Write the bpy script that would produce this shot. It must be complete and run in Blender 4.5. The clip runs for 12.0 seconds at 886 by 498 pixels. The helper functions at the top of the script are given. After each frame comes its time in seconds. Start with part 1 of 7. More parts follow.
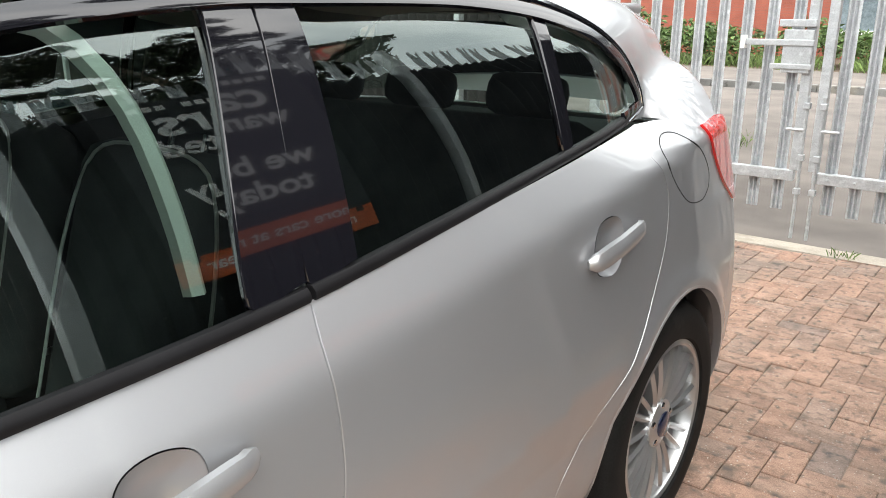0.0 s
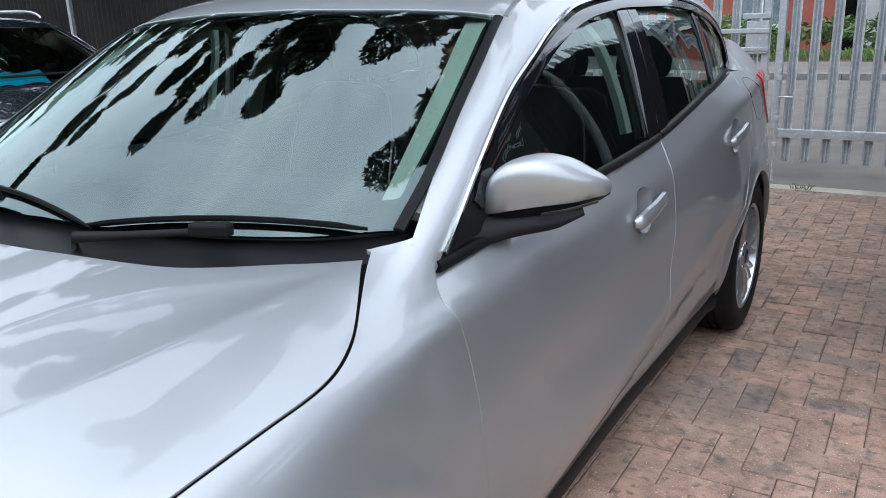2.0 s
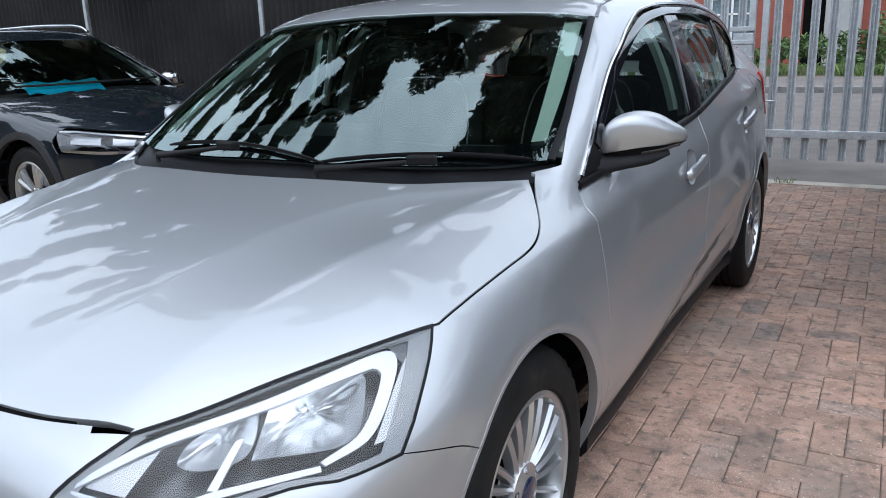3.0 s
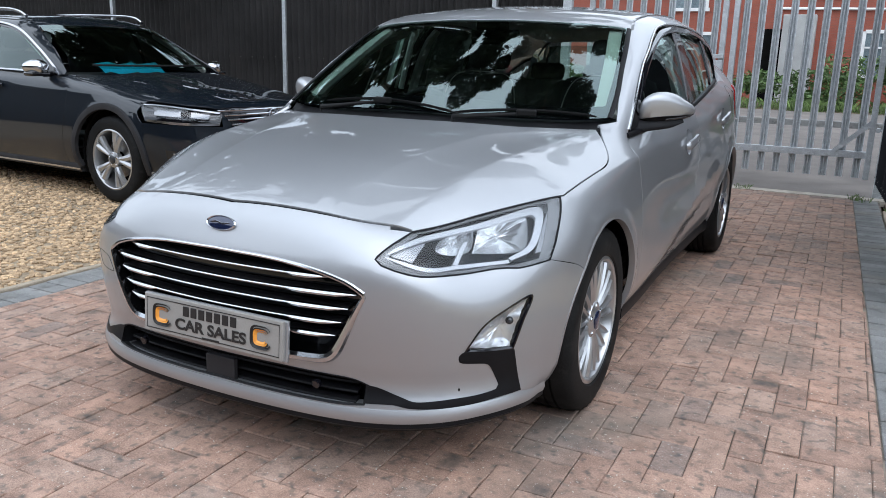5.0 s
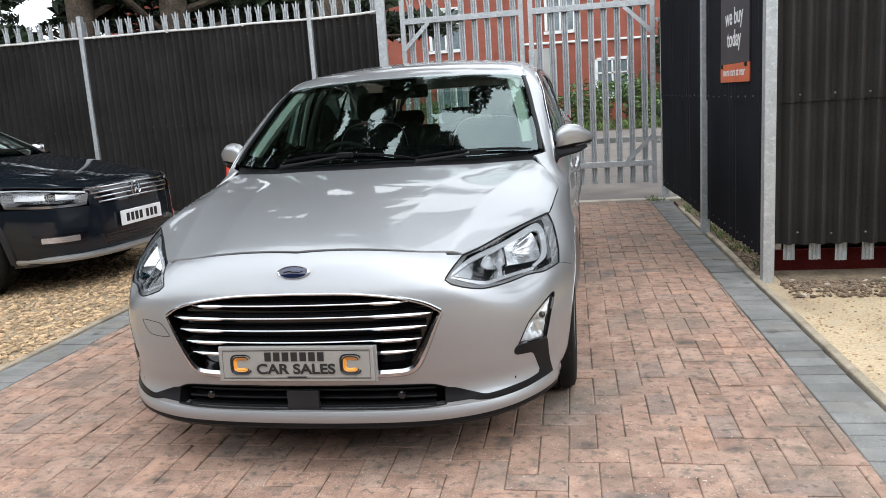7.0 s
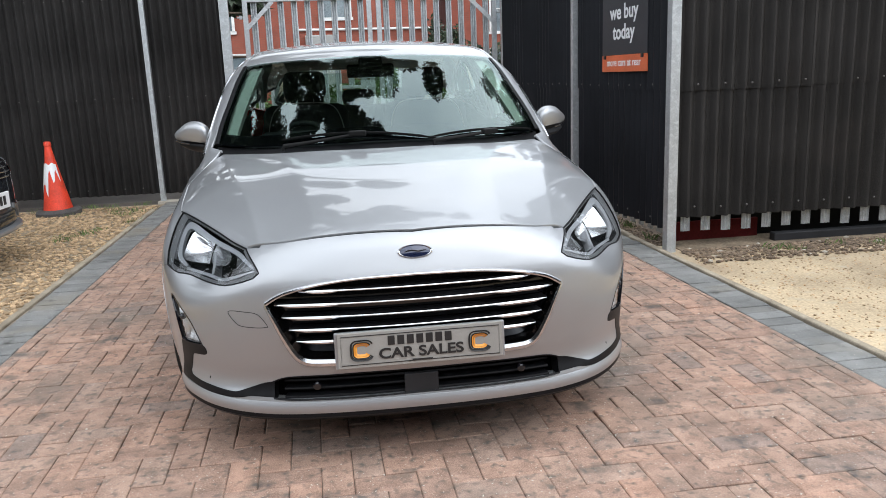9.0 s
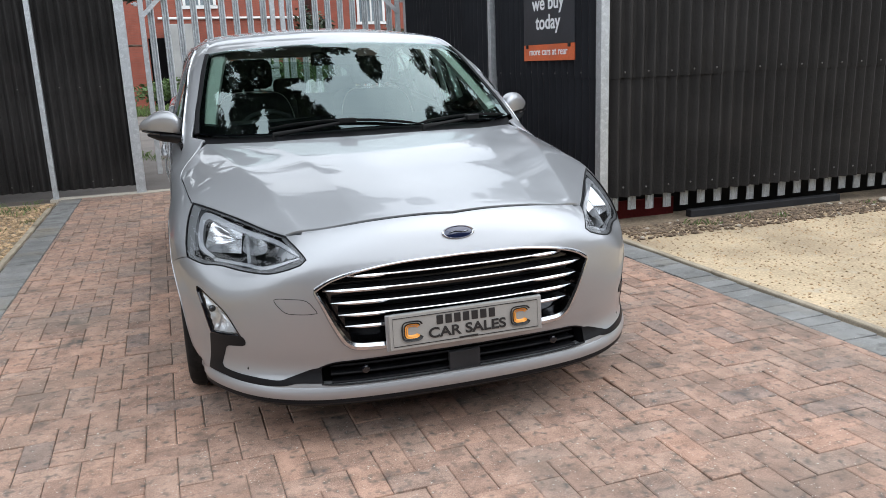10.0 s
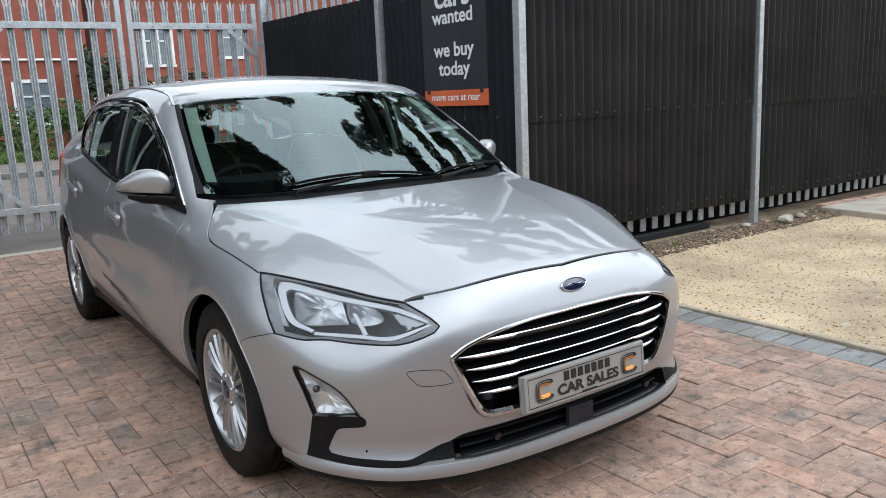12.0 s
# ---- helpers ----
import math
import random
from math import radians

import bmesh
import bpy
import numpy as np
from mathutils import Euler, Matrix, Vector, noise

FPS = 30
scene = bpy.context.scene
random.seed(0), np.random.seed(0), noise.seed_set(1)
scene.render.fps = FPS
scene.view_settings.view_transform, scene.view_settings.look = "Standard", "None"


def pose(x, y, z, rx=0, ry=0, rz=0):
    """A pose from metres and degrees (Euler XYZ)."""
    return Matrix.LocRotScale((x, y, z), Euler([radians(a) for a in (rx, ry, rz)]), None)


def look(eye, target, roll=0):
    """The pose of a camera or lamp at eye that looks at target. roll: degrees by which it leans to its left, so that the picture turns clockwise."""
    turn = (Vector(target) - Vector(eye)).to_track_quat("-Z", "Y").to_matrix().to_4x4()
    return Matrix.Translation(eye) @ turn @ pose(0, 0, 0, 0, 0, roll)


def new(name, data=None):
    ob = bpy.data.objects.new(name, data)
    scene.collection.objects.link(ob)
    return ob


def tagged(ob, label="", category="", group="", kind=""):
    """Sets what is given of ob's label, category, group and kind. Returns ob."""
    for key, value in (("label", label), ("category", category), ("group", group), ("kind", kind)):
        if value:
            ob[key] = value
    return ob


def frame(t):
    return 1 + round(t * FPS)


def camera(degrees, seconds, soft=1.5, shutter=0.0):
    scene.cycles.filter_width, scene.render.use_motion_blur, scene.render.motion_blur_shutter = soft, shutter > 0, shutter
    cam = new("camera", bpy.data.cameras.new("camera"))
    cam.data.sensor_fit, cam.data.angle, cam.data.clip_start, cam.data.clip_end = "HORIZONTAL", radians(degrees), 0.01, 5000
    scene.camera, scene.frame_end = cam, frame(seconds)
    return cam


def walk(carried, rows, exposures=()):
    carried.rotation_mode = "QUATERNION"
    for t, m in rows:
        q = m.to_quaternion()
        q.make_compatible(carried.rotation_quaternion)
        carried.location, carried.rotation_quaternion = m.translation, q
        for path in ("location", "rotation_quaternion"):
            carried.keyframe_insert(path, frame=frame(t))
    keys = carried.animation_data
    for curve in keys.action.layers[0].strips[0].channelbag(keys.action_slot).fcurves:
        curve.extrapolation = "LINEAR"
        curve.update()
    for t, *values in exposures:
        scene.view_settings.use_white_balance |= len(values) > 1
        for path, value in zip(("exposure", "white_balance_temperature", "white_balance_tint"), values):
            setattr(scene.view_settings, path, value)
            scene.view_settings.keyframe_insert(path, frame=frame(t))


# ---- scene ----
cam = camera(58.7, 12.0, .9)
METRES, EYE, TILT, LEAN, TURN = 8.721, 1.5, 0.0, 0.0, 37.5
PATH = [
    (0, (1.565, 0.964, 1.325), (0.365, 2.455, 0.743), 0.1),
    (0.5, (1.579, 0.551, 1.325), (0.407, 2.069, 0.758), -0.7),
    (1, (1.627, 0.181, 1.327), (0.483, 1.722, 0.764), -2.0),
    (1.5, (1.567, -0.242, 1.322), (0.489, 1.352, 0.778), -3.2),
    (2, (1.526, -0.633, 1.321), (0.484, 0.979, 0.759), -2.1),
    (2.5, (1.544, -1.001, 1.303), (0.519, 0.633, 0.774), -3.1),
    (3, (1.505, -1.386, 1.277), (0.519, 0.275, 0.758), -2.1),
    (3.5, (1.596, -1.731, 1.248), (0.631, -0.065, 0.705), 0.0),
    (5.5, (1.557, -2.816, 1.177), (0.771, -1.024, 0.763), 2.7),
    (6, (1.353, -3.103, 1.198), (0.818, -1.208, 0.849), 1.8),
    (6.5, (1.162, -3.232, 1.213), (0.729, -1.312, 0.859), -1.8),
    (8.5, (0.059, -3.268, 1.251), (0.081, -1.313, 0.83), -3.7),
    (9, (-0.248, -3.282, 1.244), (0.022, -1.348, 0.812), -2.2),
    (9.5, (-0.532, -3.275, 1.232), (-0.056, -1.388, 0.773), -2.3),
    (10, (-0.833, -3.229, 1.249), (-0.225, -1.382, 0.783), -2.2),
    (10.5, (-1.14, -3.231, 1.266), (-0.39, -1.433, 0.815), -2.9),
    (11, (-1.368, -3.084, 1.261), (-0.493, -1.341, 0.818), -3.3),
    (11.5, (-1.546, -2.88, 1.284), (-0.55, -1.198, 0.857), -2.8),
    (12, (-1.722, -2.651, 1.322), (-0.615, -1.031, 0.933), -2.6),
]
walk(cam, [(t, look(eye, target, roll)) for t, eye, target, roll in PATH], [(0, .88, 7100, 10), (.5, .66, 7000, 10), (1, .20, 6550, 10), (1.5, -.08, 6200, 10), (2.5, -.14, 5900, 10), (3.5, -.28, 5900, 10), (5.5, -.23, 6200, 10), (6.5, -.06, 6600, 10), (8.5, -.09, 6550, 10), (9.5, -.18, 6400, 10), (10.5, -.22, 6400, 10), (12, -.27, 6300, 9)])

# ---- world and sun: a bright day with broken cloud ----
world = bpy.data.worlds.new("sky")
scene.world = world
world.use_nodes = True
wn, wl = world.node_tree.nodes, world.node_tree.links
wbg = wn["Background"]
wsky = wn.new("ShaderNodeTexSky")
wsky.sky_type, wsky.sun_disc = "NISHITA", False
wsky.sun_elevation, wsky.sun_rotation = radians(56), radians(128)
wco, wno = wn.new("ShaderNodeTexCoord"), wn.new("ShaderNodeTexNoise")
wno.inputs["Scale"].default_value, wno.inputs["Detail"].default_value = 2.6, 5
wno.inputs["Distortion"].default_value = .6
wra = wn.new("ShaderNodeValToRGB")
wra.color_ramp.elements[0].position, wra.color_ramp.elements[0].color = .34, (5.9, 6.4, 6.9, 1)
wra.color_ramp.elements[1].position, wra.color_ramp.elements[1].color = .62, (9.7, 10.1, 10.5, 1)
wmx = wn.new("ShaderNodeMixRGB")
wmx.inputs[0].default_value = .86
wl.new(wco.outputs["Generated"], wno.inputs["Vector"])
wl.new(wno.outputs["Fac"], wra.inputs[0])
wl.new(wsky.outputs[0], wmx.inputs[1])
wl.new(wra.outputs[0], wmx.inputs[2])
# the cloud is brighter round the hidden sun and greyer away from it
wdo, wmr, wmu = wn.new("ShaderNodeVectorMath"), wn.new("ShaderNodeMapRange"), wn.new("ShaderNodeMixRGB")
wdo.operation = "DOT_PRODUCT"
wdo.inputs[1].default_value = Vector((.70, -.55, 1.32)).normalized()
wmr.inputs["From Min"].default_value, wmr.inputs["From Max"].default_value = -1, 1
wmr.inputs["To Min"].default_value, wmr.inputs["To Max"].default_value = .38, 1.05
wmu.blend_type, wmu.inputs[0].default_value = "MULTIPLY", 1
wl.new(wco.outputs["Generated"], wdo.inputs[0])
wl.new(wdo.outputs["Value"], wmr.inputs["Value"])
wl.new(wmx.outputs[0], wmu.inputs[1])
wl.new(wmr.outputs[0], wmu.inputs[2])
wl.new(wmu.outputs[0], wbg.inputs["Color"])
wbg.inputs["Strength"].default_value = .375
sun = new("sun", bpy.data.lights.new("sun", "SUN"))
sun.data.energy, sun.data.angle, sun.data.color = .65, radians(50), (1.0, .95, .88)
sun.matrix_world = look((0, 0, 0), (-.70, .55, -1.32))
scene.view_settings.exposure = 0.0

from mathutils import geometry

# ---- materials ----
def mat(name, col, rough=.5, metal=0.0, vary=.14, scale=5.0, fine=80.0, bump=.15, dist=.002, coat=0.0, rand=0.0,
        stain=None, spec=.5, second=None, stain2=None, stain3=None, stain4=None, coat_rough=.015):
    m = bpy.data.materials.new(name)
    m.use_nodes = True
    n, l = m.node_tree.nodes, m.node_tree.links
    b = n["Principled BSDF"]
    b.inputs["Roughness"].default_value, b.inputs["Metallic"].default_value = rough, metal
    b.inputs["Specular IOR Level"].default_value = spec
    b.inputs["Coat Weight"].default_value, b.inputs["Coat Roughness"].default_value = coat, coat_rough
    pos = n.new("ShaderNodeNewGeometry").outputs["Position"]
    big, small = n.new("ShaderNodeTexNoise"), n.new("ShaderNodeTexNoise")
    for t, s, d in ((big, scale, 5), (small, fine, 3)):
        t.inputs["Scale"].default_value, t.inputs["Detail"].default_value = s, d
        l.new(pos, t.inputs["Vector"])
    blend = n.new("ShaderNodeMath")
    blend.operation = "MULTIPLY_ADD"
    l.new(small.outputs["Fac"], blend.inputs[0])
    blend.inputs[1].default_value = .5
    half = n.new("ShaderNodeMath")
    half.operation = "MULTIPLY"
    half.inputs[1].default_value = .5
    l.new(big.outputs["Fac"], half.inputs[0])
    l.new(half.outputs[0], blend.inputs[2])
    ramp = n.new("ShaderNodeValToRGB")
    lo = [max(0, c * (1 - 2.2 * vary)) for c in col]
    hi = [min(1, c * (1 + 2.2 * vary)) for c in (second or col)]
    ramp.color_ramp.elements[0].position, ramp.color_ramp.elements[0].color = .3, (*lo, 1)
    ramp.color_ramp.elements[1].position, ramp.color_ramp.elements[1].color = .7, (*hi, 1)
    l.new(blend.outputs[0], ramp.inputs[0])
    out = ramp.outputs[0]
    if rand:
        info, hsv = n.new("ShaderNodeObjectInfo"), n.new("ShaderNodeHueSaturation")
        rng = n.new("ShaderNodeMapRange")
        rng.inputs["To Min"].default_value, rng.inputs["To Max"].default_value = 1 - rand, 1 + rand
        l.new(info.outputs["Random"], rng.inputs["Value"])
        l.new(rng.outputs[0], hsv.inputs["Value"])
        l.new(out, hsv.inputs["Color"])
        out = hsv.outputs[0]
    for layer in (stain, stain2, stain3, stain4):
        if not layer:
            continue
        scol, sscale, lo_, hi_ = layer
        sn, sr, sm = n.new("ShaderNodeTexNoise"), n.new("ShaderNodeMapRange"), n.new("ShaderNodeMixRGB")
        sn.inputs["Scale"].default_value, sn.inputs["Detail"].default_value = sscale, 6
        l.new(pos, sn.inputs["Vector"])
        l.new(sn.outputs["Fac"], sr.inputs["Value"])
        sr.inputs["From Min"].default_value, sr.inputs["From Max"].default_value = lo_, hi_
        l.new(sr.outputs[0], sm.inputs[0])
        l.new(out, sm.inputs[1])
        sm.inputs[2].default_value = (*scol, 1)
        out = sm.outputs[0]
    l.new(out, b.inputs["Base Color"])
    if bump:
        bp = n.new("ShaderNodeBump")
        bp.inputs["Strength"].default_value, bp.inputs["Distance"].default_value = bump, dist
        l.new(blend.outputs[0], bp.inputs["Height"])
        l.new(bp.outputs[0], b.inputs["Normal"])
    return m


def random_island(m, amount):
    """Lets a joined material vary from piece to piece."""
    n, l = m.node_tree.nodes, m.node_tree.links
    b = n["Principled BSDF"]
    src = b.inputs["Base Color"].links[0].from_socket
    geo, rng, hsv = n.new("ShaderNodeNewGeometry"), n.new("ShaderNodeMapRange"), n.new("ShaderNodeHueSaturation")
    rng.inputs["To Min"].default_value, rng.inputs["To Max"].default_value = 1 - amount, 1 + amount
    l.new(geo.outputs["Random Per Island"], rng.inputs["Value"])
    l.new(rng.outputs[0], hsv.inputs["Value"])
    l.new(src, hsv.inputs["Color"])
    l.new(hsv.outputs[0], b.inputs["Base Color"])
    return m


def tint_pieces(m, island=False):
    """Gives single pavers a paler, browner or greyer tint."""
    n, l = m.node_tree.nodes, m.node_tree.links
    b = n["Principled BSDF"]
    src = b.inputs["Base Color"].links[0].from_socket
    pick = n.new("ShaderNodeNewGeometry").outputs["Random Per Island"] if island else n.new("ShaderNodeObjectInfo").outputs["Random"]
    ramp, mul = n.new("ShaderNodeValToRGB"), n.new("ShaderNodeMixRGB")
    mul.blend_type, mul.inputs[0].default_value = "MULTIPLY", 1
    stops = ((0, (.82, .80, .80)), (.12, (.94, .92, .92)), (.40, (1.0, 1.0, 1.0)), (.66, (1.12, 1.04, 1.0)), (.82, (.98, 1.02, 1.04)), (.93, (.88, .93, .97)), (1, (.70, .78, .86)))
    e = ramp.color_ramp.elements
    e[0].position, e[0].color = stops[0][0], (*stops[0][1], 1)
    e[1].position, e[1].color = stops[-1][0], (*stops[-1][1], 1)
    for at, c in stops[1:-1]:
        e.new(at).color = (*c, 1)
    l.new(pick, ramp.inputs[0])
    l.new(src, mul.inputs[1])
    l.new(ramp.outputs[0], mul.inputs[2])
    l.new(mul.outputs[0], b.inputs["Base Color"])
    return m


def glass(name, tint, ior=1.5, rough=0.0, shine=(1, 1, 1)):
    m = bpy.data.materials.new(name)
    m.use_nodes = True
    n, l = m.node_tree.nodes, m.node_tree.links
    n.remove(n["Principled BSDF"])
    fr, tr, gl, mx = n.new("ShaderNodeFresnel"), n.new("ShaderNodeBsdfTransparent"), n.new("ShaderNodeBsdfGlossy"), n.new("ShaderNodeMixShader")
    fr.inputs["IOR"].default_value = ior
    tr.inputs["Color"].default_value = (*tint, 1)
    gl.inputs["Roughness"].default_value = rough
    gl.inputs["Color"].default_value = (*shine, 1)
    l.new(fr.outputs[0], mx.inputs[0])
    l.new(tr.outputs[0], mx.inputs[1])
    l.new(gl.outputs[0], mx.inputs[2])
    l.new(mx.outputs[0], n["Material Output"].inputs["Surface"])
    return m


SILVER = mat("silver_paint", (.375, .385, .40), .47, .78, .03, 1.5, 1400, .05, .0004, coat=.9, coat_rough=.03)
GREY_PAINT = mat("dark_grey_paint", (.0040, .0070, .0115), .45, .1, .05, 1.5, 1400, .03, .0003, coat=1.0, spec=.1)
GLOSS_BLACK = mat("gloss_black", (.005, .005, .007), .06, 0, .05, 4, 60, 0, coat=.45, spec=.4)
BLACK_PLASTIC = mat("black_plastic", (.008, .008, .009), .42, 0, .15, 8, 900, .2, .0006, spec=.12)
WIPER_BLACK = mat("wiper_black", (.007, .007, .007), .55, 0, .15, 8, 900, .1, .0006, spec=.14)
RUBBER = mat("rubber", (.010, .010, .010), .62, 0, .25, 9, 220, .3, .001, stain=((.028, .027, .025), 14, .58, .8), spec=.12)
TRIM_GREY = mat("dark_trim", (.024, .024, .026), .55, 0, .15, 8, 700, .2, .0006, spec=.2)
CHROME = mat("chrome", (.54, .55, .57), .14, 1.0, .03, 4, 60, 0)
ALLOY = mat("alloy", (.46, .465, .47), .30, .85, .04, 5, 400, .04, .0004, coat=.3)
ALLOY_DARK = mat("dark_alloy", (.06, .062, .066), .3, .6, .06, 5, 300, .04, .0004)
# near-black that stands in for deep shade in gaps, hollows and under the cars
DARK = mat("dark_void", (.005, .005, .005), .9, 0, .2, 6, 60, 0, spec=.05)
DISC = mat("brake_steel", (.30, .29, .28), .35, .9, .12, 8, 160, .1, .0006)
PALE_TRIM = mat("pale_lining", (.66, .70, .66), .7, 0, .06, 6, 500, .1, .0006)
SEAT = mat("seat_cloth", (.05, .052, .055), .9, 0, .2, 8, 600, .4, .001, spec=.1)
DASH = mat("dash_plastic", (.026, .028, .030), .6, 0, .15, 9, 800, .25, .0008, spec=.15)
WINDOW = glass("tinted_window", (.66, .78, .73), 1.8, shine=(.88, 1, .97))
SCREEN = glass("windscreen_glass", (.70, .83, .77), 2.1, shine=(.84, 1, .98))
LAMP_GLASS = glass("clear_lamp_cover", (.93, .94, .95), 1.40)
FOG_BOWL = mat("fog_lamp_reflector", (.82, .83, .84), .28, .7, .04, 20, 90, .1, .001)
REFLECTOR = mat("lamp_reflector", (.76, .77, .78), .20, .9, .03, 20, 90, .1, .001)
LAMP_DARK = mat("lamp_housing", (.055, .058, .062), .25, .4, .1, 8, 200, 0)
LAMP_TRAY = mat("lamp_tray", (.28, .285, .295), .22, .7, .05, 14, 120, .1, .001)
LAMP_GREY = mat("lamp_rim_grey", (.20, .205, .21), .30, .3, .04, 14, 160, 0)
LAMP_WHITE = mat("light_guide", (.48, .495, .515), .20, .35, .03, 8, 100, 0, coat=.4)
RED_LENS = mat("red_lens", (.55, .02, .02), .12, 0, .15, 30, 200, .1, .001, coat=1.0)
BADGE_BLUE = mat("badge_blue", (.010, .016, .05), .15, .2, .05, 10, 100, 0, coat=1.0)
GALV = mat("galvanised_steel", (.44, .46, .475), .46, .55, .10, 14, 120, .1, .0006, stain=((.54, .57, .58), 30, .52, .66))
SHEET = mat("black_bitumen_sheet", (.0245, .0230, .0222), .62, 0, .25, 1.7, 150, .4, .0016, stain=((.034, .030, .028), 2.2, .58, .85), spec=.13)
SHEET_BLUE = mat("black_sheet_newer", (.0115, .0125, .0155), .55, 0, .2, 1.7, 150, .4, .0016, stain=((.02, .02, .023), 2.2, .60, .85), spec=.13)
CLAY = dict(stain=((.185, .150, .122), 1.6, .50, .76), second=(.350, .232, .175), stain2=((.135, .108, .090), 30, .53, .70), stain3=((.52, .47, .40), 95, .655, .69), stain4=((.095, .082, .070), 6.0, .60, .74))
BRICK_PAVE = tint_pieces(mat("clay_paver", (.285, .176, .130), .86, 0, .22, 11, 240, .6, .003, **CLAY))
BRICK_JOIN = tint_pieces(mat("clay_paver_far", (.285, .176, .130), .86, 0, .22, 11, 240, .6, .003, **CLAY), True)
CHARCOAL = mat("charcoal_paver", (.180, .180, .174), .85, 0, .18, 6, 200, .5, .003, rand=.16, stain=((.22, .195, .155), 2.2, .54, .76), stain2=((.085, .082, .075), 9.0, .58, .74), stain3=((.42, .39, .34), 95, .67, .70))
SAND = mat("joint_sand", (.120, .098, .078), .95, 0, .3, 7, 120, .6, .003, stain=((.26, .215, .165), 3.2, .50, .62), stain2=((.045, .046, .030), 2.6, .56, .68))
CONCRETE = mat("concrete", (.40, .36, .30), .9, 0, .14, 4, 120, .5, .003, stain=((.22, .19, .15), 3.0, .54, .72))
EDGING = mat("edging_concrete", (.335, .285, .215), .92, 0, .18, 6, 120, .6, .004, stain=((.20, .165, .12), 4.0, .50, .70))
LITTER = mat("soil_litter", (.16, .115, .078), .95, 0, .3, 8, 90, .5, .004)
random_island(LITTER, .5)
HOGGIN = mat("sandy_yard", (.46, .36, .235), .95, 0, .22, 1.6, 70, .8, .008, stain=((.21, .155, .105), 1.1, .48, .86), stain2=((.44, .375, .28), 9.0, .58, .75))
GRAVEL_BED = mat("gravel_bed", (.27, .21, .14), .95, 0, .3, 5, 60, .8, .01)
PEBBLE = mat("gravel", (.40, .28, .165), .85, 0, .22, 20, 160, .3, .002)
random_island(PEBBLE, .42)
TARMAC = mat("tarmac", (.135, .118, .105), .92, 0, .2, 2.0, 150, .5, .003, stain=((.19, .165, .145), .8, .5, .75))
SOIL = mat("soil", (.105, .075, .05), .95, 0, .3, 4, 60, .8, .01)
FOOT_SOIL = mat("foot_soil", (.20, .15, .10), .95, 0, .3, 5, 60, .8, .01, stain=((.10, .075, .05), 3.0, .5, .66))
GRASS = mat("grass", (.105, .16, .045), .8, 0, .3, 3, 40, 0)
random_island(GRASS, .45)
LEAF = mat("dark_leaf", (.028, .045, .020), .6, 0, .3, 3, 40, 0)
random_island(LEAF, .5)
BUSH = mat("hedge_leaf", (.075, .13, .035), .65, 0, .3, 3, 40, 0)
random_island(BUSH, .5)
BARK = mat("bark", (.13, .10, .075), .95, 0, .3, 6, 40, 1.0, .02)
HOUSE_BRICK = mat("house_brick", (.30, .085, .055), .85, 0, .15, 3, 60, .2, .004)
WHITE_PAINT = mat("white_paint", (.78, .78, .76), .5, 0, .06, 5, 80, .1, .001)
PANE = mat("far_pane", (.16, .20, .22), .08, 0, .2, 2, 20, 0)
ROOF_TILE = mat("roof_tile", (.045, .045, .05), .7, 0, .2, 3, 40, .3, .005)
GREY_BOARD = mat("grey_board", (.36, .36, .35), .7, 0, .1, 3, 60, .1, .001)
SIGN_BLACK = mat("sign_black", (.022, .024, .030), .42, 0, .12, 5, 80, .05, .0005)
SIGN_ORANGE = mat("sign_orange", (.62, .13, .045), .45, 0, .1, 5, 80, .05, .0005)
SIGN_WHITE = mat("sign_white", (.78, .79, .80), .5, 0, .04, 8, 90, 0)
CONE_ORANGE = mat("cone_orange", (.74, .060, .026), .5, 0, .14, 9, 90, .1, .001, stain=((.30, .08, .05), 12, .6, .8))
CONE_BASE = mat("cone_base_rubber", (.075, .07, .068), .8, 0, .2, 9, 90, .2, .001)
CAP_GREY = mat("fixing_cap", (.075, .07, .066), .45, 0, .2, 9, 90, 0)
PLATE = mat("plate_silver", (.31, .30, .28), .38, .1, .03, 8, 200, 0)
INK = mat("ink_black", (.014, .013, .013), .5, 0, .05, 8, 90, 0)
LOGO_ORANGE = mat("logo_orange", (.78, .33, .045), .45, 0, .05, 8, 90, 0)
BLUE_CLOTH = mat("bright_blue_sheet", (.02, .42, .62), .5, 0, .1, 8, 60, .1, .002)
# red with the shade behind the pales put into its colour
RED_THING = mat("red_board", (.10, .010, .010), .8, 0, .2, 4, 60, .1, .001, spec=.2)


# ---- building tools ----
def thing(name, label, category, m=None, group="", kind=""):
    ob = new(name)
    if m is not None:
        ob.matrix_basis = m
    return tagged(ob, label, category, group, kind)


def part(name, bm, material, parent=None, label="", smooth=None):
    me = bpy.data.meshes.new(name)
    bm.to_mesh(me)
    bm.free()
    return part_of(name, me, material, parent, label, smooth)


def part_of(name, me, material, parent=None, label="", smooth=None):
    if not me.materials:
        me.materials.append(material)
    if smooth is not None:
        me.shade_smooth()
        if smooth:
            me.set_sharp_from_angle(angle=radians(smooth))
    ob = new(name, me)
    ob.parent = parent
    return tagged(ob, label)


def raw(name, verts, faces, material, parent=None, label="", smooth=None):
    me = bpy.data.meshes.new(name)
    me.from_pydata([tuple(map(float, v)) for v in verts], [], faces)
    me.update()
    return part_of(name, me, material, parent, label, smooth)


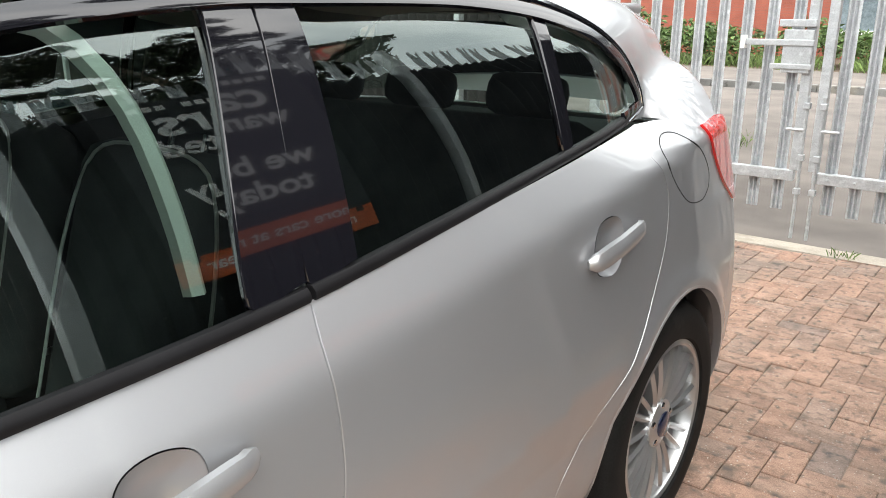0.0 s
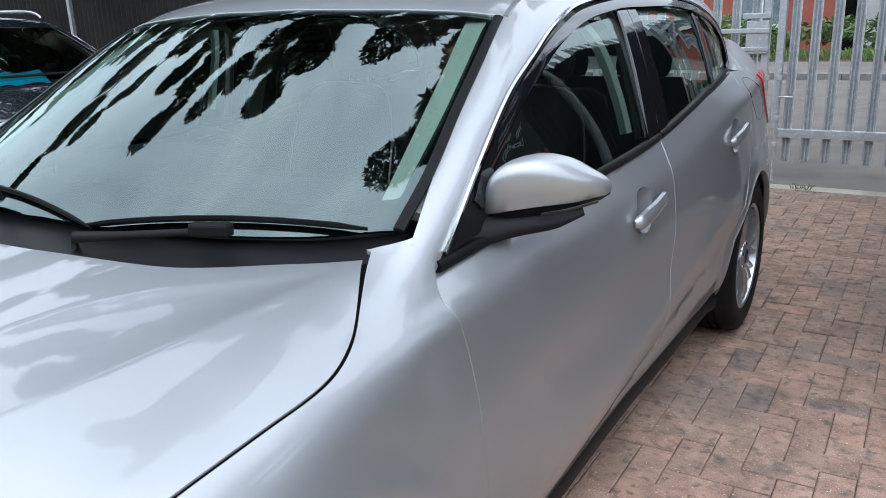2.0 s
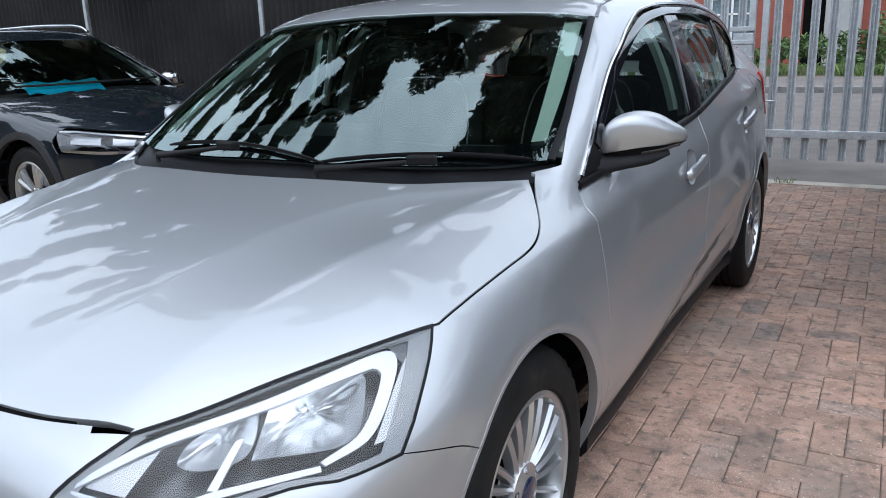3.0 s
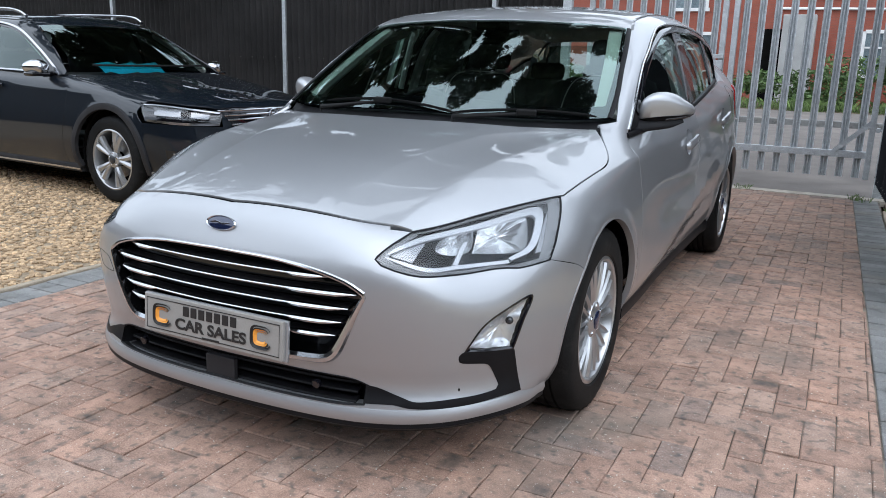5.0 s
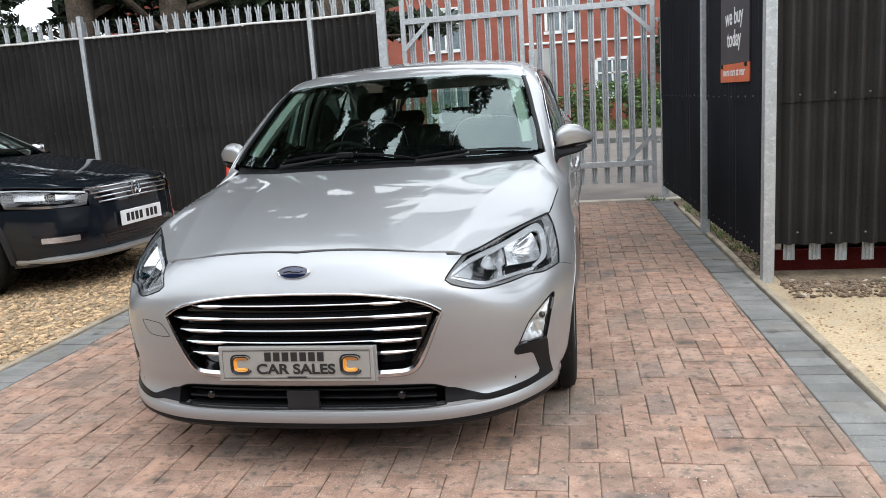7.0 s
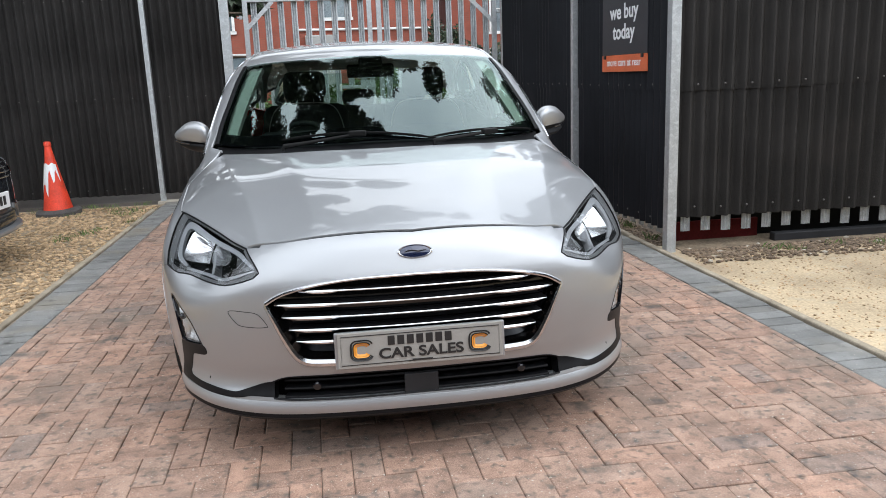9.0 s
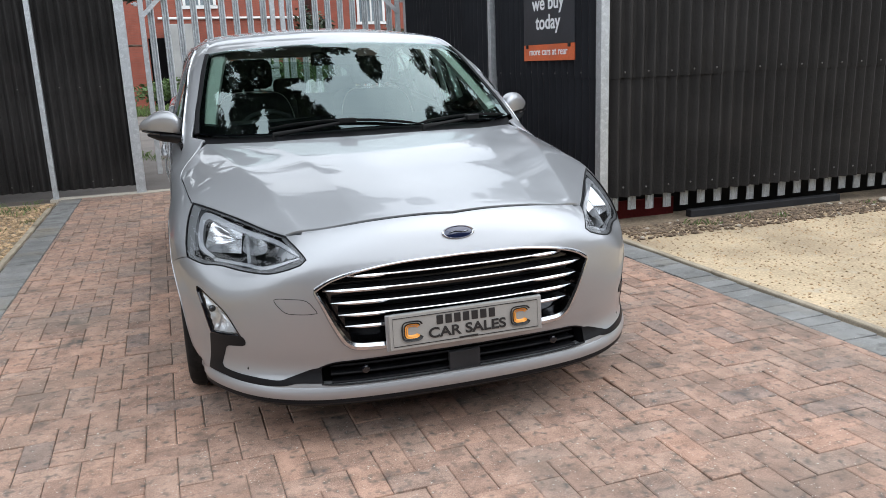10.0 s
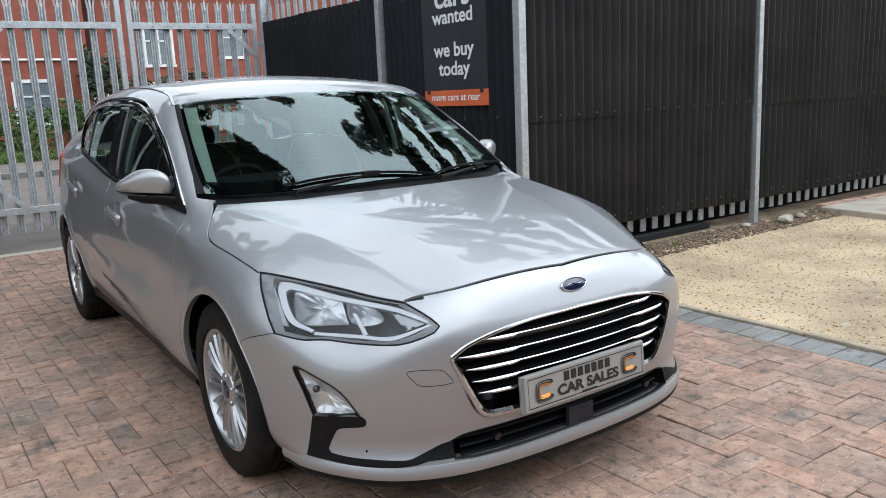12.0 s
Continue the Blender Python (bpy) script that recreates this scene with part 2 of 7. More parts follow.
def box(bm, x0, x1, y0, y1, z0, z1, m=None, bevel=0.0):
    c = Vector(((x0 + x1) / 2, (y0 + y1) / 2, (z0 + z1) / 2))
    mm = Matrix.Translation(c) @ Matrix.Diagonal((x1 - x0, y1 - y0, z1 - z0, 1))
    r = bmesh.ops.create_cube(bm, size=1, matrix=mm)
    vs = r["verts"]
    if bevel:
        es = list({e for v in vs for e in v.link_edges})
        out = bmesh.ops.bevel(bm, geom=es, offset=bevel, segments=2, affect="EDGES", profile=.5)
        vs = list({v for f in out["faces"] for v in f.verts} | {v for v in vs if v.is_valid})
    if m is not None:
        bmesh.ops.transform(bm, matrix=m, verts=[v for v in vs if v.is_valid])
    return bm


def boxed(*a, m=None, bevel=0.0):
    return box(bmesh.new(), *a, m=m, bevel=bevel)


def tube(bm, pts, r, sides=8, squash=1.0, closed=False):
    """A round bar along a polyline; r may be a list."""
    pts = [Vector(p) for p in pts]
    rs = r if isinstance(r, (list, tuple, np.ndarray)) else [r] * len(pts)
    rs = [float(a) for a in rs]
    rings, up = [], None
    for i, p in enumerate(pts):
        a, b = pts[i - 1] if (i or closed) else p, pts[(i + 1) % len(pts)] if (i + 1 < len(pts) or closed) else p
        d = (b - a).normalized()
        if up is None:
            up = d.orthogonal().normalized()
        side = d.cross(up).normalized()
        up = side.cross(d).normalized()
        rings.append([bm.verts.new(p + rs[i] * (math.cos(k * math.tau / sides) * side + squash * math.sin(k * math.tau / sides) * up)) for k in range(sides)])
    n = len(rings)
    for i in range(n if closed else n - 1):
        for k in range(sides):
            q = rings[(i + 1) % n]
            bm.faces.new((rings[i][k], rings[i][(k + 1) % sides], q[(k + 1) % sides], q[k]))
    if not closed:
        bm.faces.new(rings[0][::-1]), bm.faces.new(rings[-1])
    return bm


def lathe(bm, profile, n=48, m=None, close=False):
    """Turns (radius, height) pairs round x."""
    rings = []
    for r, h in profile:
        rings.append([bm.verts.new((h, r * math.cos(k * math.tau / n), r * math.sin(k * math.tau / n))) for k in range(n)])
    pairs = list(zip(rings, rings[1:])) + ([(rings[-1], rings[0])] if close else [])
    for a, b in pairs:
        for k in range(n):
            bm.faces.new((a[k], b[k], b[(k + 1) % n], a[(k + 1) % n]))
    if m is not None:
        bmesh.ops.transform(bm, matrix=m, verts=[v for r in rings for v in r])
    return bm


def lettering(name, text, size, m, material, parent, depth=.001, label="", align="CENTER", bold=0.0, wide=1.0):
    cu = bpy.data.curves.new(name, "FONT")
    cu.body, cu.size, cu.align_x, cu.align_y, cu.extrude, cu.offset = text, size, align, "CENTER", depth, bold
    ob = new(name, cu)
    dg = bpy.context.evaluated_depsgraph_get()
    me = bpy.data.meshes.new_from_object(ob.evaluated_get(dg))
    bpy.data.objects.remove(ob)
    me.transform(m @ Matrix.Diagonal((wide, 1, 1, 1)))
    bm = bmesh.new()
    bm.from_mesh(me)
    bmesh.ops.remove_doubles(bm, verts=bm.verts, dist=1e-6)
    left = set(bm.faces)
    while left:
        group, todo = set(), [next(iter(left))]
        while todo:
            f = todo.pop()
            if f in left:
                left.discard(f)
                group.add(f)
                todo += [g for e in f.edges for g in e.link_faces if g in left]
        ids, vs = {}, []
        for f in group:
            for v in f.verts:
                if v not in ids:
                    ids[v] = len(vs)
                    vs.append(tuple(v.co))
        raw(name, vs, [tuple(ids[v] for v in f.verts) for f in group], material, parent, label)
    bm.free()


def smooth_line(pts, gap=.02, closed=False):
    """A polyline through the points, curved, with corners where a point is given twice."""
    pts = [np.array(p, float) for p in pts]
    out, n = [], len(pts)
    for i in range(n if closed else n - 1):
        p0, p1, p2 = pts[i - 1] if (i or closed) else pts[i], pts[i], pts[(i + 1) % n]
        p3 = pts[(i + 2) % n] if (i + 2 < n or closed) else p2
        long = np.linalg.norm(p2 - p1)
        if long < 1e-6:
            continue
        for u in np.arange(0, 1, 1 / max(1, int(np.ceil(long / gap)))):
            t1, t2 = (p2 - p0) / 2, (p3 - p1) / 2
            k1, k2 = np.linalg.norm(p1 - p0), np.linalg.norm(p3 - p2)
            t1 = (p2 - p1) if k1 < 1e-6 else t1 * min(1, 2 * long / (long + k1))
            t2 = (p2 - p1) if k2 < 1e-6 else t2 * min(1, 2 * long / (long + k2))
            out.append((2 * u ** 3 - 3 * u * u + 1) * p1 + (u ** 3 - 2 * u * u + u) * t1 + (3 * u * u - 2 * u ** 3) * p2 + (u ** 3 - u * u) * t2)
    if not closed:
        out.append(pts[-1])
    return np.array(out)


SIDE, TOP, FRONT, REAR = np.array((-1.0, 0, 0)), np.array((0, 0, -1.0)), np.array((0, 1.0, 0)), np.array((0, -1.0, 0))


def on_side(shell, pts, gap=.02, closed=False):
    q = smooth_line(pts, gap, closed)
    return drape(shell, np.c_[np.zeros(len(q)), q], SIDE)


def on_top(shell, pts, gap=.02, closed=False):
    q = smooth_line(pts, gap, closed)
    return drape(shell, np.c_[q, np.full(len(q), .8)], TOP)


def on_front(shell, pts, gap=.02, closed=False):
    q = smooth_line(pts, gap, closed)
    return drape(shell, np.c_[q[:, 0], np.zeros(len(q)), q[:, 1]], FRONT)


def inside_poly(q, poly):
    x, y = q[:, 0], q[:, 1]
    hit = np.zeros(len(q), bool)
    for (x1, y1), (x2, y2) in zip(poly, np.roll(poly, -1, 0)):
        c = (y1 > y) != (y2 > y)
        with np.errstate(divide="ignore", invalid="ignore"):
            hit ^= c & (x < (x2 - x1) * (y - y1) / (y2 - y1) + x1)
    return hit


def away(q, poly):
    """The least distance from points to the edges of a polygon."""
    a, b = poly, np.roll(poly, -1, 0)
    best = np.full(len(q), 9.0)
    for p1, p2 in zip(a, b):
        d = p2 - p1
        u = np.clip(((q - p1) @ d) / max(d @ d, 1e-12), 0, 1)
        best = np.minimum(best, np.linalg.norm(q - (p1 + u[:, None] * d), axis=1))
    return best


def panel(name, shell, outline, d, material, parent, gap=.0018, flange=.012, grid=.03, holes=(), mirror=False, label="", lift=0.0):
    """A sheet of the shell inside a closed outline, with folded edges. Outline: points on the shell; d: the way on to it."""
    d = np.asarray(d, float) / np.linalg.norm(d)
    ref = np.array((0, 0, 1.0)) if abs(d[2]) < .9 else np.array((0, 1.0, 0))
    u = np.cross(ref, d)
    u /= np.linalg.norm(u)
    v = np.cross(d, u)
    frame2 = np.stack([u, v], 1)
    loops = []
    for n_, ring in enumerate([outline, *holes]):
        q = np.asarray(ring) @ frame2
        keep = np.linalg.norm(q - np.roll(q, 1, 0), axis=1) > 1e-4
        q = q[keep]
        area = np.sum(q[:, 0] * np.roll(q[:, 1], -1) - np.roll(q[:, 0], -1) * q[:, 1])
        if (area < 0) != bool(n_):
            q = q[::-1]
        e = np.roll(q, -1, 0) - np.roll(q, 1, 0)
        e /= np.maximum(np.linalg.norm(e, axis=1, keepdims=True), 1e-9)
        loops.append(q + gap * np.stack([-e[:, 1], e[:, 0]], 1))
    low, high = loops[0].min(0), loops[0].max(0)
    gx, gy = np.meshgrid(np.arange(low[0], high[0], grid), np.arange(low[1], high[1], grid))
    gx = gx + (np.arange(gx.shape[0]) % 2)[:, None] * grid / 2
    g = np.stack([gx.ravel(), gy.ravel()], 1)
    ok = inside_poly(g, loops[0]) & (away(g, loops[0]) > grid * .35)
    for h in loops[1:]:
        ok &= ~inside_poly(g, h) & (away(g, h) > grid * .35)
    pts = np.concatenate([*loops, g[ok]])
    edges, at = [], 0
    for q in loops:
        edges += [(at + i, at + (i + 1) % len(q)) for i in range(len(q))]
        at += len(q)
    from_cdt = geometry.delaunay_2d_cdt([Vector(p) for p in pts], edges, [], 0, 1e-6)
    p2 = np.array([tuple(p) for p in from_cdt[0]])
    tri = np.array([f for f in from_cdt[2]])
    mid = p2[tri].mean(1)
    ok = inside_poly(mid, loops[0])
    for h in loops[1:]:
        ok &= ~inside_poly(mid, h)
    tri = tri[ok]
    base = p2 @ frame2.T + np.asarray(outline).mean(0) @ np.outer(d, d)
    p3 = drape(shell, base, d)
    nor = normals(shell, p3)
    if lift:
        p3 = p3 + lift * nor
    # folded rims
    count = {}
    for f in tri:
        for a, b in ((f[0], f[1]), (f[1], f[2]), (f[2], f[0])):
            count[(a, b)] = 1
    rim = [(a, b) for a, b in count if (b, a) not in count]
    verts, nrm, faces = [*p3], [*nor], [tuple(map(int, f)) for f in tri]
    if np.mean([np.dot(np.cross(p3[f[1]] - p3[f[0]], p3[f[2]] - p3[f[0]]), nor[f[0]]) for f in tri[:40]]) < 0:
        faces = [f[::-1] for f in faces]
        rim = [(b, a) for a, b in rim]
    if flange:
        for a, b in rim:
            along = p3[b] - p3[a]
            k = len(verts)
            for i in (a, b):
                out = np.cross(along, nor[i])
                out /= max(np.linalg.norm(out), 1e-9)
                verts += [p3[i], p3[i] - flange * nor[i]]
                nrm += [.75 * out + .66 * nor[i], out]
            faces.append((k, k + 1, k + 3, k + 2))
    verts, nrm = np.array(verts), np.array(nrm)
    nrm /= np.maximum(np.linalg.norm(nrm, axis=1, keepdims=True), 1e-9)
    obs = []
    for s in ((1, -1) if mirror else (1,)):
        me = bpy.data.meshes.new(name)
        me.from_pydata([(s * a, b, c) for a, b, c in verts.tolist()], [], faces if s > 0 else [f[::-1] for f in faces])
        me.update()
        me.shade_smooth()
        me.normals_split_custom_set_from_vertices([(s * a, b, c) for a, b, c in nrm.tolist()])
        obs.append(part_of(name, me, material, parent, label))
    return obs if mirror else obs[0]


def offset_shell(shell, e):
    return lambda p: shell(p) + e


# ---- tools for shaped surfaces ----
def curve(*pts):
    """A smooth function through (a, b) pairs."""
    a, b = np.array(pts, float).T
    s = np.gradient(b, a)
    def f(x):
        x = np.clip(np.asarray(x, float), a[0], a[-1])
        i = np.clip(np.searchsorted(a, x) - 1, 0, len(a) - 2)
        h = a[i + 1] - a[i]
        u = (x - a[i]) / h
        return ((1 + 2 * u) * (1 - u) ** 2 * b[i] + u * (1 - u) ** 2 * h * s[i]
                + u * u * (3 - 2 * u) * b[i + 1] + u * u * (u - 1) * h * s[i + 1])
    return f


def smax(a, b, k):
    h = np.clip(k - np.abs(a - b), 0, None) / k
    return np.maximum(a, b) + h * h * k * 0.25


def smin(a, b, k):
    return -smax(-a, -b, k)


def step(a, b, x):
    u = np.clip((x - a) / (b - a), 0, 1)
    return u * u * (3 - 2 * u)


# ---- the silver hatchback's surface: front axle at y = 0, nose towards -y, left side +x ----
h_wide = curve((-1.0, .848), (-.6, .877), (-.3, .893), (0, .902), (.6, .906), (1.3, .915), (2.0, .918), (2.7, .915), (3.0, .893), (3.3, .835), (3.5, .76))
h_crease = curve((-1.0, .70), (-.5, .765), (-.25, .795), (0, .817), (.42, .845), (1.0, .862), (1.6, .880), (2.1, .916), (2.6, .963), (3.0, .995), (3.5, 1.0))
h_inset = curve((-1.0, .05), (-.3, .045), (0, .034), (.42, .036), (1.6, .036), (2.1, .032), (2.6, .024), (3.0, .02), (3.5, .02))
h_lean = curve((-1.0, .7), (0, 1.0), (.42, .90), (1.0, .62), (1.6, .48), (2.2, .60), (2.63, .86), (3.0, .9), (3.5, .8))
h_belt = curve((.2, .885), (.43, .903), (1.0, .932), (1.6, .967), (2.1, 1.015), (2.63, 1.083), (2.9, 1.13))
h_sillz = curve((0, -.115), (.17, -.095), (.24, -.055), (.32, -.022), (.42, -.004), (.52, 0), (.64, -.006), (.8, -.026), (1.0, -.05), (1.4, -.09))
h_mid = curve((-1.0, .70), (-.90, .735), (-.82, .764), (-.7, .806), (-.5, .858), (-.25, .902), (0, .934), (.2, .957), (.4, .974), (.8, 1.02), (1.6, 1.08), (2.6, 1.20), (3.5, 1.2))
h_drop = curve((-1.0, .62), (-.82, .58), (-.7, .51), (-.5, .31), (-.26, .160), (0, .125), (.2, .105), (.4, .08), (.8, .06), (1.6, .03), (3.5, .03))
h_nose = curve((.10, -.84), (.19, -.895), (.235, -.898), (.28, -.880), (.36, -.890), (.45, -.902), (.54, -.905), (.62, -.895), (.70, -.862), (.76, -.838), (.85, -.76))
h_tail = curve((.1, 3.38), (.3, 3.46), (.55, 3.48), (.8, 3.46), (1.03, 3.34), (1.2, 3.28))


def arch_lip(y, z, y0, z0, r):
    d = np.hypot(y - y0, z - z0) - r
    return np.exp(-(d / .035) ** 2)


def hatch_side(y, z):
    w, zs = h_wide(y), h_crease(y)
    a = w + h_sillz(z) * (1 - .25 * step(-.3, -.7, y))
    a = a + .010 * (arch_lip(y, z, 0, .315, .375) + arch_lip(y, z, 2.70, .325, .375))
    # the hollow above the sill, rising towards the rear wheel
    line = .30 + .16 * np.clip(y - .6, 0, 1.6)
    a = a - .034 * np.clip((line + .05 - z) / .13, 0, 1) * step(.5, 1.5, y) * step(2.6, 2.3, y)
    a = a - .020 * np.exp(-((z - .58) / .11) ** 2) * step(.40, .9, y) * step(2.30, 1.8, y)
    xs = w - h_inset(y)
    return smin(a, xs - (z - zs) * h_lean(y), .010)


h_inner = curve((-.9, .300), (-.71, .314), (-.55, .330), (-.3, .365), (-.12, .400), (.02, .450), (.12, .525), (.2, .600), (.28, .668), (.4, .70))
h_outer = curve((-.9, .46), (-.7, .495), (-.435, .547), (-.27, .586), (-.07, .636), (.125, .671), (.34, .705), (.5, .72))


def bend(d, r=.006):
    """Nothing before a fold and a slope of one behind it, rounded over r."""
    return .5 * (d + np.sqrt(d * d + r * r))


def hatch_bonnet(x, y):
    """A raised middle that ends in a fold, a hollow flank and a second fold above the wing."""
    x = np.abs(x)
    z = h_mid(y) - h_drop(y) * (x ** 2 * .30 + (x / .84) ** 4 * .62)
    a, b = h_inner(y), h_outer(y)
    w = np.maximum(b - a, .03)
    fade = step(-.86, -.62, y) * step(.36, .22, y)
    d = np.clip(x - a, 0, None)
    hollow = np.where(d < w, d * d / (2 * w), d - w / 2)
    first, second, last = .10, .17, .095
    return z + fade * ((first + second) * hollow - first * bend(x - a) - (second + last) * bend(x - a - w))


def hatch_nose(x, z):
    x = np.abs(x)
    return h_nose(z) + .20 * x ** 2 + .82 * x ** 6


def hatch_lower(p):
    x, y, z = p[:, 0], p[:, 1], p[:, 2]
    f = smax(np.abs(x) - hatch_side(y, z), z - hatch_bonnet(x, y), .075)
    f = smax(f, hatch_nose(x, z) - y, .06)
    ax = np.abs(x)
    return smax(f, y - (h_tail(z) - .20 * ax ** 2 - .25 * ax ** 6), .05)


g_roof = curve((.7, 1.345), (.95, 1.392), (1.3, 1.437), (1.7, 1.462), (2.1, 1.460), (2.5, 1.436), (2.9, 1.395), (3.25, 1.345))
g_waist = curve((.2, .80), (.43, .815), (1.0, .838), (1.6, .840), (2.1, .822), (2.63, .770), (2.85, .715), (3.05, .650), (3.4, .54))


def hatch_upper(p):
    x, y, z = np.abs(p[:, 0]), p[:, 1], p[:, 2]
    u = z - h_belt(y)
    f = x - (g_waist(y) - .20 * u - .36 * u * u)
    f = smax(f, z - (g_roof(y) - .11 * x ** 2), .12)
    s = y - .42 * x ** 2 - .190
    f = smax(f, (z - (.968 + .60 * s - .05 * s * s)) * .86, .045)
    return smax(f, y - (3.30 - (z - 1.30) * .55 - .32 * x ** 2), .05)


def normals(shell, p):
    e = 4e-4
    g = np.stack([shell(p + e * d) - shell(p - e * d) for d in np.eye(3)], 1)
    return g / np.linalg.norm(g, axis=1, keepdims=True)


def drape(shell, p, d, far=1.5, steps=40):
    """Moves points p along d, from far out, to where they first meet the shell."""
    p, d = np.atleast_2d(np.asarray(p, float)), np.asarray(d, float)
    d = d / np.linalg.norm(d)
    start = p - far * d
    lo, hi, open_ = np.zeros(len(p)), np.full(len(p), 2 * far), np.ones(len(p), bool)
    for n in range(1, steps + 1):
        t = np.full(len(p), 2 * far * n / steps)
        inside = shell(start + t[:, None] * d) < 0
        hi = np.where(inside & open_, t, hi)
        lo = np.where(~inside & open_, t, lo)
        open_ &= ~inside
    for _ in range(16):
        m = (lo + hi) / 2
        inside = shell(start + m[:, None] * d) < 0
        hi, lo = np.where(inside, m, hi), np.where(inside, lo, m)
    return start + ((lo + hi) / 2)[:, None] * d


# ---- the ground ----
def slab(name, corners, z, material, label, thick=.05, parts=1):
    """A flat piece of ground with a top at z."""
    n = len(corners)
    verts = [(x, y, z) for x, y in corners] + [(x, y, z - thick) for x, y in corners]
    faces = [tuple(range(n)), tuple(range(2 * n - 1, n - 1, -1))] + [(i, n + i, n + (i + 1) % n, (i + 1) % n) for i in range(n)]
    return tagged(raw(name, verts, faces, material), label, "ground", kind="structure")


def right_edge(y):
    return 1.795 - .028 * y if y > -.5 else 1.809


def east_line(y):
    return 2.035 - .052 * (y - 1.75)


def south_line(x):
    return 1.775 - .015 * (x - 2.05)


LEFT_EDGE = -1.83
tagged(raw("ground", [(-400, -400, -.09), (400, -400, -.09), (400, 400, -.09), (-400, 400, -.09)], [(0, 1, 2, 3)], SOIL), "bare brown earth round the yard", "ground", kind="structure")
slab("gravel_bed", [(-14, -9), (LEFT_EDGE - .25, -9), (LEFT_EDGE - .25, 5.62), (-14, 5.62)], -.025, GRAVEL_BED, "bed of pale brown gravel")
slab("yard_ground", [(right_edge(-9) + .26, -9), (16, -9), (16, 1.95), (right_edge(1.9) + .26, 1.95)], -.012, HOGGIN, "trodden sandy yard with darker stains")
slab("fence_verge", [(right_edge(1.9) + .26, 1.95), (2.6, 1.95), (2.6, 5.8), (right_edge(5.8) + .26, 5.8)], -.02, SOIL, "narrow strip of earth beside the fence")
slab("gate_threshold", [(LEFT_EDGE - .3, 5.60), (2.4, 5.60), (2.4, 5.76), (LEFT_EDGE - .3, 5.76)], .004, CONCRETE, "concrete strip across the gateway")
slab("pavement", [(-60, 5.76), (60, 5.76), (60, 8.0), (-60, 8.0)], -.006, TARMAC, "brown tarmac pavement outside the gate")
slab("road", [(-60, 8.0), (60, 8.0), (60, 15.6), (-60, 15.6)], -.02, TARMAC, "worn brown tarmac road")
slab("far_pavement", [(-60, 15.75), (60, 15.75), (60, 19.0), (-60, 19.0)], .10, TARMAC, "tarmac pavement on the far side of the road", .2)
slab("front_garden", [(-60, 19.0), (60, 19.0), (60, 26.0), (-60, 26.0)], .09, SOIL, "overgrown front garden", .2)
kerb = thing("kerb", "dark kerb stones along the road", "kerb", kind="structure")
bm = boxed(-.455, .455, -.075, .075, -.12, .10, bevel=.015)
kerb_mesh = bpy.data.meshes.new("kerb_stone")
bm.to_mesh(kerb_mesh)
bm.free()
kerb_mesh.materials.append(CHARCOAL)
for i in range(26):
    k = new("kerb_stone", kerb_mesh)
    k.parent, k.location = kerb, (-11.7 + i * .92, 15.675, .005)

# ---- block paving ----
drive = slab("driveway", [(LEFT_EDGE - .22, -9), (right_edge(-9) + .22, -9), (right_edge(5.6) + .22, 5.6), (LEFT_EDGE - .22, 5.6)], -.007, SAND, "red clay block paving in herringbone bond with a charcoal border", .06)
B = .1005


def clip_poly(poly, a, b, c):
    """Keeps the part of a polygon where a x + b y <= c."""
    out = []
    for (x1, y1), (x2, y2) in zip(poly, poly[1:] + poly[:1]):
        d1, d2 = a * x1 + b * y1 - c, a * x2 + b * y2 - c
        if d1 <= 0:
            out.append((x1, y1))
        if (d1 < 0) != (d2 < 0) and abs(d1 - d2) > 1e-9:
            u = d1 / (d1 - d2)
            out.append((x1 + u * (x2 - x1), y1 + u * (y2 - y1)))
    return out


def block_faces(poly, z, verts, faces, edge=.004, tilt=(0, 0)):
    """A paver with a chamfered top added to lists."""
    n, k = len(poly), len(verts)
    cx, cy = sum(p[0] for p in poly) / n, sum(p[1] for p in poly) / n
    zz = lambda x, y: z + tilt[0] * (x - cx) + tilt[1] * (y - cy)
    for x, y in poly:
        verts.append((x, y, z - .025))
    for x, y in poly:
        verts.append((x, y, zz(x, y) - .0028))
    for x, y in poly:
        dx, dy = cx - x, cy - y
        verts.append((x + math.copysign(min(edge, abs(dx) * .5), dx), y + math.copysign(min(edge, abs(dy) * .5), dy), zz(x, y)))
    for r in (0, n):
        faces += [(k + r + i, k + r + (i + 1) % n, k + r + n + (i + 1) % n, k + r + n + i) for i in range(n)]
    faces.append(tuple(k + 2 * n + i for i in range(n)))


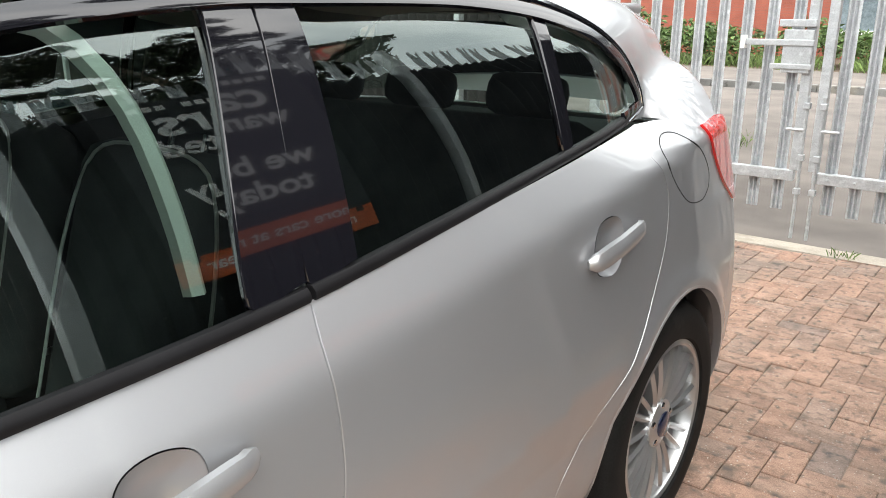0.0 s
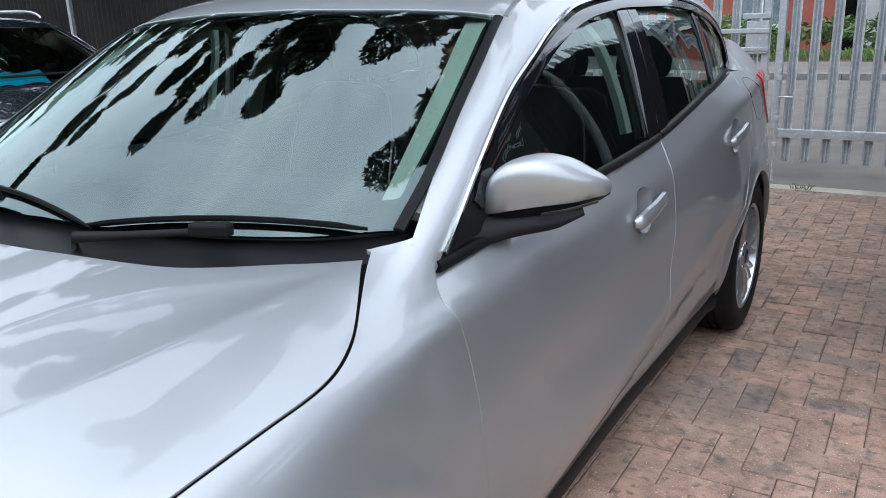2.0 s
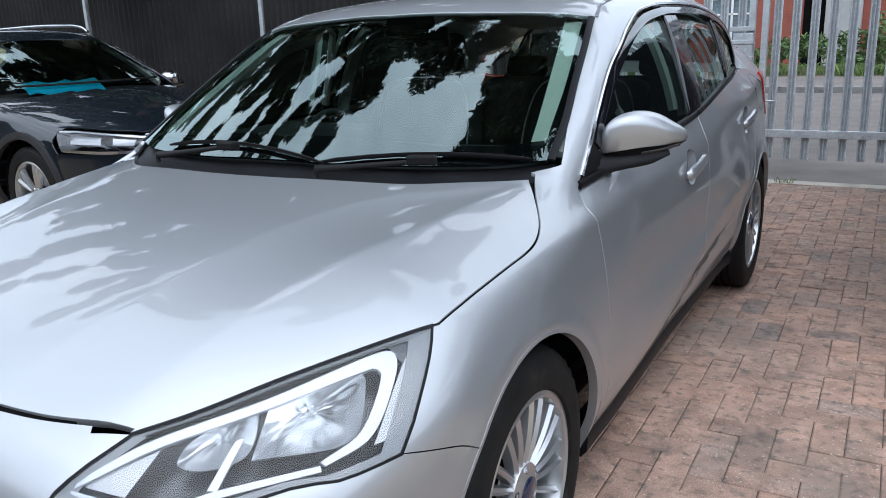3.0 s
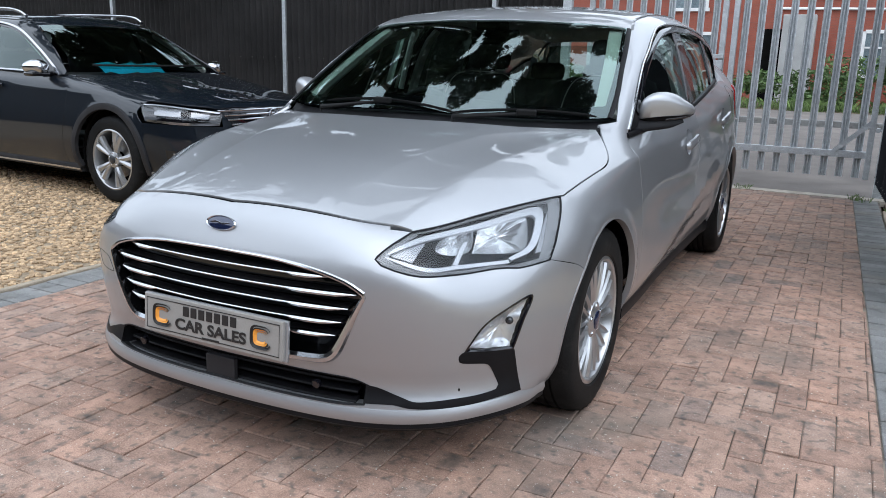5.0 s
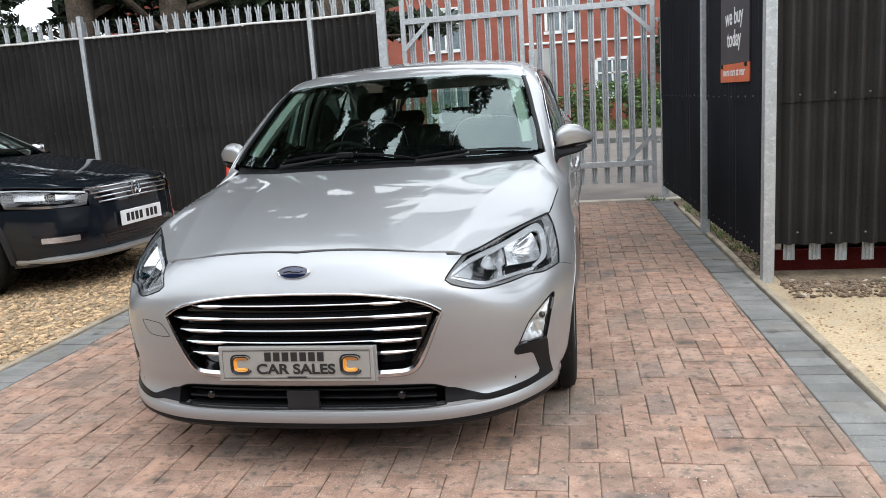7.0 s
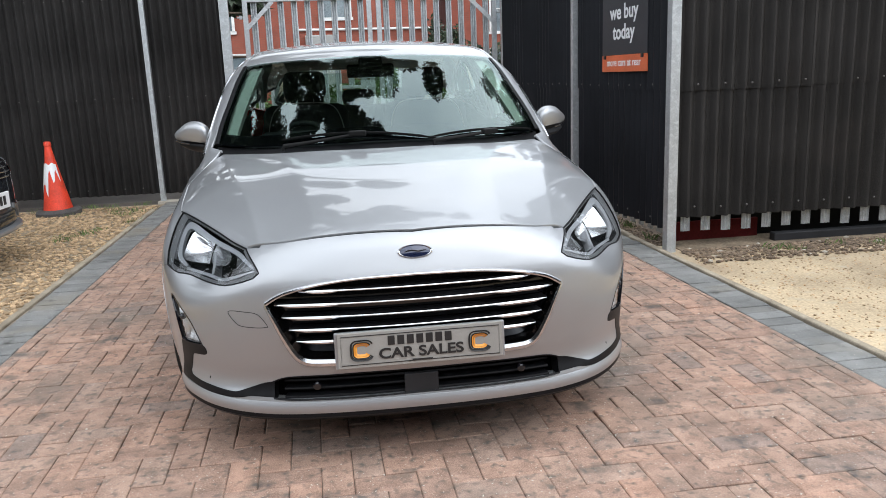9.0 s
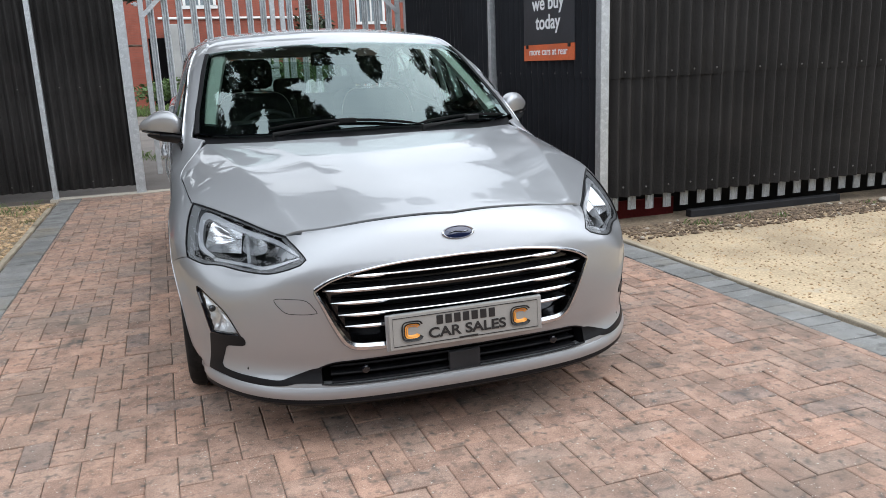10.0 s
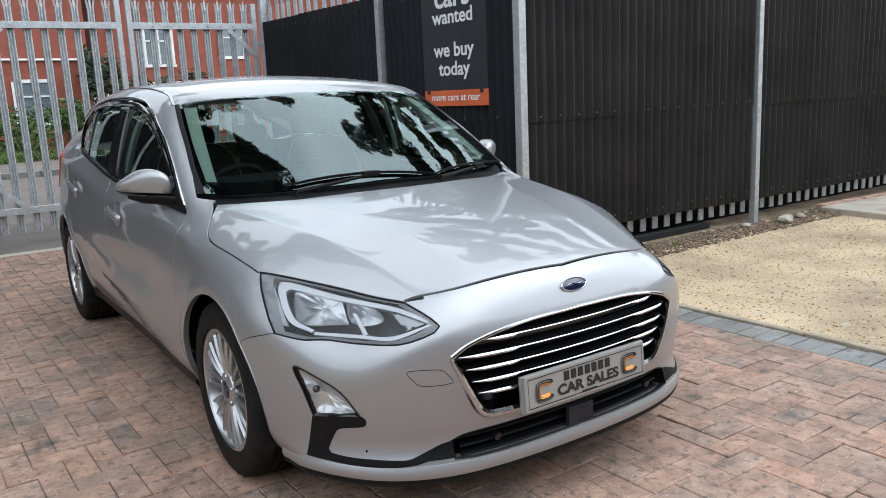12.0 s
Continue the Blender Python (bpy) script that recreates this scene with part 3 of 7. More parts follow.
rnd = random.Random(7)
turn = radians(.8)
far_v, far_f, near = [], [], []
cs, sn = math.cos(turn), math.sin(turn)
for i in range(-34, 34):
    for j in range(-64, 72):
        k = (i - j) % 4
        if k not in (0, 3):
            continue
        w, h = (2 * B, B) if k == 0 else (B, 2 * B)
        x0, y0 = i * B + .049, j * B + .045
        g = .0008 + rnd.random() * .0014
        quad = [(x0 + g, y0 + g), (x0 + w - g, y0 + g), (x0 + w - g, y0 + h - g), (x0 + g, y0 + h - g)]
        quad = [(x * cs - y * sn, x * sn + y * cs) for x, y in quad]
        quad = clip_poly(quad, 1, .028, 1.795 - .004)
        quad = clip_poly(quad, -1, 0, -LEFT_EDGE - .004) if quad else quad
        quad = clip_poly(quad, 0, 1, 5.59) if quad else quad
        if len(quad) < 3:
            continue
        xs, ys = [p[0] for p in quad], [p[1] for p in quad]
        if (max(xs) - min(xs)) * (max(ys) - min(ys)) < .0012 or min(ys) < -6.2:
            continue
        z = rnd.gauss(0, .0016)
        tl = (rnd.gauss(0, .008), rnd.gauss(0, .008))
        cx, cy = sum(xs) / len(xs), sum(ys) / len(ys)
        if -1.7 < cy < -.55 and -1.0 < cx < 1.55:
            near.append((quad, z, tl))
        else:
            block_faces(quad, z, far_v, far_f, tilt=tl)
tagged(raw("paver_field", far_v, far_f, BRICK_JOIN, drive), kind="stuff")
full = {}
for quad, z, tl in near:
    cx, cy = sum(p[0] for p in quad) / len(quad), sum(p[1] for p in quad) / len(quad)
    loc = [(x - cx, y - cy) for x, y in quad]
    v, f = [], []
    block_faces(loc, 0, v, f)
    key = (len(loc), round(max(p[0] for p in loc), 2), round(max(p[1] for p in loc), 2))
    if key not in full:
        me = bpy.data.meshes.new("paver")
        me.from_pydata(v, [], f)
        me.materials.append(BRICK_PAVE)
        full[key] = me
    ob = new("paver", full[key])
    ob.parent, ob.location, ob.rotation_euler = drive, (cx, cy, z), (tl[1], -tl[0], 0)
bm_v, bm_f = [], []
block_faces([(-.0985, -.0475), (.0985, -.0475), (.0985, .0475), (-.0985, .0475)], 0, bm_v, bm_f)
edge_mesh = bpy.data.meshes.new("border_paver")
edge_mesh.from_pydata(bm_v, [], bm_f)
edge_mesh.materials.append(CHARCOAL)
for j in range(-50, 56):
    y = j * B + .05
    for side in (0, 1):
        ob = new("border_paver", edge_mesh)
        ob.parent = drive
        x = right_edge(y) + .101 if side else LEFT_EDGE - .101
        ob.location = (x, y, rnd.gauss(0, .0015))
        ob.rotation_euler = (rnd.gauss(0, .006), rnd.gauss(0, .006), radians(1.6) if side and y > -.5 else rnd.gauss(0, .004))
for side in (0, 1):
    edging = thing("edging", "worn concrete edging beside the paving", "kerb", kind="structure")
    for j in range(-6, 7):
        y = j * .915
        if y > 5.3:
            continue
        x = right_edge(y) + .236 if side else LEFT_EDGE - .236
        part("edging_stone", boxed(-.022, .022, -.455, .455, -.10, .010, m=pose(x, y, rnd.gauss(0, .003), 0, 0, 1.6 if side and y > -.5 else 0), bevel=.008), EDGING, edging)


# ---- fences ----
def corrugated(p, q, z0, z1, amp=.023, pitch=.095, phase=0.0, thick=.004, lean=0.0):
    """Vertices and faces of a corrugated sheet from p to q on the ground plan."""
    p, q = np.array(p, float), np.array(q, float)
    long = np.linalg.norm(q - p)
    d = (q - p) / long
    nrm = np.array((-d[1], d[0]))
    n = max(2, int(long / pitch * 8))
    v, f = [], []
    for i in range(n + 1):
        s = long * i / n
        a = amp * math.sin((s + phase) * math.tau / pitch)
        for e in (0, thick):
            xy = p + d * s + nrm * (a + e)
            v += [(*xy, z0), (*(xy + nrm * lean), z1)]
    for i in range(n):
        k, m_ = 4 * i, 4 * i + 4
        f += [(k, m_, m_ + 1, k + 1), (k + 3, m_ + 3, m_ + 2, k + 2), (k + 1, m_ + 1, m_ + 3, k + 3), (k + 2, m_ + 2, m_, k)]
    f += [(0, 1, 3, 2), (4 * n, 4 * n + 2, 4 * n + 3, 4 * n + 1)]
    return v, f


def make_pale(h0, h1):
    """One palisade pale: a W-shaped section with a three-pointed splayed head; front towards -y."""
    sec = [(-.034, .010), (-.029, .0), (-.021, .0), (-.011, .014), (-.003, .003), (.003, .003), (.011, .014), (.021, .0), (.029, .0), (.034, .010)]
    n = len(sec)
    v, f = [], []
    for z in (h0, h1 - .11):
        v += [(x, y, z) for x, y in sec] + [(x, y + .003, z) for x, y in sec]
    for i in range(n - 1):
        f += [(i, i + 1, 2 * n + i + 1, 2 * n + i), (n + i + 1, n + i, 3 * n + i, 3 * n + i + 1)]
    f += [(i + 1, i, n + i, n + i + 1) for i in range(n - 1)]
    # head: a middle point and two that bend out
    for x0, x1, tip, out, high in ((-.034, -.012, -.046, -.020, -.03), (-.011, .011, 0, .006, 0), (.012, .034, .046, -.020, -.03)):
        k = len(v)
        z0 = h1 - .11
        mid = (x0 + x1) / 2
        v += [(x0, .004, z0), (x1, .004, z0), (x0, .008, z0), (x1, .008, z0),
              ((x0 + tip) / 2 - .004, .004 + out * .4, z0 + .07), ((x1 + tip) / 2 + .004, .004 + out * .4, z0 + .07), ((x0 + tip) / 2 - .004, .008 + out * .4, z0 + .07), ((x1 + tip) / 2 + .004, .008 + out * .4, z0 + .07),
              (tip, .004 + out, h1 + high)]
        f += [(k, k + 1, k + 5, k + 4), (k + 3, k + 2, k + 6, k + 7), (k, k + 4, k + 6, k + 2), (k + 1, k + 3, k + 7, k + 5), (k + 4, k + 5, k + 8), (k + 7, k + 6, k + 8), (k + 6, k + 4, k + 8), (k + 5, k + 7, k + 8)]
    me = bpy.data.meshes.new("pale")
    me.from_pydata(v, [], f)
    me.materials.append(GALV)
    return me


def fence_run(name, label, p, q, z0, z1, tops, posts, material, back, pale_low=.15, rail=None, seam=.93, skip_low=False):
    """A corrugated fence with palisade pales behind it. back: +1 or -1, the side of the pales."""
    f = thing(name, label, "fence", kind="structure")
    p, q = np.array(p, float), np.array(q, float)
    long = np.linalg.norm(q - p)
    d = (q - p) / long
    nrm = np.array((-d[1], d[0]))
    yaw = math.degrees(math.atan2(d[1], d[0]))
    r = random.Random(name)
    s, i = 0.0, 0
    while s < long - .02:
        w = min(.855, long - s)
        for lo, hi, e in ((z0, 1.16, 0.0), (1.08, z1, -.007 * back)):
            a, b = p + d * s + nrm * (e + .003 * (i % 2) * -back), p + d * (s + w + (.03 if s + w < long else 0)) + nrm * (e + .003 * (i % 2) * -back)
            v, fc = corrugated(a, b, lo + r.uniform(-.008, .008), hi + r.uniform(-.006, .006), phase=s, lean=r.uniform(-.004, .004))
            raw("sheet", v, fc, material, f, smooth=50)
        s += .855
        i += 1
    v, fc = [], []
    for z in (z0 + .07, 1.12, z1 - .09):
        for k in range(int(long / .19)):
            if r.random() < .06:
                continue
            c = p + d * (.07 + k * .19) - nrm * back * .031
            kk = len(v)
            zz = z + r.uniform(-.006, .006)
            for a in range(6):
                v.append((c[0] + d[0] * .008 * math.cos(a * 1.047), c[1] + d[1] * .008 * math.cos(a * 1.047), zz + .008 * math.sin(a * 1.047)))
            v.append((*(c - nrm * back * .008), zz))
            fc += [(kk + a, kk + (a + 1) % 6, kk + 6) for a in range(6)]
    tagged(raw("fixing_cap", v, fc, CAP_GREY, f), kind="stuff")
    me = make_pale(pale_low, tops)
    n = int(long / .150)
    for k in range(n):
        c = p + d * (.08 + k * .150) + nrm * back * .055
        ob = new("pale", me)
        ob.parent, ob.matrix_basis = f, pose(*c, r.uniform(-.008, .008), r.uniform(-.5, .5), r.uniform(-.5, .5), yaw)
    for z in (.45, 1.9):
        m = pose(*(p + nrm * back * .09), z, 0, 0, yaw)
        part("fence_rail", boxed(0, long, -.02, .02, -.025, .025, m=m, bevel=.003), GALV, f)
    for s, w, h in posts:
        c = p + d * s - nrm * back * .022
        part("fence_post", boxed(-w / 2, w / 2, -.035, .03, -.1, h, m=pose(*c, 0, 0, r.uniform(-.3, .3), yaw), bevel=.004), GALV, f)
    if rail:
        m = pose(*(p - nrm * back * .03), rail, 0, 0, yaw)
        bm = tube(bmesh.new(), [m @ Vector((a, 0, .004 * math.sin(a * 5))) for a in np.arange(0, long - .1, .25)] + [m @ Vector((long - .07, 0, .02)), m @ Vector((long - .05, 0, .07))], .014, 8)
        part("cable_pipe", bm, WHITE_PAINT, f, "white pipe clipped along the top of the sheets", smooth=50)
        for a in np.arange(.4, long, .95):
            part("pipe_clip", boxed(-.008, .008, -.019, .019, -.02, .02, m=m @ pose(a, 0, 0), bevel=.003), WHITE_PAINT, f)
    return f


fence_run("wall_north", "black corrugated fence with galvanised spiked pales behind it", (-8.05, 5.70), (-1.22, 5.70), .085, 2.215, 2.46,
          [(6.80, .095, 2.47), (5.97, .05, 2.44), (3.08, .055, 2.48), (.02, .055, 2.6)], SHEET, 1, rail=2.225)
fence_run("wall_north_west", "taller black corrugated fence behind the parked estate car", (-14.0, 5.72), (-8.05, 5.70), .085, 2.42, 2.66,
          [(3.0, .055, 2.6)], SHEET, 1, rail=2.43)
fence_run("wall_east", "black corrugated fence beside the paving, spiked pales behind it", (east_line(5.86), 5.86), (east_line(1.80), 1.80), .13, 2.17, 2.45,
          [(2.36, .055, 2.4)], SHEET_BLUE, 1, pale_low=.075)
fence_run("wall_south", "black corrugated fence across the sandy yard", (15.0, south_line(15)), (2.07, south_line(2.07)), .225, 2.17, 2.45,
          [(10.20, .06, 2.45), (7.4, .06, 2.45), (4.6, .06, 2.45)], SHEET, -1, pale_low=.105)
# unseen plain fences added to darken reflections; they close the yard where the view never turns
# the south one is made taller to keep skylight off the car's front
for name_, p_, q_, h_ in (("wall_far_south", (-14.0, -8.9), (15.0, -8.9), 4.4), ("wall_west", (-14.0, 5.72), (-14.0, -8.9), 2.6), ("wall_far_east", (15.0, -8.9), (15.0, 1.58), 2.6)):
    v_, f_ = corrugated(p_, q_, -.05, h_, pitch=.19, amp=.03)
    tagged(raw(name_, v_, f_, SHEET, None, smooth=50), "unseen black corrugated fence added to close the yard and darken reflections", "fence", kind="structure")
cp = thing("corner_post", "pale galvanised post at the corner of the fence", "post", kind="structure")
part("post", boxed(-.034, .034, -.034, .034, -.1, 2.5, m=pose(2.035, 1.765, 0, 0, 0, 3), bevel=.004), GALV, cp)
part("low_board", boxed(2.14, 2.85, 2.05, 2.08, -.02, .13, bevel=.003), RED_THING, thing("red_board", "red board behind the foot of the fence, darkened for shade", "board"))
# added near-black strip: paints the darkness seen between the pales' feet
part("low_board", boxed(2.2, 14.9, 2.10, 2.14, -.06, .42, bevel=.004), WIPER_BLACK, thing("gravel_board", "near-black strip standing in for the darkness behind the foot of the fence", "board"))
part("beam", boxed(2.85, 4.3, 1.86, 1.93, -.02, .05, m=pose(0, 0, 0, 0, 0, -.4), bevel=.008), TRIM_GREY, thing("timber_beam", "dark timber lying under the fence", "timber"))
rim_r = random.Random(12)
foot_near = [(2.12 + i * .16, south_line(2.12 + i * .16) - .08 - .06 * math.sin(i * .9) - rim_r.uniform(0, .09)) for i in range(60)]
slab("fence_foot", [(2.12, 2.12)] + foot_near + [(foot_near[-1][0], 2.12)], -.006, FOOT_SOIL, "brown earth along the foot of the fence", .03)

# ---- gates ----
pale_gate = make_pale(.165, 2.40)
def gate_leaf(x0, x1, hinge):
    g = thing("palisade_gate", "closed galvanised palisade gate leaf with spiked pales", "gate", pose(0, 5.86, 0), group="gates")
    for a in (x0, x1):
        part("stile", boxed(a - .026, a + .026, -.026, .026, .16 if a == hinge else .42, 2.43 if a != hinge else 2.36, bevel=.003), GALV, g)
    for z in (.385, 2.12):
        part("gate_rail", boxed(x0, x1, -.024, .024, z - .032, z + .032, bevel=.003), GALV, g)
    n = 9
    for k in range(n):
        ob = new("pale", pale_gate)
        ob.parent, ob.location = g, (x0 + (x1 - x0) * (k + .62) / (n + .25), .028, 0)
        for z in (.385, 2.12):
            part("gate_bolt", lathe(bmesh.new(), [(.009, -.028), (.009, -.034), (.0001, -.036)], 8, pose(ob.location.x, 0, z, 0, 0, 90)), GALV, g)
    sx = 1 if hinge == x0 else -1
    for z0, z1 in ((2.09, 1.80), (.41, .70)):
        a, b = Vector((hinge + sx * .30, -.03, z0)), Vector((hinge, -.03, z1))
        mid, dv = (a + b) / 2, (b - a)
        part("brace", boxed(-dv.length / 2, dv.length / 2, -.004, .004, -.022, .022, m=Matrix.Translation(mid) @ Matrix.Rotation(-math.atan2(dv.z, dv.x), 4, "Y")), GALV, g)
    for z in (.62, 1.93):
        part("hinge_pin", tube(bmesh.new(), [(hinge, 0, z), (hinge - sx * .09, 0, z)], .010, 8), GALV, g)
        part("hinge_nut", boxed(-.016, .016, -.02, .02, -.02, .02, m=pose(hinge - sx * .05, 0, z), bevel=.003), GALV, g)
    return g


gl = gate_leaf(-1.045, .300, -1.045)
gr_ = gate_leaf(.405, 1.715, 1.715)
for g, x in ((gl, .333), (gr_, .421)):
    part("drop_bolt", tube(bmesh.new(), [(x, -.03, .012), (x, -.03, .85), (x, -.03, .85)], .010, 8), GALV, g)
    for z in (.30, .50, .80):
        part("bolt_guide", boxed(x - .018, x + .018, -.05, -.012, z - .018, z + .018, bevel=.003), GALV, g)
    part("bolt_grip", tube(bmesh.new(), [(x, -.03, .66), (x + (-.10 if x < .4 else .10), -.03, .66)], .009, 8), GALV, g)
part("lock_plate", boxed(.16, .32, -.05, -.03, .98, 1.22, bevel=.004), GALV, gl)
part("lock_bar", boxed(-.06, .33, -.06, -.035, 1.13, 1.165, bevel=.004), GALV, gl)
part("lock_bar", boxed(.10, .33, -.06, -.035, 1.00, 1.03, bevel=.004), GALV, gl)
part("lock_end", boxed(-.075, -.05, -.075, -.02, 1.11, 1.185, bevel=.004), WHITE_PAINT, gl)
part("lock_top", boxed(.13, .33, -.06, -.035, 1.235, 1.275, bevel=.004), GALV, gl)
gp = thing("gate_post", "square galvanised gate post", "post", kind="structure")
part("post", boxed(1.795, 1.875, 5.82, 5.90, -.1, 2.45, bevel=.004), GALV, gp)

# ---- the yard sign ----
sm = pose(east_line(2.47) - .034, 2.47, 0, 90, 0, -90 + 3.0)
sign = part("yard_sign", boxed(-.395, .395, 1.34, 2.20, -.004, .004, m=sm, bevel=.0015), SIGN_BLACK, None, smooth=None)
tagged(sign, "black notice board with white words and an orange foot", "sign")
part("sign_foot", boxed(-.395, .395, 1.215, 1.338, -.004, .005, m=sm, bevel=.0015), SIGN_ORANGE, sign)
for text, size, z, b in (("cars", .235, 2.045, .005), ("wanted", .150, 1.895, .003), ("we buy", .150, 1.645, .003), ("today", .150, 1.500, .003)):
    lettering("letter", text, size, sm @ pose(0, z, .006), SIGN_WHITE, sign, .0006, bold=b, wide=1.12)
lettering("letter", "more cars at rear", .078, sm @ pose(0, 1.282, .007), SIGN_WHITE, sign, .0006, bold=.0008, wide=1.08)
for k in range(11):
    if k != 7:
        part("sign_bar", boxed(-.27 + k * .05, -.27 + k * .05 + .034, 2.135, 2.165, .005, .0065, m=sm), SIGN_WHITE, sign)
for x in (-.33, .33):
    part("sign_bolt", boxed(-.014, .014, -.014, .014, .004, .018, m=sm @ pose(x, 1.325, 0), bevel=.004), INK, sign)

# ---- traffic cone ----
cone = thing("traffic_cone", "worn orange traffic cone with a torn white sleeve", "cone", pose(-3.06, 5.30, -.02, 1.5, -1.2))
bm = bmesh.new()
lathe(bm, [(.0001, .75), (.030, .75), (.034, .74), (.036, .71), (.030, .705), (.048, .58), (.138, .075), (.142, .06)], 32, Matrix.Rotation(radians(-90), 4, "Y"))
part("cone_body", bm, CONE_ORANGE, cone, smooth=40)
bm = bmesh.new()
lathe(bm, [(.15, .062), (.20, .055), (.225, .035), (.225, .0), (.0001, .0)], 12, Matrix.Rotation(radians(-90), 4, "Y"))
part("cone_base", bm, CONE_BASE, cone, smooth=40)
v, f = [], []
for i in range(19):
    a = radians(-190 + i * 9)
    low = .30 + .07 * math.sin(i * 1.3) + (.10 if i > 9 else -.05 * (i % 3 == 0))
    for z in (low, .53 + .01 * math.sin(i)):
        r = .050 + (.58 - z) * .1782 + .003
        v.append((r * math.cos(a), r * math.sin(a), z))
f = [(2 * i, 2 * i + 2, 2 * i + 3, 2 * i + 1) for i in range(18)]
raw("cone_sleeve", v, f, SIGN_WHITE, cone)

# ---- houses over the road ----
def house_window(h, x, z, w, hh, y):
    wn_ = part("window", boxed(x - w / 2, x + w / 2, y - .03, y + .05, z, z + hh), PANE, h, "white framed window")
    for a, b, c, d in ((x - w / 2 - .06, x - w / 2 + .03, z, z + hh), (x + w / 2 - .03, x + w / 2 + .06, z, z + hh), (x - .03, x + .03, z, z + hh), (x - w / 2, x + w / 2, z + hh - .05, z + hh + .05), (x - w / 2, x + w / 2, z + hh * .62, z + hh * .62 + .05), (x - w / 2 - .1, x + w / 2 + .1, z - .08, z + .02)):
        part("window_bar", boxed(a, b, y - .07, y - .032, c, d), WHITE_PAINT, wn_)


def terrace(x0, x1, y, label, tall=6.2):
    h = thing("house", label, "house")
    part("wall", boxed(x0, x1, y, y + 7, 0, tall), HOUSE_BRICK, h, "red brick wall")
    v = [(x0 - .2, y - .4, tall), (x1 + .2, y - .4, tall), (x1 + .2, y + 7.4, tall), (x0 - .2, y + 7.4, tall), (x0 - .2, y + 3.5, tall + 2.6), (x1 + .2, y + 3.5, tall + 2.6)]
    raw("roof", v, [(0, 1, 5, 4), (2, 3, 4, 5), (0, 4, 3), (1, 2, 5), (0, 3, 2, 1)], ROOF_TILE, h)
    part("eaves_board", boxed(x0 - .2, x1 + .2, y - .42, y - .38, tall - .25, tall + .02), WHITE_PAINT, h)
    rows = int(tall / .075)
    bv, bf = [], []
    for r_ in range(rows):
        z = r_ * .075 + .037
        k = len(bv)
        bv += [(x0, y - .004, z - .005), (x1, y - .004, z - .005), (x1, y - .004, z + .005), (x0, y - .004, z + .005)]
        bf.append((k, k + 1, k + 2, k + 3))
    tagged(raw("mortar", bv, bf, mat("mortar", (.24, .10, .075), .9), h), kind="stuff")
    return h


HY = 24.0
h1 = terrace(-16, 3.6, HY, "two-storey red brick house over the road", 5.6)
for x, z, w, hh in ((-3.55, 2.85, 1.0, 1.35), (-8.2, 2.85, 1.1, 1.35), (1.95, .95, 1.0, 1.25), (-3.3, .8, 1.2, 1.3), (-11.5, .8, 1.3, 1.4), (.3, 3.2, .9, 1.2)):
    house_window(h1, x, z, w, hh, HY)
part("porch_panel", boxed(-.75, .15, HY - .5, HY - .03, .1, 2.65, bevel=.02), GREY_BOARD, h1, "tall pale grey porch panel")
part("door", boxed(-1.35, -.75, HY - .04, HY + .03, .1, 2.25), DARK, h1, "dark doorway")
part("string_pipe", tube(bmesh.new(), [(-1.0, HY - .06, 2.85), (3.4, HY - .06, 2.80)], .04, 6), WHITE_PAINT, h1)
h2 = terrace(4.6, 22, HY + 3, "red brick house with white windows over the road", 5.8)
for x, z, w, hh in ((6.6, 2.75, .95, 1.3), (9.3, 3.0, .9, 1.1), (12.5, 2.9, 1.1, 1.3), (6.6, .8, 1.1, 1.3), (10.5, .8, 1.4, 1.4)):
    house_window(h2, x, z, w, hh, HY + 3)
part("garage_door", boxed(3.7, 4.55, HY + 2.2, HY + 2.3, .1, 2.2), WHITE_PAINT, h2, "white garage door")


# ---- plants ----
def leaf_mass(name, blobs, n, size, material, seed, parent=None, label="", droop=.0, flat_=.6):
    """Many small leaves strewn through ellipsoid clumps (x, y, z, rx, ry, rz)."""
    r = np.random.RandomState(seed)
    vol = np.array([b[3] * b[4] * b[5] for b in blobs])
    pick = r.choice(len(blobs), n, p=vol / vol.sum())
    bl = np.array(blobs)[pick]
    u = r.normal(size=(n, 3))
    u /= np.linalg.norm(u, axis=1, keepdims=True)
    u *= r.uniform(.35, 1.0, (n, 1)) ** .5
    c = bl[:, :3] + u * bl[:, 3:]
    d1 = r.normal(size=(n, 3))
    d1[:, 2] = d1[:, 2] * flat_ - droop
    d1 /= np.linalg.norm(d1, axis=1, keepdims=True)
    d2 = np.cross(d1, r.normal(size=(n, 3)))
    d2 /= np.linalg.norm(d2, axis=1, keepdims=True)
    s = size * r.uniform(.5, 1.3, (n, 1))
    v = np.stack([c - d1 * s, c + d2 * s * .32, c + d1 * s, c - d2 * s * .32], 1).reshape(-1, 3)
    me = bpy.data.meshes.new(name)
    me.vertices.add(4 * n)
    me.loops.add(4 * n)
    me.polygons.add(n)
    me.vertices.foreach_set("co", v.ravel())
    me.loops.foreach_set("vertex_index", np.arange(4 * n))
    me.polygons.foreach_set("loop_start", np.arange(0, 4 * n, 4))
    me.update(calc_edges=True)
    ob = part_of(name, me, material, parent, label)
    return ob


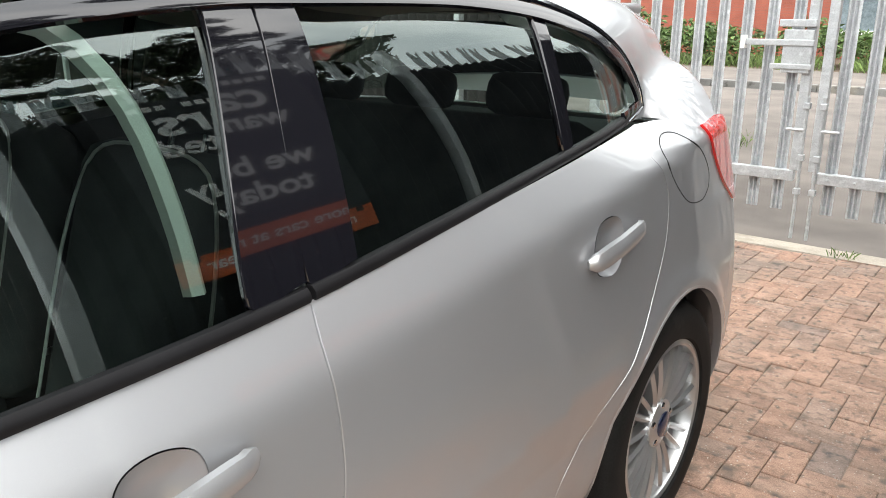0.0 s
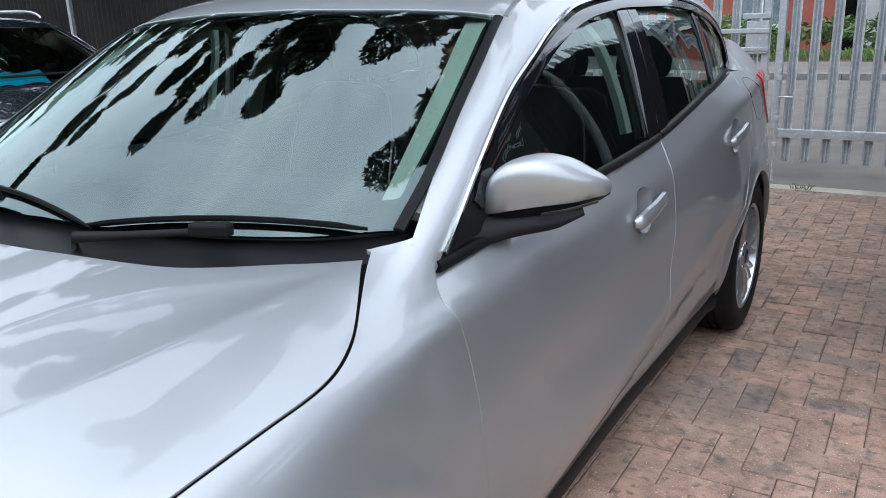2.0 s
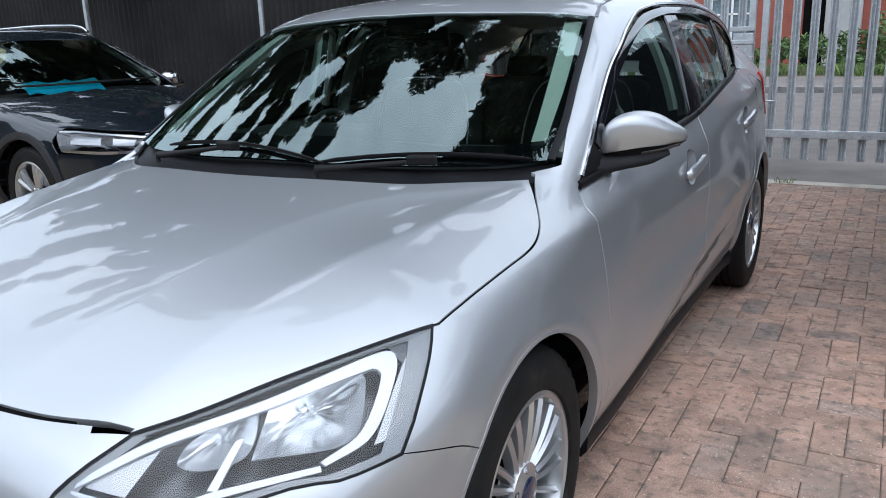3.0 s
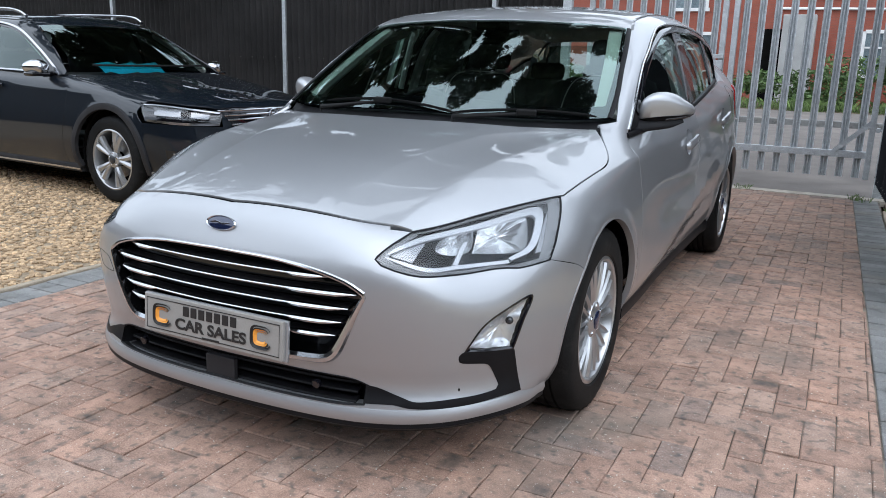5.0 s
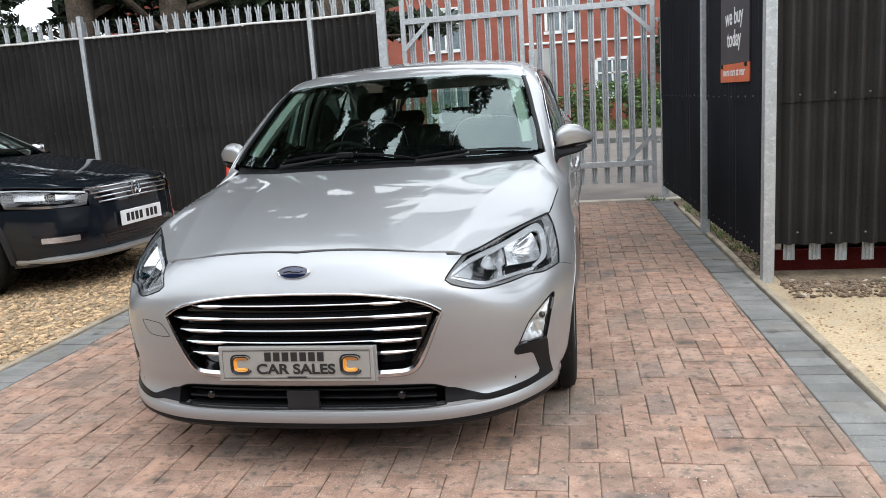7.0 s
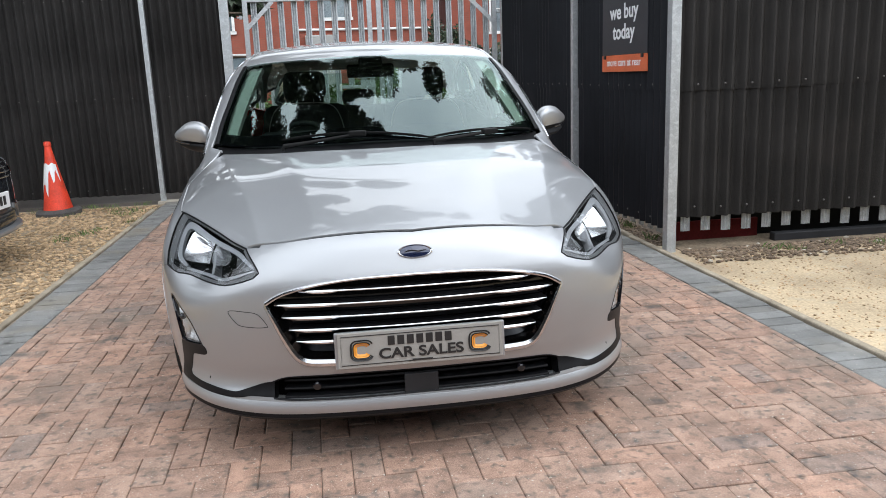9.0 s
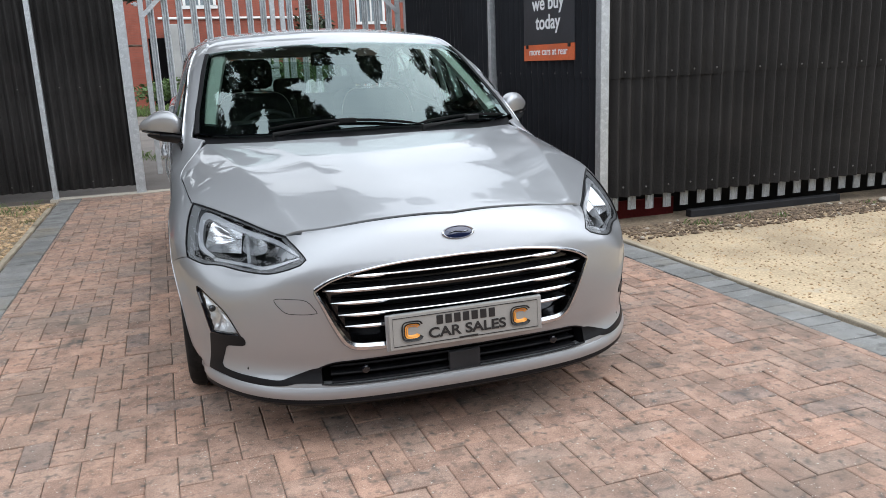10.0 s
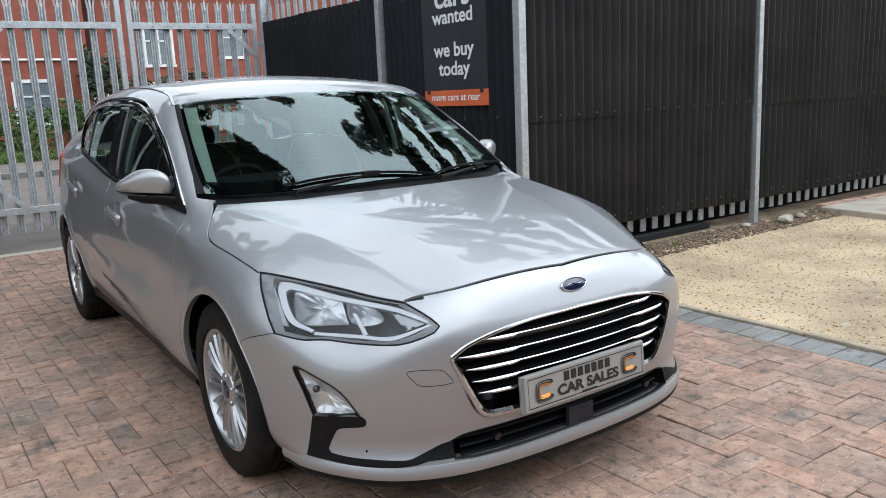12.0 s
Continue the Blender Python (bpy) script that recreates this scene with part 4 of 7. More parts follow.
def tree(x, y, height, spread, lean, seed, label, n=5200, low=2.6, leaf=.12):
    r = random.Random(seed)
    t = thing("tree", label, "tree", pose(x, y, 0), group="trees by the fence")
    trunk = [(0, 0, -.1), (.05, .02, height * .2), (lean[0] * .2, lean[1] * .2, height * .45), (lean[0] * .5, lean[1] * .5, height * .75), (lean[0] * .7, lean[1] * .7, height * .98)]
    pts = smooth_line(trunk, .5)
    bm = tube(bmesh.new(), pts, list(np.linspace(.24, .03, len(pts))), 10)
    blobs = []
    for i in range(26):
        u = .17 + .80 * i / 25
        base = Vector(pts[int(u * (len(pts) - 1))])
        a = i * 2.4 + r.uniform(-.4, .4)
        reach = spread * (1.12 - .75 * u) * r.uniform(.7, 1.15)
        tip = base + Vector((math.cos(a) * reach + lean[0] * .25, math.sin(a) * reach + lean[1] * .25, reach * r.uniform(-.05, .30)))
        mid = base.lerp(tip, .5) + Vector((0, 0, .25))
        if tip.z > 3.0 or y + tip.y > 6.2:
            tube(bm, [base, mid, tip], [.07 * (1.2 - u), .045 * (1.2 - u), .012], 6)
        for k in range(5):
            w = .35 + .16 * k
            c = base.lerp(tip, min(w, 1.02)) + Vector((r.uniform(-.3, .3), r.uniform(-.3, .3), r.uniform(-.1, .25)))
            if c.z > low:
                blobs.append((c.x, c.y, c.z, r.uniform(.25, .65), r.uniform(.25, .65), r.uniform(.08, .20)))
    part("trunk", bm, BARK, t, "grey-brown bark", smooth=60)
    leaf_mass("crown", blobs, int(n * 2.4), leaf, LEAF, seed, t, "dark feathery foliage with gaps", droop=.25)
    return t


tree(-2.3, 7.0, 11, 3.2, (2.8, -4.9), 3, "tall dark conifer leaning far over the fence", 26000, 4.5, .085)
tree(-6.0, 7.2, 11, 3.8, (.4, -.6), 5, "dark conifer with several low limbs behind the fence", 14000, 2.2, .13)
tree(-4.7, 7.4, 11, 3.0, (1.3, -2.0), 6, "slender dark conifer leaning over the fence", 20000, 4.0, .09)
tree(-3.6, 9.0, 10, 3.2, (0, -.2), 7, "dense dark conifer behind the fence", 11500, 2.0, .13)
tree(-8.0, 6.9, 13, 5.2, (.5, -2.1), 8, "broad dark conifer overhanging the gravel", 17000, 4.0, .13)
tree(-7.4, 9.0, 10, 4.2, (.2, -.3), 13, "dark conifer set back behind the fence", 14000, 1.9, .13)
tree(-10.2, 8.6, 10, 4.0, (.2, -.2), 14, "dark bushy conifer near the estate car", 9000, 1.9)
tree(-12.5, 8.4, 11, 4.0, (.3, 0), 9, "dark conifer at the far end of the fence", 7000, 2.2)
tree(6.8, 6.2, 10, 3.6, (-.6, -.4), 11, "dark conifer behind the east fence", 9000, 3.0)
tree(11.5, 4.8, 11, 4.0, (-.4, 0), 12, "tall dark conifer beyond the yard", 8000, 3.0)


def bush(x, y, z, w, d, h, n, seed, label, material=BUSH, size=.09):
    r = random.Random(seed)
    t = thing("bush", label, "bush", pose(x, y, z))
    blobs = [(r.uniform(-w, w) / 2, r.uniform(-d, d) / 2, r.uniform(.15, .8) * h, w * .16, d * .3, h * .25) for _ in range(16)]
    leaf_mass("foliage", blobs, n, size, material, seed, t)
    part("stem", tube(bmesh.new(), [(0, 0, -.05), (.05, 0, h * .6)], .03, 6), BARK, t)


bush(2.2, 20.6, .1, 3.6, 1.4, 1.5, 3600, 21, "overgrown pale green weeds in the front garden")
bush(-1.4, 20.4, .1, 3.8, 1.4, 1.0, 3600, 22, "low green shrubs before the house")
bush(-5.4, 20.4, .1, 4.2, 1.4, 1.1, 3600, 23, "long green hedge before the house")
bush(-9.8, 20.8, .1, 4.6, 1.6, 1.5, 3000, 24, "tall green hedge before the house")
bush(5.6, 20.8, .1, 3.4, 1.6, 2.2, 3200, 25, "tall dark shrub beside the house", LEAF, .12)
bush(3.4, 23.2, .1, 1.6, 1.2, 3.0, 2600, 26, "dark creeper beside the house wall", LEAF, .12)


def grass_tufts(name, spots, blades, high, seed, label, material=GRASS):
    r = np.random.RandomState(seed)
    v, f = [], []
    for x, y, z, rad in spots:
        for _ in range(blades):
            a, q = r.uniform(0, math.tau), rad * math.sqrt(r.uniform(0, 1))
            px, py, h = x + q * math.cos(a), y + q * math.sin(a), high * r.uniform(.4, 1.1)
            b, w = r.uniform(0, math.tau), .003 + .05 * high * .15
            dx, dy, k = math.cos(b), math.sin(b), len(v)
            lx, ly = r.normal(0, .35, 2) * h
            v += [(px - dy * w, py + dx * w, z), (px + dy * w, py - dx * w, z), (px + lx * .5, py + ly * .5, z + h * .65), (px + lx, py + ly, z + h * .85)]
            f += [(k, k + 1, k + 2), (k + 2, k + 3, k)]
    return tagged(raw(name, v, f, material), label, "grass", kind="stuff")


r_ = random.Random(5)
spots = [(right_edge(y) + .30 + r_.uniform(-.03, .10), y, -.015, .05) for y in np.arange(2.2, 5.6, .16) if r_.random() < .75] + [(1.72, 5.50, 0, .10), (1.66, 5.56, 0, .06), (.67, 5.62, 0, .07)]
grass_tufts("weeds_by_paving", spots, 26, .07, 31, "small green weeds along the edge of the paving")
spots = [(r_.uniform(-4.6, -2.1), r_.uniform(5.05, 5.6), -.02, .12) for _ in range(26)] + [(r_.uniform(-2.6, -2.15), r_.uniform(3.6, 5.2), -.02, .08) for _ in range(9)]
grass_tufts("weeds_in_gravel", spots, 24, .05, 32, "short green weeds growing through the gravel")
spots = [(r_.uniform(2.5, 9), south_line(4) - r_.uniform(.02, .22), -.012, .07) for _ in range(16)]
grass_tufts("weeds_by_fence", spots, 20, .06, 33, "sparse weeds at the foot of the fence")
grass_tufts("verge_grass", [(r_.uniform(-9, 6), r_.uniform(19.1, 20.4), .09, .5) for _ in range(60)], 70, .34, 34, "long pale grass before the house")
grass_tufts("kerb_grass", [(-1.75 + r_.uniform(-.5, .5), 9.2 + r_.uniform(-.6, .6), -.02, .3) for _ in range(8)], 40, .12, 35, "patch of dry grass beside the road")


# ---- loose stones ----
def stones(name, n, area, z, size, seed, material, label, dense=None):
    r = np.random.RandomState(seed)
    base = bmesh.new()
    bmesh.ops.create_icosphere(base, subdivisions=1, radius=1)
    bv = np.array([v.co[:] for v in base.verts])
    bf = np.array([[v.index for v in f.verts] for f in base.faces])
    base.free()
    x = r.uniform(area[0], area[1], n)
    y = area[2] + (area[3] - area[2]) * r.uniform(0, 1, n) ** (dense or 1)
    s = size * r.uniform(.45, 1.25, (n, 1)) * np.stack([np.ones(n), r.uniform(.6, 1, n), r.uniform(.35, .6, n)], 1)
    a = r.uniform(0, math.tau, n)
    jit = bv[None] * (1 + r.uniform(-.18, .18, (n, len(bv), 1)))
    p = jit * s[:, None]
    c, sn_ = np.cos(a)[:, None], np.sin(a)[:, None]
    v = np.stack([p[..., 0] * c - p[..., 1] * sn_ + x[:, None], p[..., 0] * sn_ + p[..., 1] * c + y[:, None], p[..., 2] + z + s[:, 2:3] * .4], -1).reshape(-1, 3)
    f = (bf[None] + (np.arange(n) * len(bv))[:, None, None]).reshape(-1, 3)
    me = bpy.data.meshes.new(name)
    me.from_pydata(v.tolist(), [], f.tolist())
    return tagged(part_of(name, me, material), label, "gravel", kind="stuff")


stones("gravel", 26000, (-6.4, -2.1, -.6, 5.5), -.025, .021, 41, PEBBLE, "loose pale brown gravel", 1.25)
stones("yard_grit", 12000, (2.06, 8.5, -2.4, 1.75), -.012, .008, 42, PEBBLE, "fine grit on the sandy yard")
stones("fence_rubble", 170, (2.15, 9.0, 1.38, 1.80), -.012, .020, 43, CONCRETE, "small rubble along the foot of the fence")
stones("fence_litter", 6500, (2.10, 9.0, 1.74, 1.36), -.008, .016, 44, LITTER, "brown soil crumbs and leaf litter along the foot of the fence", 1.6)
stones("verge_litter", 2600, (2.02, 2.20, 2.0, 5.5), -.020, .014, 45, LITTER, "soil crumbs and leaf litter beside the paving")
path_slab = thing("concrete_slab", "cracked concrete slab by the fence", "slab", pose(7.3, .95, 0, 0, 0, -4))
part("slab", boxed(-1.6, 2.2, -.55, .55, -.03, .045, bevel=.012), CONCRETE, path_slab)
part("slab_brick", boxed(-1.5, 1.8, .56, .66, -.03, .05, bevel=.008), BRICK_JOIN, path_slab)
for i, (x, y, s) in enumerate(((4.98, 1.50, .07), (5.15, 1.58, .055), (5.3, 1.55, .045), (4.55, 1.62, .04))):
    bm = bmesh.new()
    bmesh.ops.create_icosphere(bm, subdivisions=2, radius=s)
    for v in bm.verts:
        v.co *= 1 + .3 * noise.noise(v.co * 14 + Vector((i, 0, 0)))
        v.co.z *= .6
    tagged(part("broken_stone", bm, CONCRETE, None, smooth=25), "lump of broken concrete by the fence", "stone", "broken stones").location = (x, y, s * .35)

# ---- the silver hatchback ----
def on_way(shell, pts, d, gap=.02, closed=False):
    return drape(shell, smooth_line(pts, gap, closed), d)


def arc(y0, z0, r, a0, a1, n=26):
    return [(y0 + r * math.cos(radians(a)), z0 + r * math.sin(radians(a))) for a in np.linspace(a0, a1, n)]


def sweep(name, path, prof, out, material, parent, label="", smooth=35, closed=False, taper=None):
    """A section (outwards, upwards) carried along a path; out: the outward way at each point."""
    path, out = np.asarray(path), np.asarray(out, float)
    t = np.gradient(path, axis=0) if not closed else np.roll(path, -1, 0) - np.roll(path, 1, 0)
    t /= np.linalg.norm(t, axis=1, keepdims=True)
    out = out - (out * t).sum(1, keepdims=True) * t
    out /= np.linalg.norm(out, axis=1, keepdims=True)
    up = np.cross(out, t)
    n, k = len(path), len(prof)
    s = np.ones(n) if taper is None else np.asarray(taper)
    verts = [path[i] + s[i] * (a * out[i] + b * up[i]) for i in range(n) for a, b in prof]
    faces = [(i * k + j, i * k + (j + 1) % k, ((i + 1) % n) * k + (j + 1) % k, ((i + 1) % n) * k + j) for i in range(n if closed else n - 1) for j in range(k)]
    if not closed:
        faces += [tuple(range(k))[::-1], tuple(range((n - 1) * k, n * k))]
    ob = raw(name, verts, faces, material, parent, label, smooth)
    bm = bmesh.new()
    bm.from_mesh(ob.data)
    bmesh.ops.recalc_face_normals(bm, faces=bm.faces)
    bm.to_mesh(ob.data)
    bm.free()
    return ob


def flat(p, s):
    """The points on the left (s = 1) or mirrored to the right (s = -1)."""
    return np.asarray(p) * (s, 1, 1)


CORNER = np.array((-1.0, 1.0, 0)) / math.sqrt(2)
SLOPE = np.array((-1.0, 0, -1.0)) / math.sqrt(2)
car = thing("hatchback_car", "silver five-door hatchback parked on red block paving", "car")
L, U = hatch_lower, hatch_upper

FENDER_GAP = [(.440, .902), (.412, .866), (.414, .842), (.430, .78), (.440, .69), (.447, .57), (.458, .42), (.475, .30), (.480, .240)]
DOOR_GAP = [(1.595, .969), (1.588, .90), (1.592, .82), (1.590, .74), (1.578, .65), (1.560, .55), (1.545, .45), (1.535, .35), (1.530, .250)]
REAR_GAP = [(2.597, 1.082), (2.578, 1.03), (2.606, .975), (2.628, .92), (2.60, .82), (2.51, .71), (2.40, .60), (2.29, .50), (2.21, .42), (2.18, .36), (2.17, .252)]
BELT = [(.440, .902), (.75, .921), (1.085, .940), (1.595, .969), (1.90, 1.003), (2.27, 1.045), (2.597, 1.082)]
BONNET_FRONT = [(0, -.817), (.263, -.795), (.40, -.765), (.535, -.700)]
LAMP_TOP = [(.535, -.700), (.587, -.616), (.673, -.469), (.754, -.333), (.811, -.239)]
BONNET_SIDE = [(.811, -.239), (.820, -.163), (.829, -.02), (.836, .086), (.832, .150), (.812, .215), (.772, .285), (.715, .372)]
BONNET_REAR = [(.715, .372), (.633, .295), (.461, .172), (.176, .122), (0, .112)]
DLO = [(.442, .905), (.47, .928), (.638, 1.052), (.83, 1.172), (1.0, 1.247), (1.12, 1.290), (1.31, 1.338), (1.6, 1.364), (2.05, 1.366), (2.30, 1.345), (2.50, 1.295), (2.63, 1.236), (2.70, 1.178), (2.725, 1.140), (2.728, 1.106), (2.728, 1.106), (2.60, 1.085)]


def y_between(pts, lo, hi):
    return [p for p in smooth_line(pts, .02) if lo <= p[0] <= hi]


belt_z = curve(*BELT, (2.73, 1.100))


def rev(a):
    return list(a)[::-1]


# bonnet, wings, doors
HANDLES = ((1.245, .806, .030), (2.245, .862, .036))


def cup_ring(y0, z0):
    pts = [(.055, -.018), (.095, -.028), (.122, -.01), (.132, .025), (.125, .055), (.095, .066), (.062, .056), (.046, .015)]
    return on_side(L, [(y0 + .089 + (a - .089) * 1.4, z0 + .014 + (b - .019) * 1.22) for a, b in pts], .008, True)


half = np.concatenate([on_top(L, [(a, b + .007) for a, b in BONNET_FRONT]), on_top(L, LAMP_TOP), on_top(L, BONNET_SIDE), on_top(L, BONNET_REAR)])
panel("bonnet", L, np.concatenate([half, half[::-1] * (-1, 1, 1)]), TOP, SILVER, car, gap=.0032, flange=.02, grid=.0115)
hood_line = on_top(L, BONNET_SIDE)
front_seal = on_top(L, [(a, b + .004) for a, b in BONNET_FRONT[:-1]] + [(.455, -.738)])
front_seal = np.concatenate([front_seal[::-1] * (-1, 1, 1), front_seal[1:]])
side_seal = np.concatenate([on_top(L, LAMP_TOP)[1:], hood_line[1:]])
# near-black strips below the shut lines, coloured to keep the gaps dark
for s, line in ((1, front_seal), (1, side_seal), (-1, side_seal)):
    out_ = normals(L, line)
    sweep("bonnet_seal", flat(line - out_ * .008, s), [(-.006, -.007), (0, -.007), (0, .007), (-.006, .007)], flat(out_, s), DARK, car)
lamp_back = on_side(L, [(-.239, .787), (-.274, .759), (-.361, .686), (-.430, .620)])
wing_arch = on_side(L, arc(0, .315, .357, -14, 137))
# the wing sweeps up to the foot of the windscreen pillar
WING = lambda p: smin(hatch_lower(p), np.maximum(hatch_upper(p), (.87 - p[:, 2]) * .6), .035)
wing = np.concatenate([hood_line, on_way(WING, [(.715, .372, .945), (.734, .386, .955), (.769, .427, .961), (.793, .487, .968), (.793, .487, .968), (.807, .453, .935), (.813, .438, .904)], SLOPE, .012), on_side(L, FENDER_GAP),
                       on_side(L, [(.48, .240), (.36, .228)]), wing_arch, on_side(L, [(-.263, .560), (-.309, .585), (-.430, .620)]), lamp_back[::-1]])
panel("front_wing", WING, wing, SLOPE, SILVER, car, mirror=True, grid=.025)
door_f = np.concatenate([on_side(L, y_between(BELT, .44, 1.595)), on_side(L, DOOR_GAP), on_side(L, [(1.53, .250), (.48, .240)]), on_side(L, rev(FENDER_GAP))])
doors_f = panel("front_door", L, door_f, SIDE, SILVER, car, mirror=True, grid=.025, holes=[cup_ring(*HANDLES[0][:2])])
rear_arch = arc(2.70, .325, .360, 172, -20, 36)
door_r = np.concatenate([on_side(L, y_between(BELT, 1.595, 2.6)), on_side(L, REAR_GAP), on_side(L, [(2.17, .252), (1.53, .250)]), on_side(L, rev(DOOR_GAP))])
doors_r = panel("rear_door", L, door_r, SIDE, SILVER, car, mirror=True, grid=.025, holes=[cup_ring(*HANDLES[1][:2])])
# the shoulder behind the rear door runs into the rear pillar
HAUNCH = lambda p: smin(hatch_lower(p), hatch_upper(p) + .3 * step(2.78, 2.62, p[:, 1]), .03)
PILLAR = lambda p: smin(hatch_upper(p), hatch_lower(p) + .3 * step(2.78, 2.62, p[:, 1]), .03)
LB = [(2.597, 1.082), (2.75, 1.078), (2.90, 1.050)]
TAIL_EDGE = [(2.90, 1.050), (2.955, .965), (3.02, .90), (3.10, .85), (3.16, .815)]
quarter = np.concatenate([on_side(HAUNCH, LB), on_side(L, TAIL_EDGE), on_side(L, [(3.16, .815), (3.14, .70), (3.10, .60), (3.02, .48)]),
                          on_side(L, arc(2.70, .325, .360, 25, 172, 30)), on_side(L, [(2.345, .30), (2.17, .252)]), on_side(L, rev(REAR_GAP))])
quarters = panel("quarter_panel", HAUNCH, quarter, SIDE, SILVER, car, mirror=True, grid=.025, gap=.0006)
rear_bump = np.concatenate([on_side(L, [(3.16, .815), (3.14, .70), (3.10, .60), (3.02, .48)]), on_side(L, arc(2.70, .325, .360, 25, -18, 8)),
                            on_side(L, [(3.05, .21), (3.35, .25)]), on_side(L, [(3.35, .25), (3.36, .5), (3.27, .78), (3.16, .815)])])
panel("rear_bumper_side", L, rear_bump, SIDE, SILVER, car, mirror=True)
tail = np.concatenate([on_side(L, TAIL_EDGE), on_side(L, [(3.16, .815), (3.27, .805), (3.28, .92), (3.20, 1.03)]), on_side(L, [(3.20, 1.03), (3.05, 1.06), (2.90, 1.050)])])
panel("tail_light", L, tail, SIDE, RED_LENS, car, mirror=True, label="ribbed red tail light", lift=.006, flange=.03)
tg = smooth_line([(-.80, .22), (.80, .22), (.80, .22), (.83, .6), (.78, .80), (.72, 1.0), (.72, 1.0), (-.72, 1.0), (-.72, 1.0), (-.78, .80), (-.83, .6)], .04, True)
bk = drape(L, np.c_[tg[:, 0], np.full(len(tg), 3.0), tg[:, 1]], REAR)
panel("tailgate", L, bk, REAR, SILVER, car, grid=.05)
# the body's side frame: windscreen pillar, roof rail and rear pillar
SCREEN_EDGE = [(.768, .425, .945), (.742, .56, 1.05), (.714, .70, 1.142), (.686, .85, 1.235), (.655, 1.010, 1.330)]
DITCH = [(.655, 1.010), (.630, 1.15), (.612, 1.5), (.600, 2.0), (.570, 2.5), (.520, 2.9), (.47, 3.18)]
edge3 = smooth_line(SCREEN_EDGE, .02)
ditch = on_top(U, DITCH)
frame_line = np.concatenate([edge3, ditch, on_way(PILLAR, [(.47, 3.18, 1.30), (.58, 3.16, 1.20), (.68, 3.10, 1.10), (.72, 3.04, 1.055)], SIDE),
                             on_side(PILLAR, [(3.04, 1.055), (2.90, 1.050), (2.75, 1.078), (2.602, 1.083)]), on_side(U, rev(DLO)), on_way(U, [(.812, .442, .905), (.79, .433, .925), (.768, .425, .945)], SIDE)])
panel("roof_rail", PILLAR, frame_line, SLOPE, SILVER, car, mirror=True, gap=.0003, grid=.025)
SCREEN_TOP = [(.655, 1.010), (.60, .985), (.30, .905), (0, .876)]
roof_half = np.concatenate([on_top(U, rev(SCREEN_TOP)), ditch, on_top(U, [(.47, 3.18), (.3, 3.23), (0, 3.25)])])
panel("roof", U, np.concatenate([roof_half, roof_half[::-1] * (-1, 1, 1)]), TOP, SILVER, car, grid=.05)
for s in (1, -1):
    sweep("roof_ditch_moulding", flat(ditch[::2], s), [(-.004, -.006), (.003, -.006), (.003, .006), (-.004, .006)], np.tile((0, 0, 1), (len(ditch[::2]), 1)), SILVER, car)

# glass
SCREEN_FOOT = [(.750, .430), (.60, .335), (.40, .255), (.20, .212), (0, .200)]
sc = np.concatenate([on_top(U, rev(SCREEN_FOOT)), on_way(U, [(.750, .430, .955), (.738, .56, 1.05), (.710, .70, 1.14), (.682, .85, 1.235), (.648, 1.003, 1.33)], TOP), on_top(U, SCREEN_TOP)])
screen_ring = np.concatenate([sc, sc[::-1] * (-1, 1, 1)])
panel("windscreen", U, screen_ring, TOP, SCREEN, car, gap=.003, flange=0, grid=.025, label="curved windscreen mirroring cloud and dark branches")
mid_in = smooth_line([(0, .300), (.40, .345), (.60, .415), (.708, .490), (.708, .490), (.678, .70), (.622, .975), (.622, .975), (.30, .915), (0, .890)], .03)
inner = on_top(U, [tuple(p) for p in mid_in])
panel("screen_border", U, screen_ring, TOP, GLOSS_BLACK, car, gap=.004, flange=0, grid=.025, holes=[np.concatenate([inner, inner[::-1] * (-1, 1, 1)])], lift=-.007, label="black printed border of the windscreen")


dlo_line = smooth_line(DLO, .02)
UW = lambda p: U(p) + .006 + .030 * np.clip(p[:, 2] - h_belt(p[:, 1]), 0, .5)
fg = [(.66, .936), (1.085, .952), (1.50, .978)] + [(1.50, .978), (1.535, 1.20), (1.555, 1.335)] + [(1.555, 1.335), (1.31, 1.312), (1.12, 1.265), (1.0, 1.222), (.83, 1.146), (.66, 1.04), (.60, .985), (.66, .936)]
panel("front_window", UW, on_side(UW, fg[:-1], closed=True), SIDE, WINDOW, car, gap=0, flange=0, mirror=True, grid=.06)
rg = [(1.69, .988), (1.90, 1.014), (2.285, 1.060)] + [(2.285, 1.060), (2.275, 1.318)] + [(2.275, 1.318), (2.05, 1.340), (1.70, 1.341), (1.70, 1.341), (1.692, 1.2)]
panel("rear_window", UW, on_side(UW, rg, closed=True), SIDE, WINDOW, car, gap=0, flange=0, mirror=True, grid=.06)
qg = [(2.325, 1.064), (2.60, 1.098), (2.700, 1.116), (2.700, 1.116), (2.690, 1.148), (2.62, 1.210), (2.48, 1.275), (2.315, 1.312), (2.315, 1.312)]
panel("quarter_window", UW, on_side(UW, qg, closed=True), SIDE, WINDOW, car, gap=0, flange=0, mirror=True, grid=.06)
bp = [(1.503, .985), (1.594, .991), (1.594, .991), (1.632, 1.362), (1.632, 1.362), (1.558, 1.352), (1.558, 1.352)]
panel("door_pillar_trim", U, on_side(U, bp, closed=True), SIDE, GLOSS_BLACK, car, mirror=True, grid=.05, gap=.001, lift=-.001)
bp2 = [(1.598, .991), (1.69, 1.0), (1.69, 1.0), (1.70, 1.355), (1.70, 1.355), (1.636, 1.362), (1.636, 1.362)]
panel("door_pillar_trim", U, on_side(U, bp2, closed=True), SIDE, GLOSS_BLACK, car, mirror=True, grid=.05, gap=.001, lift=-.001)
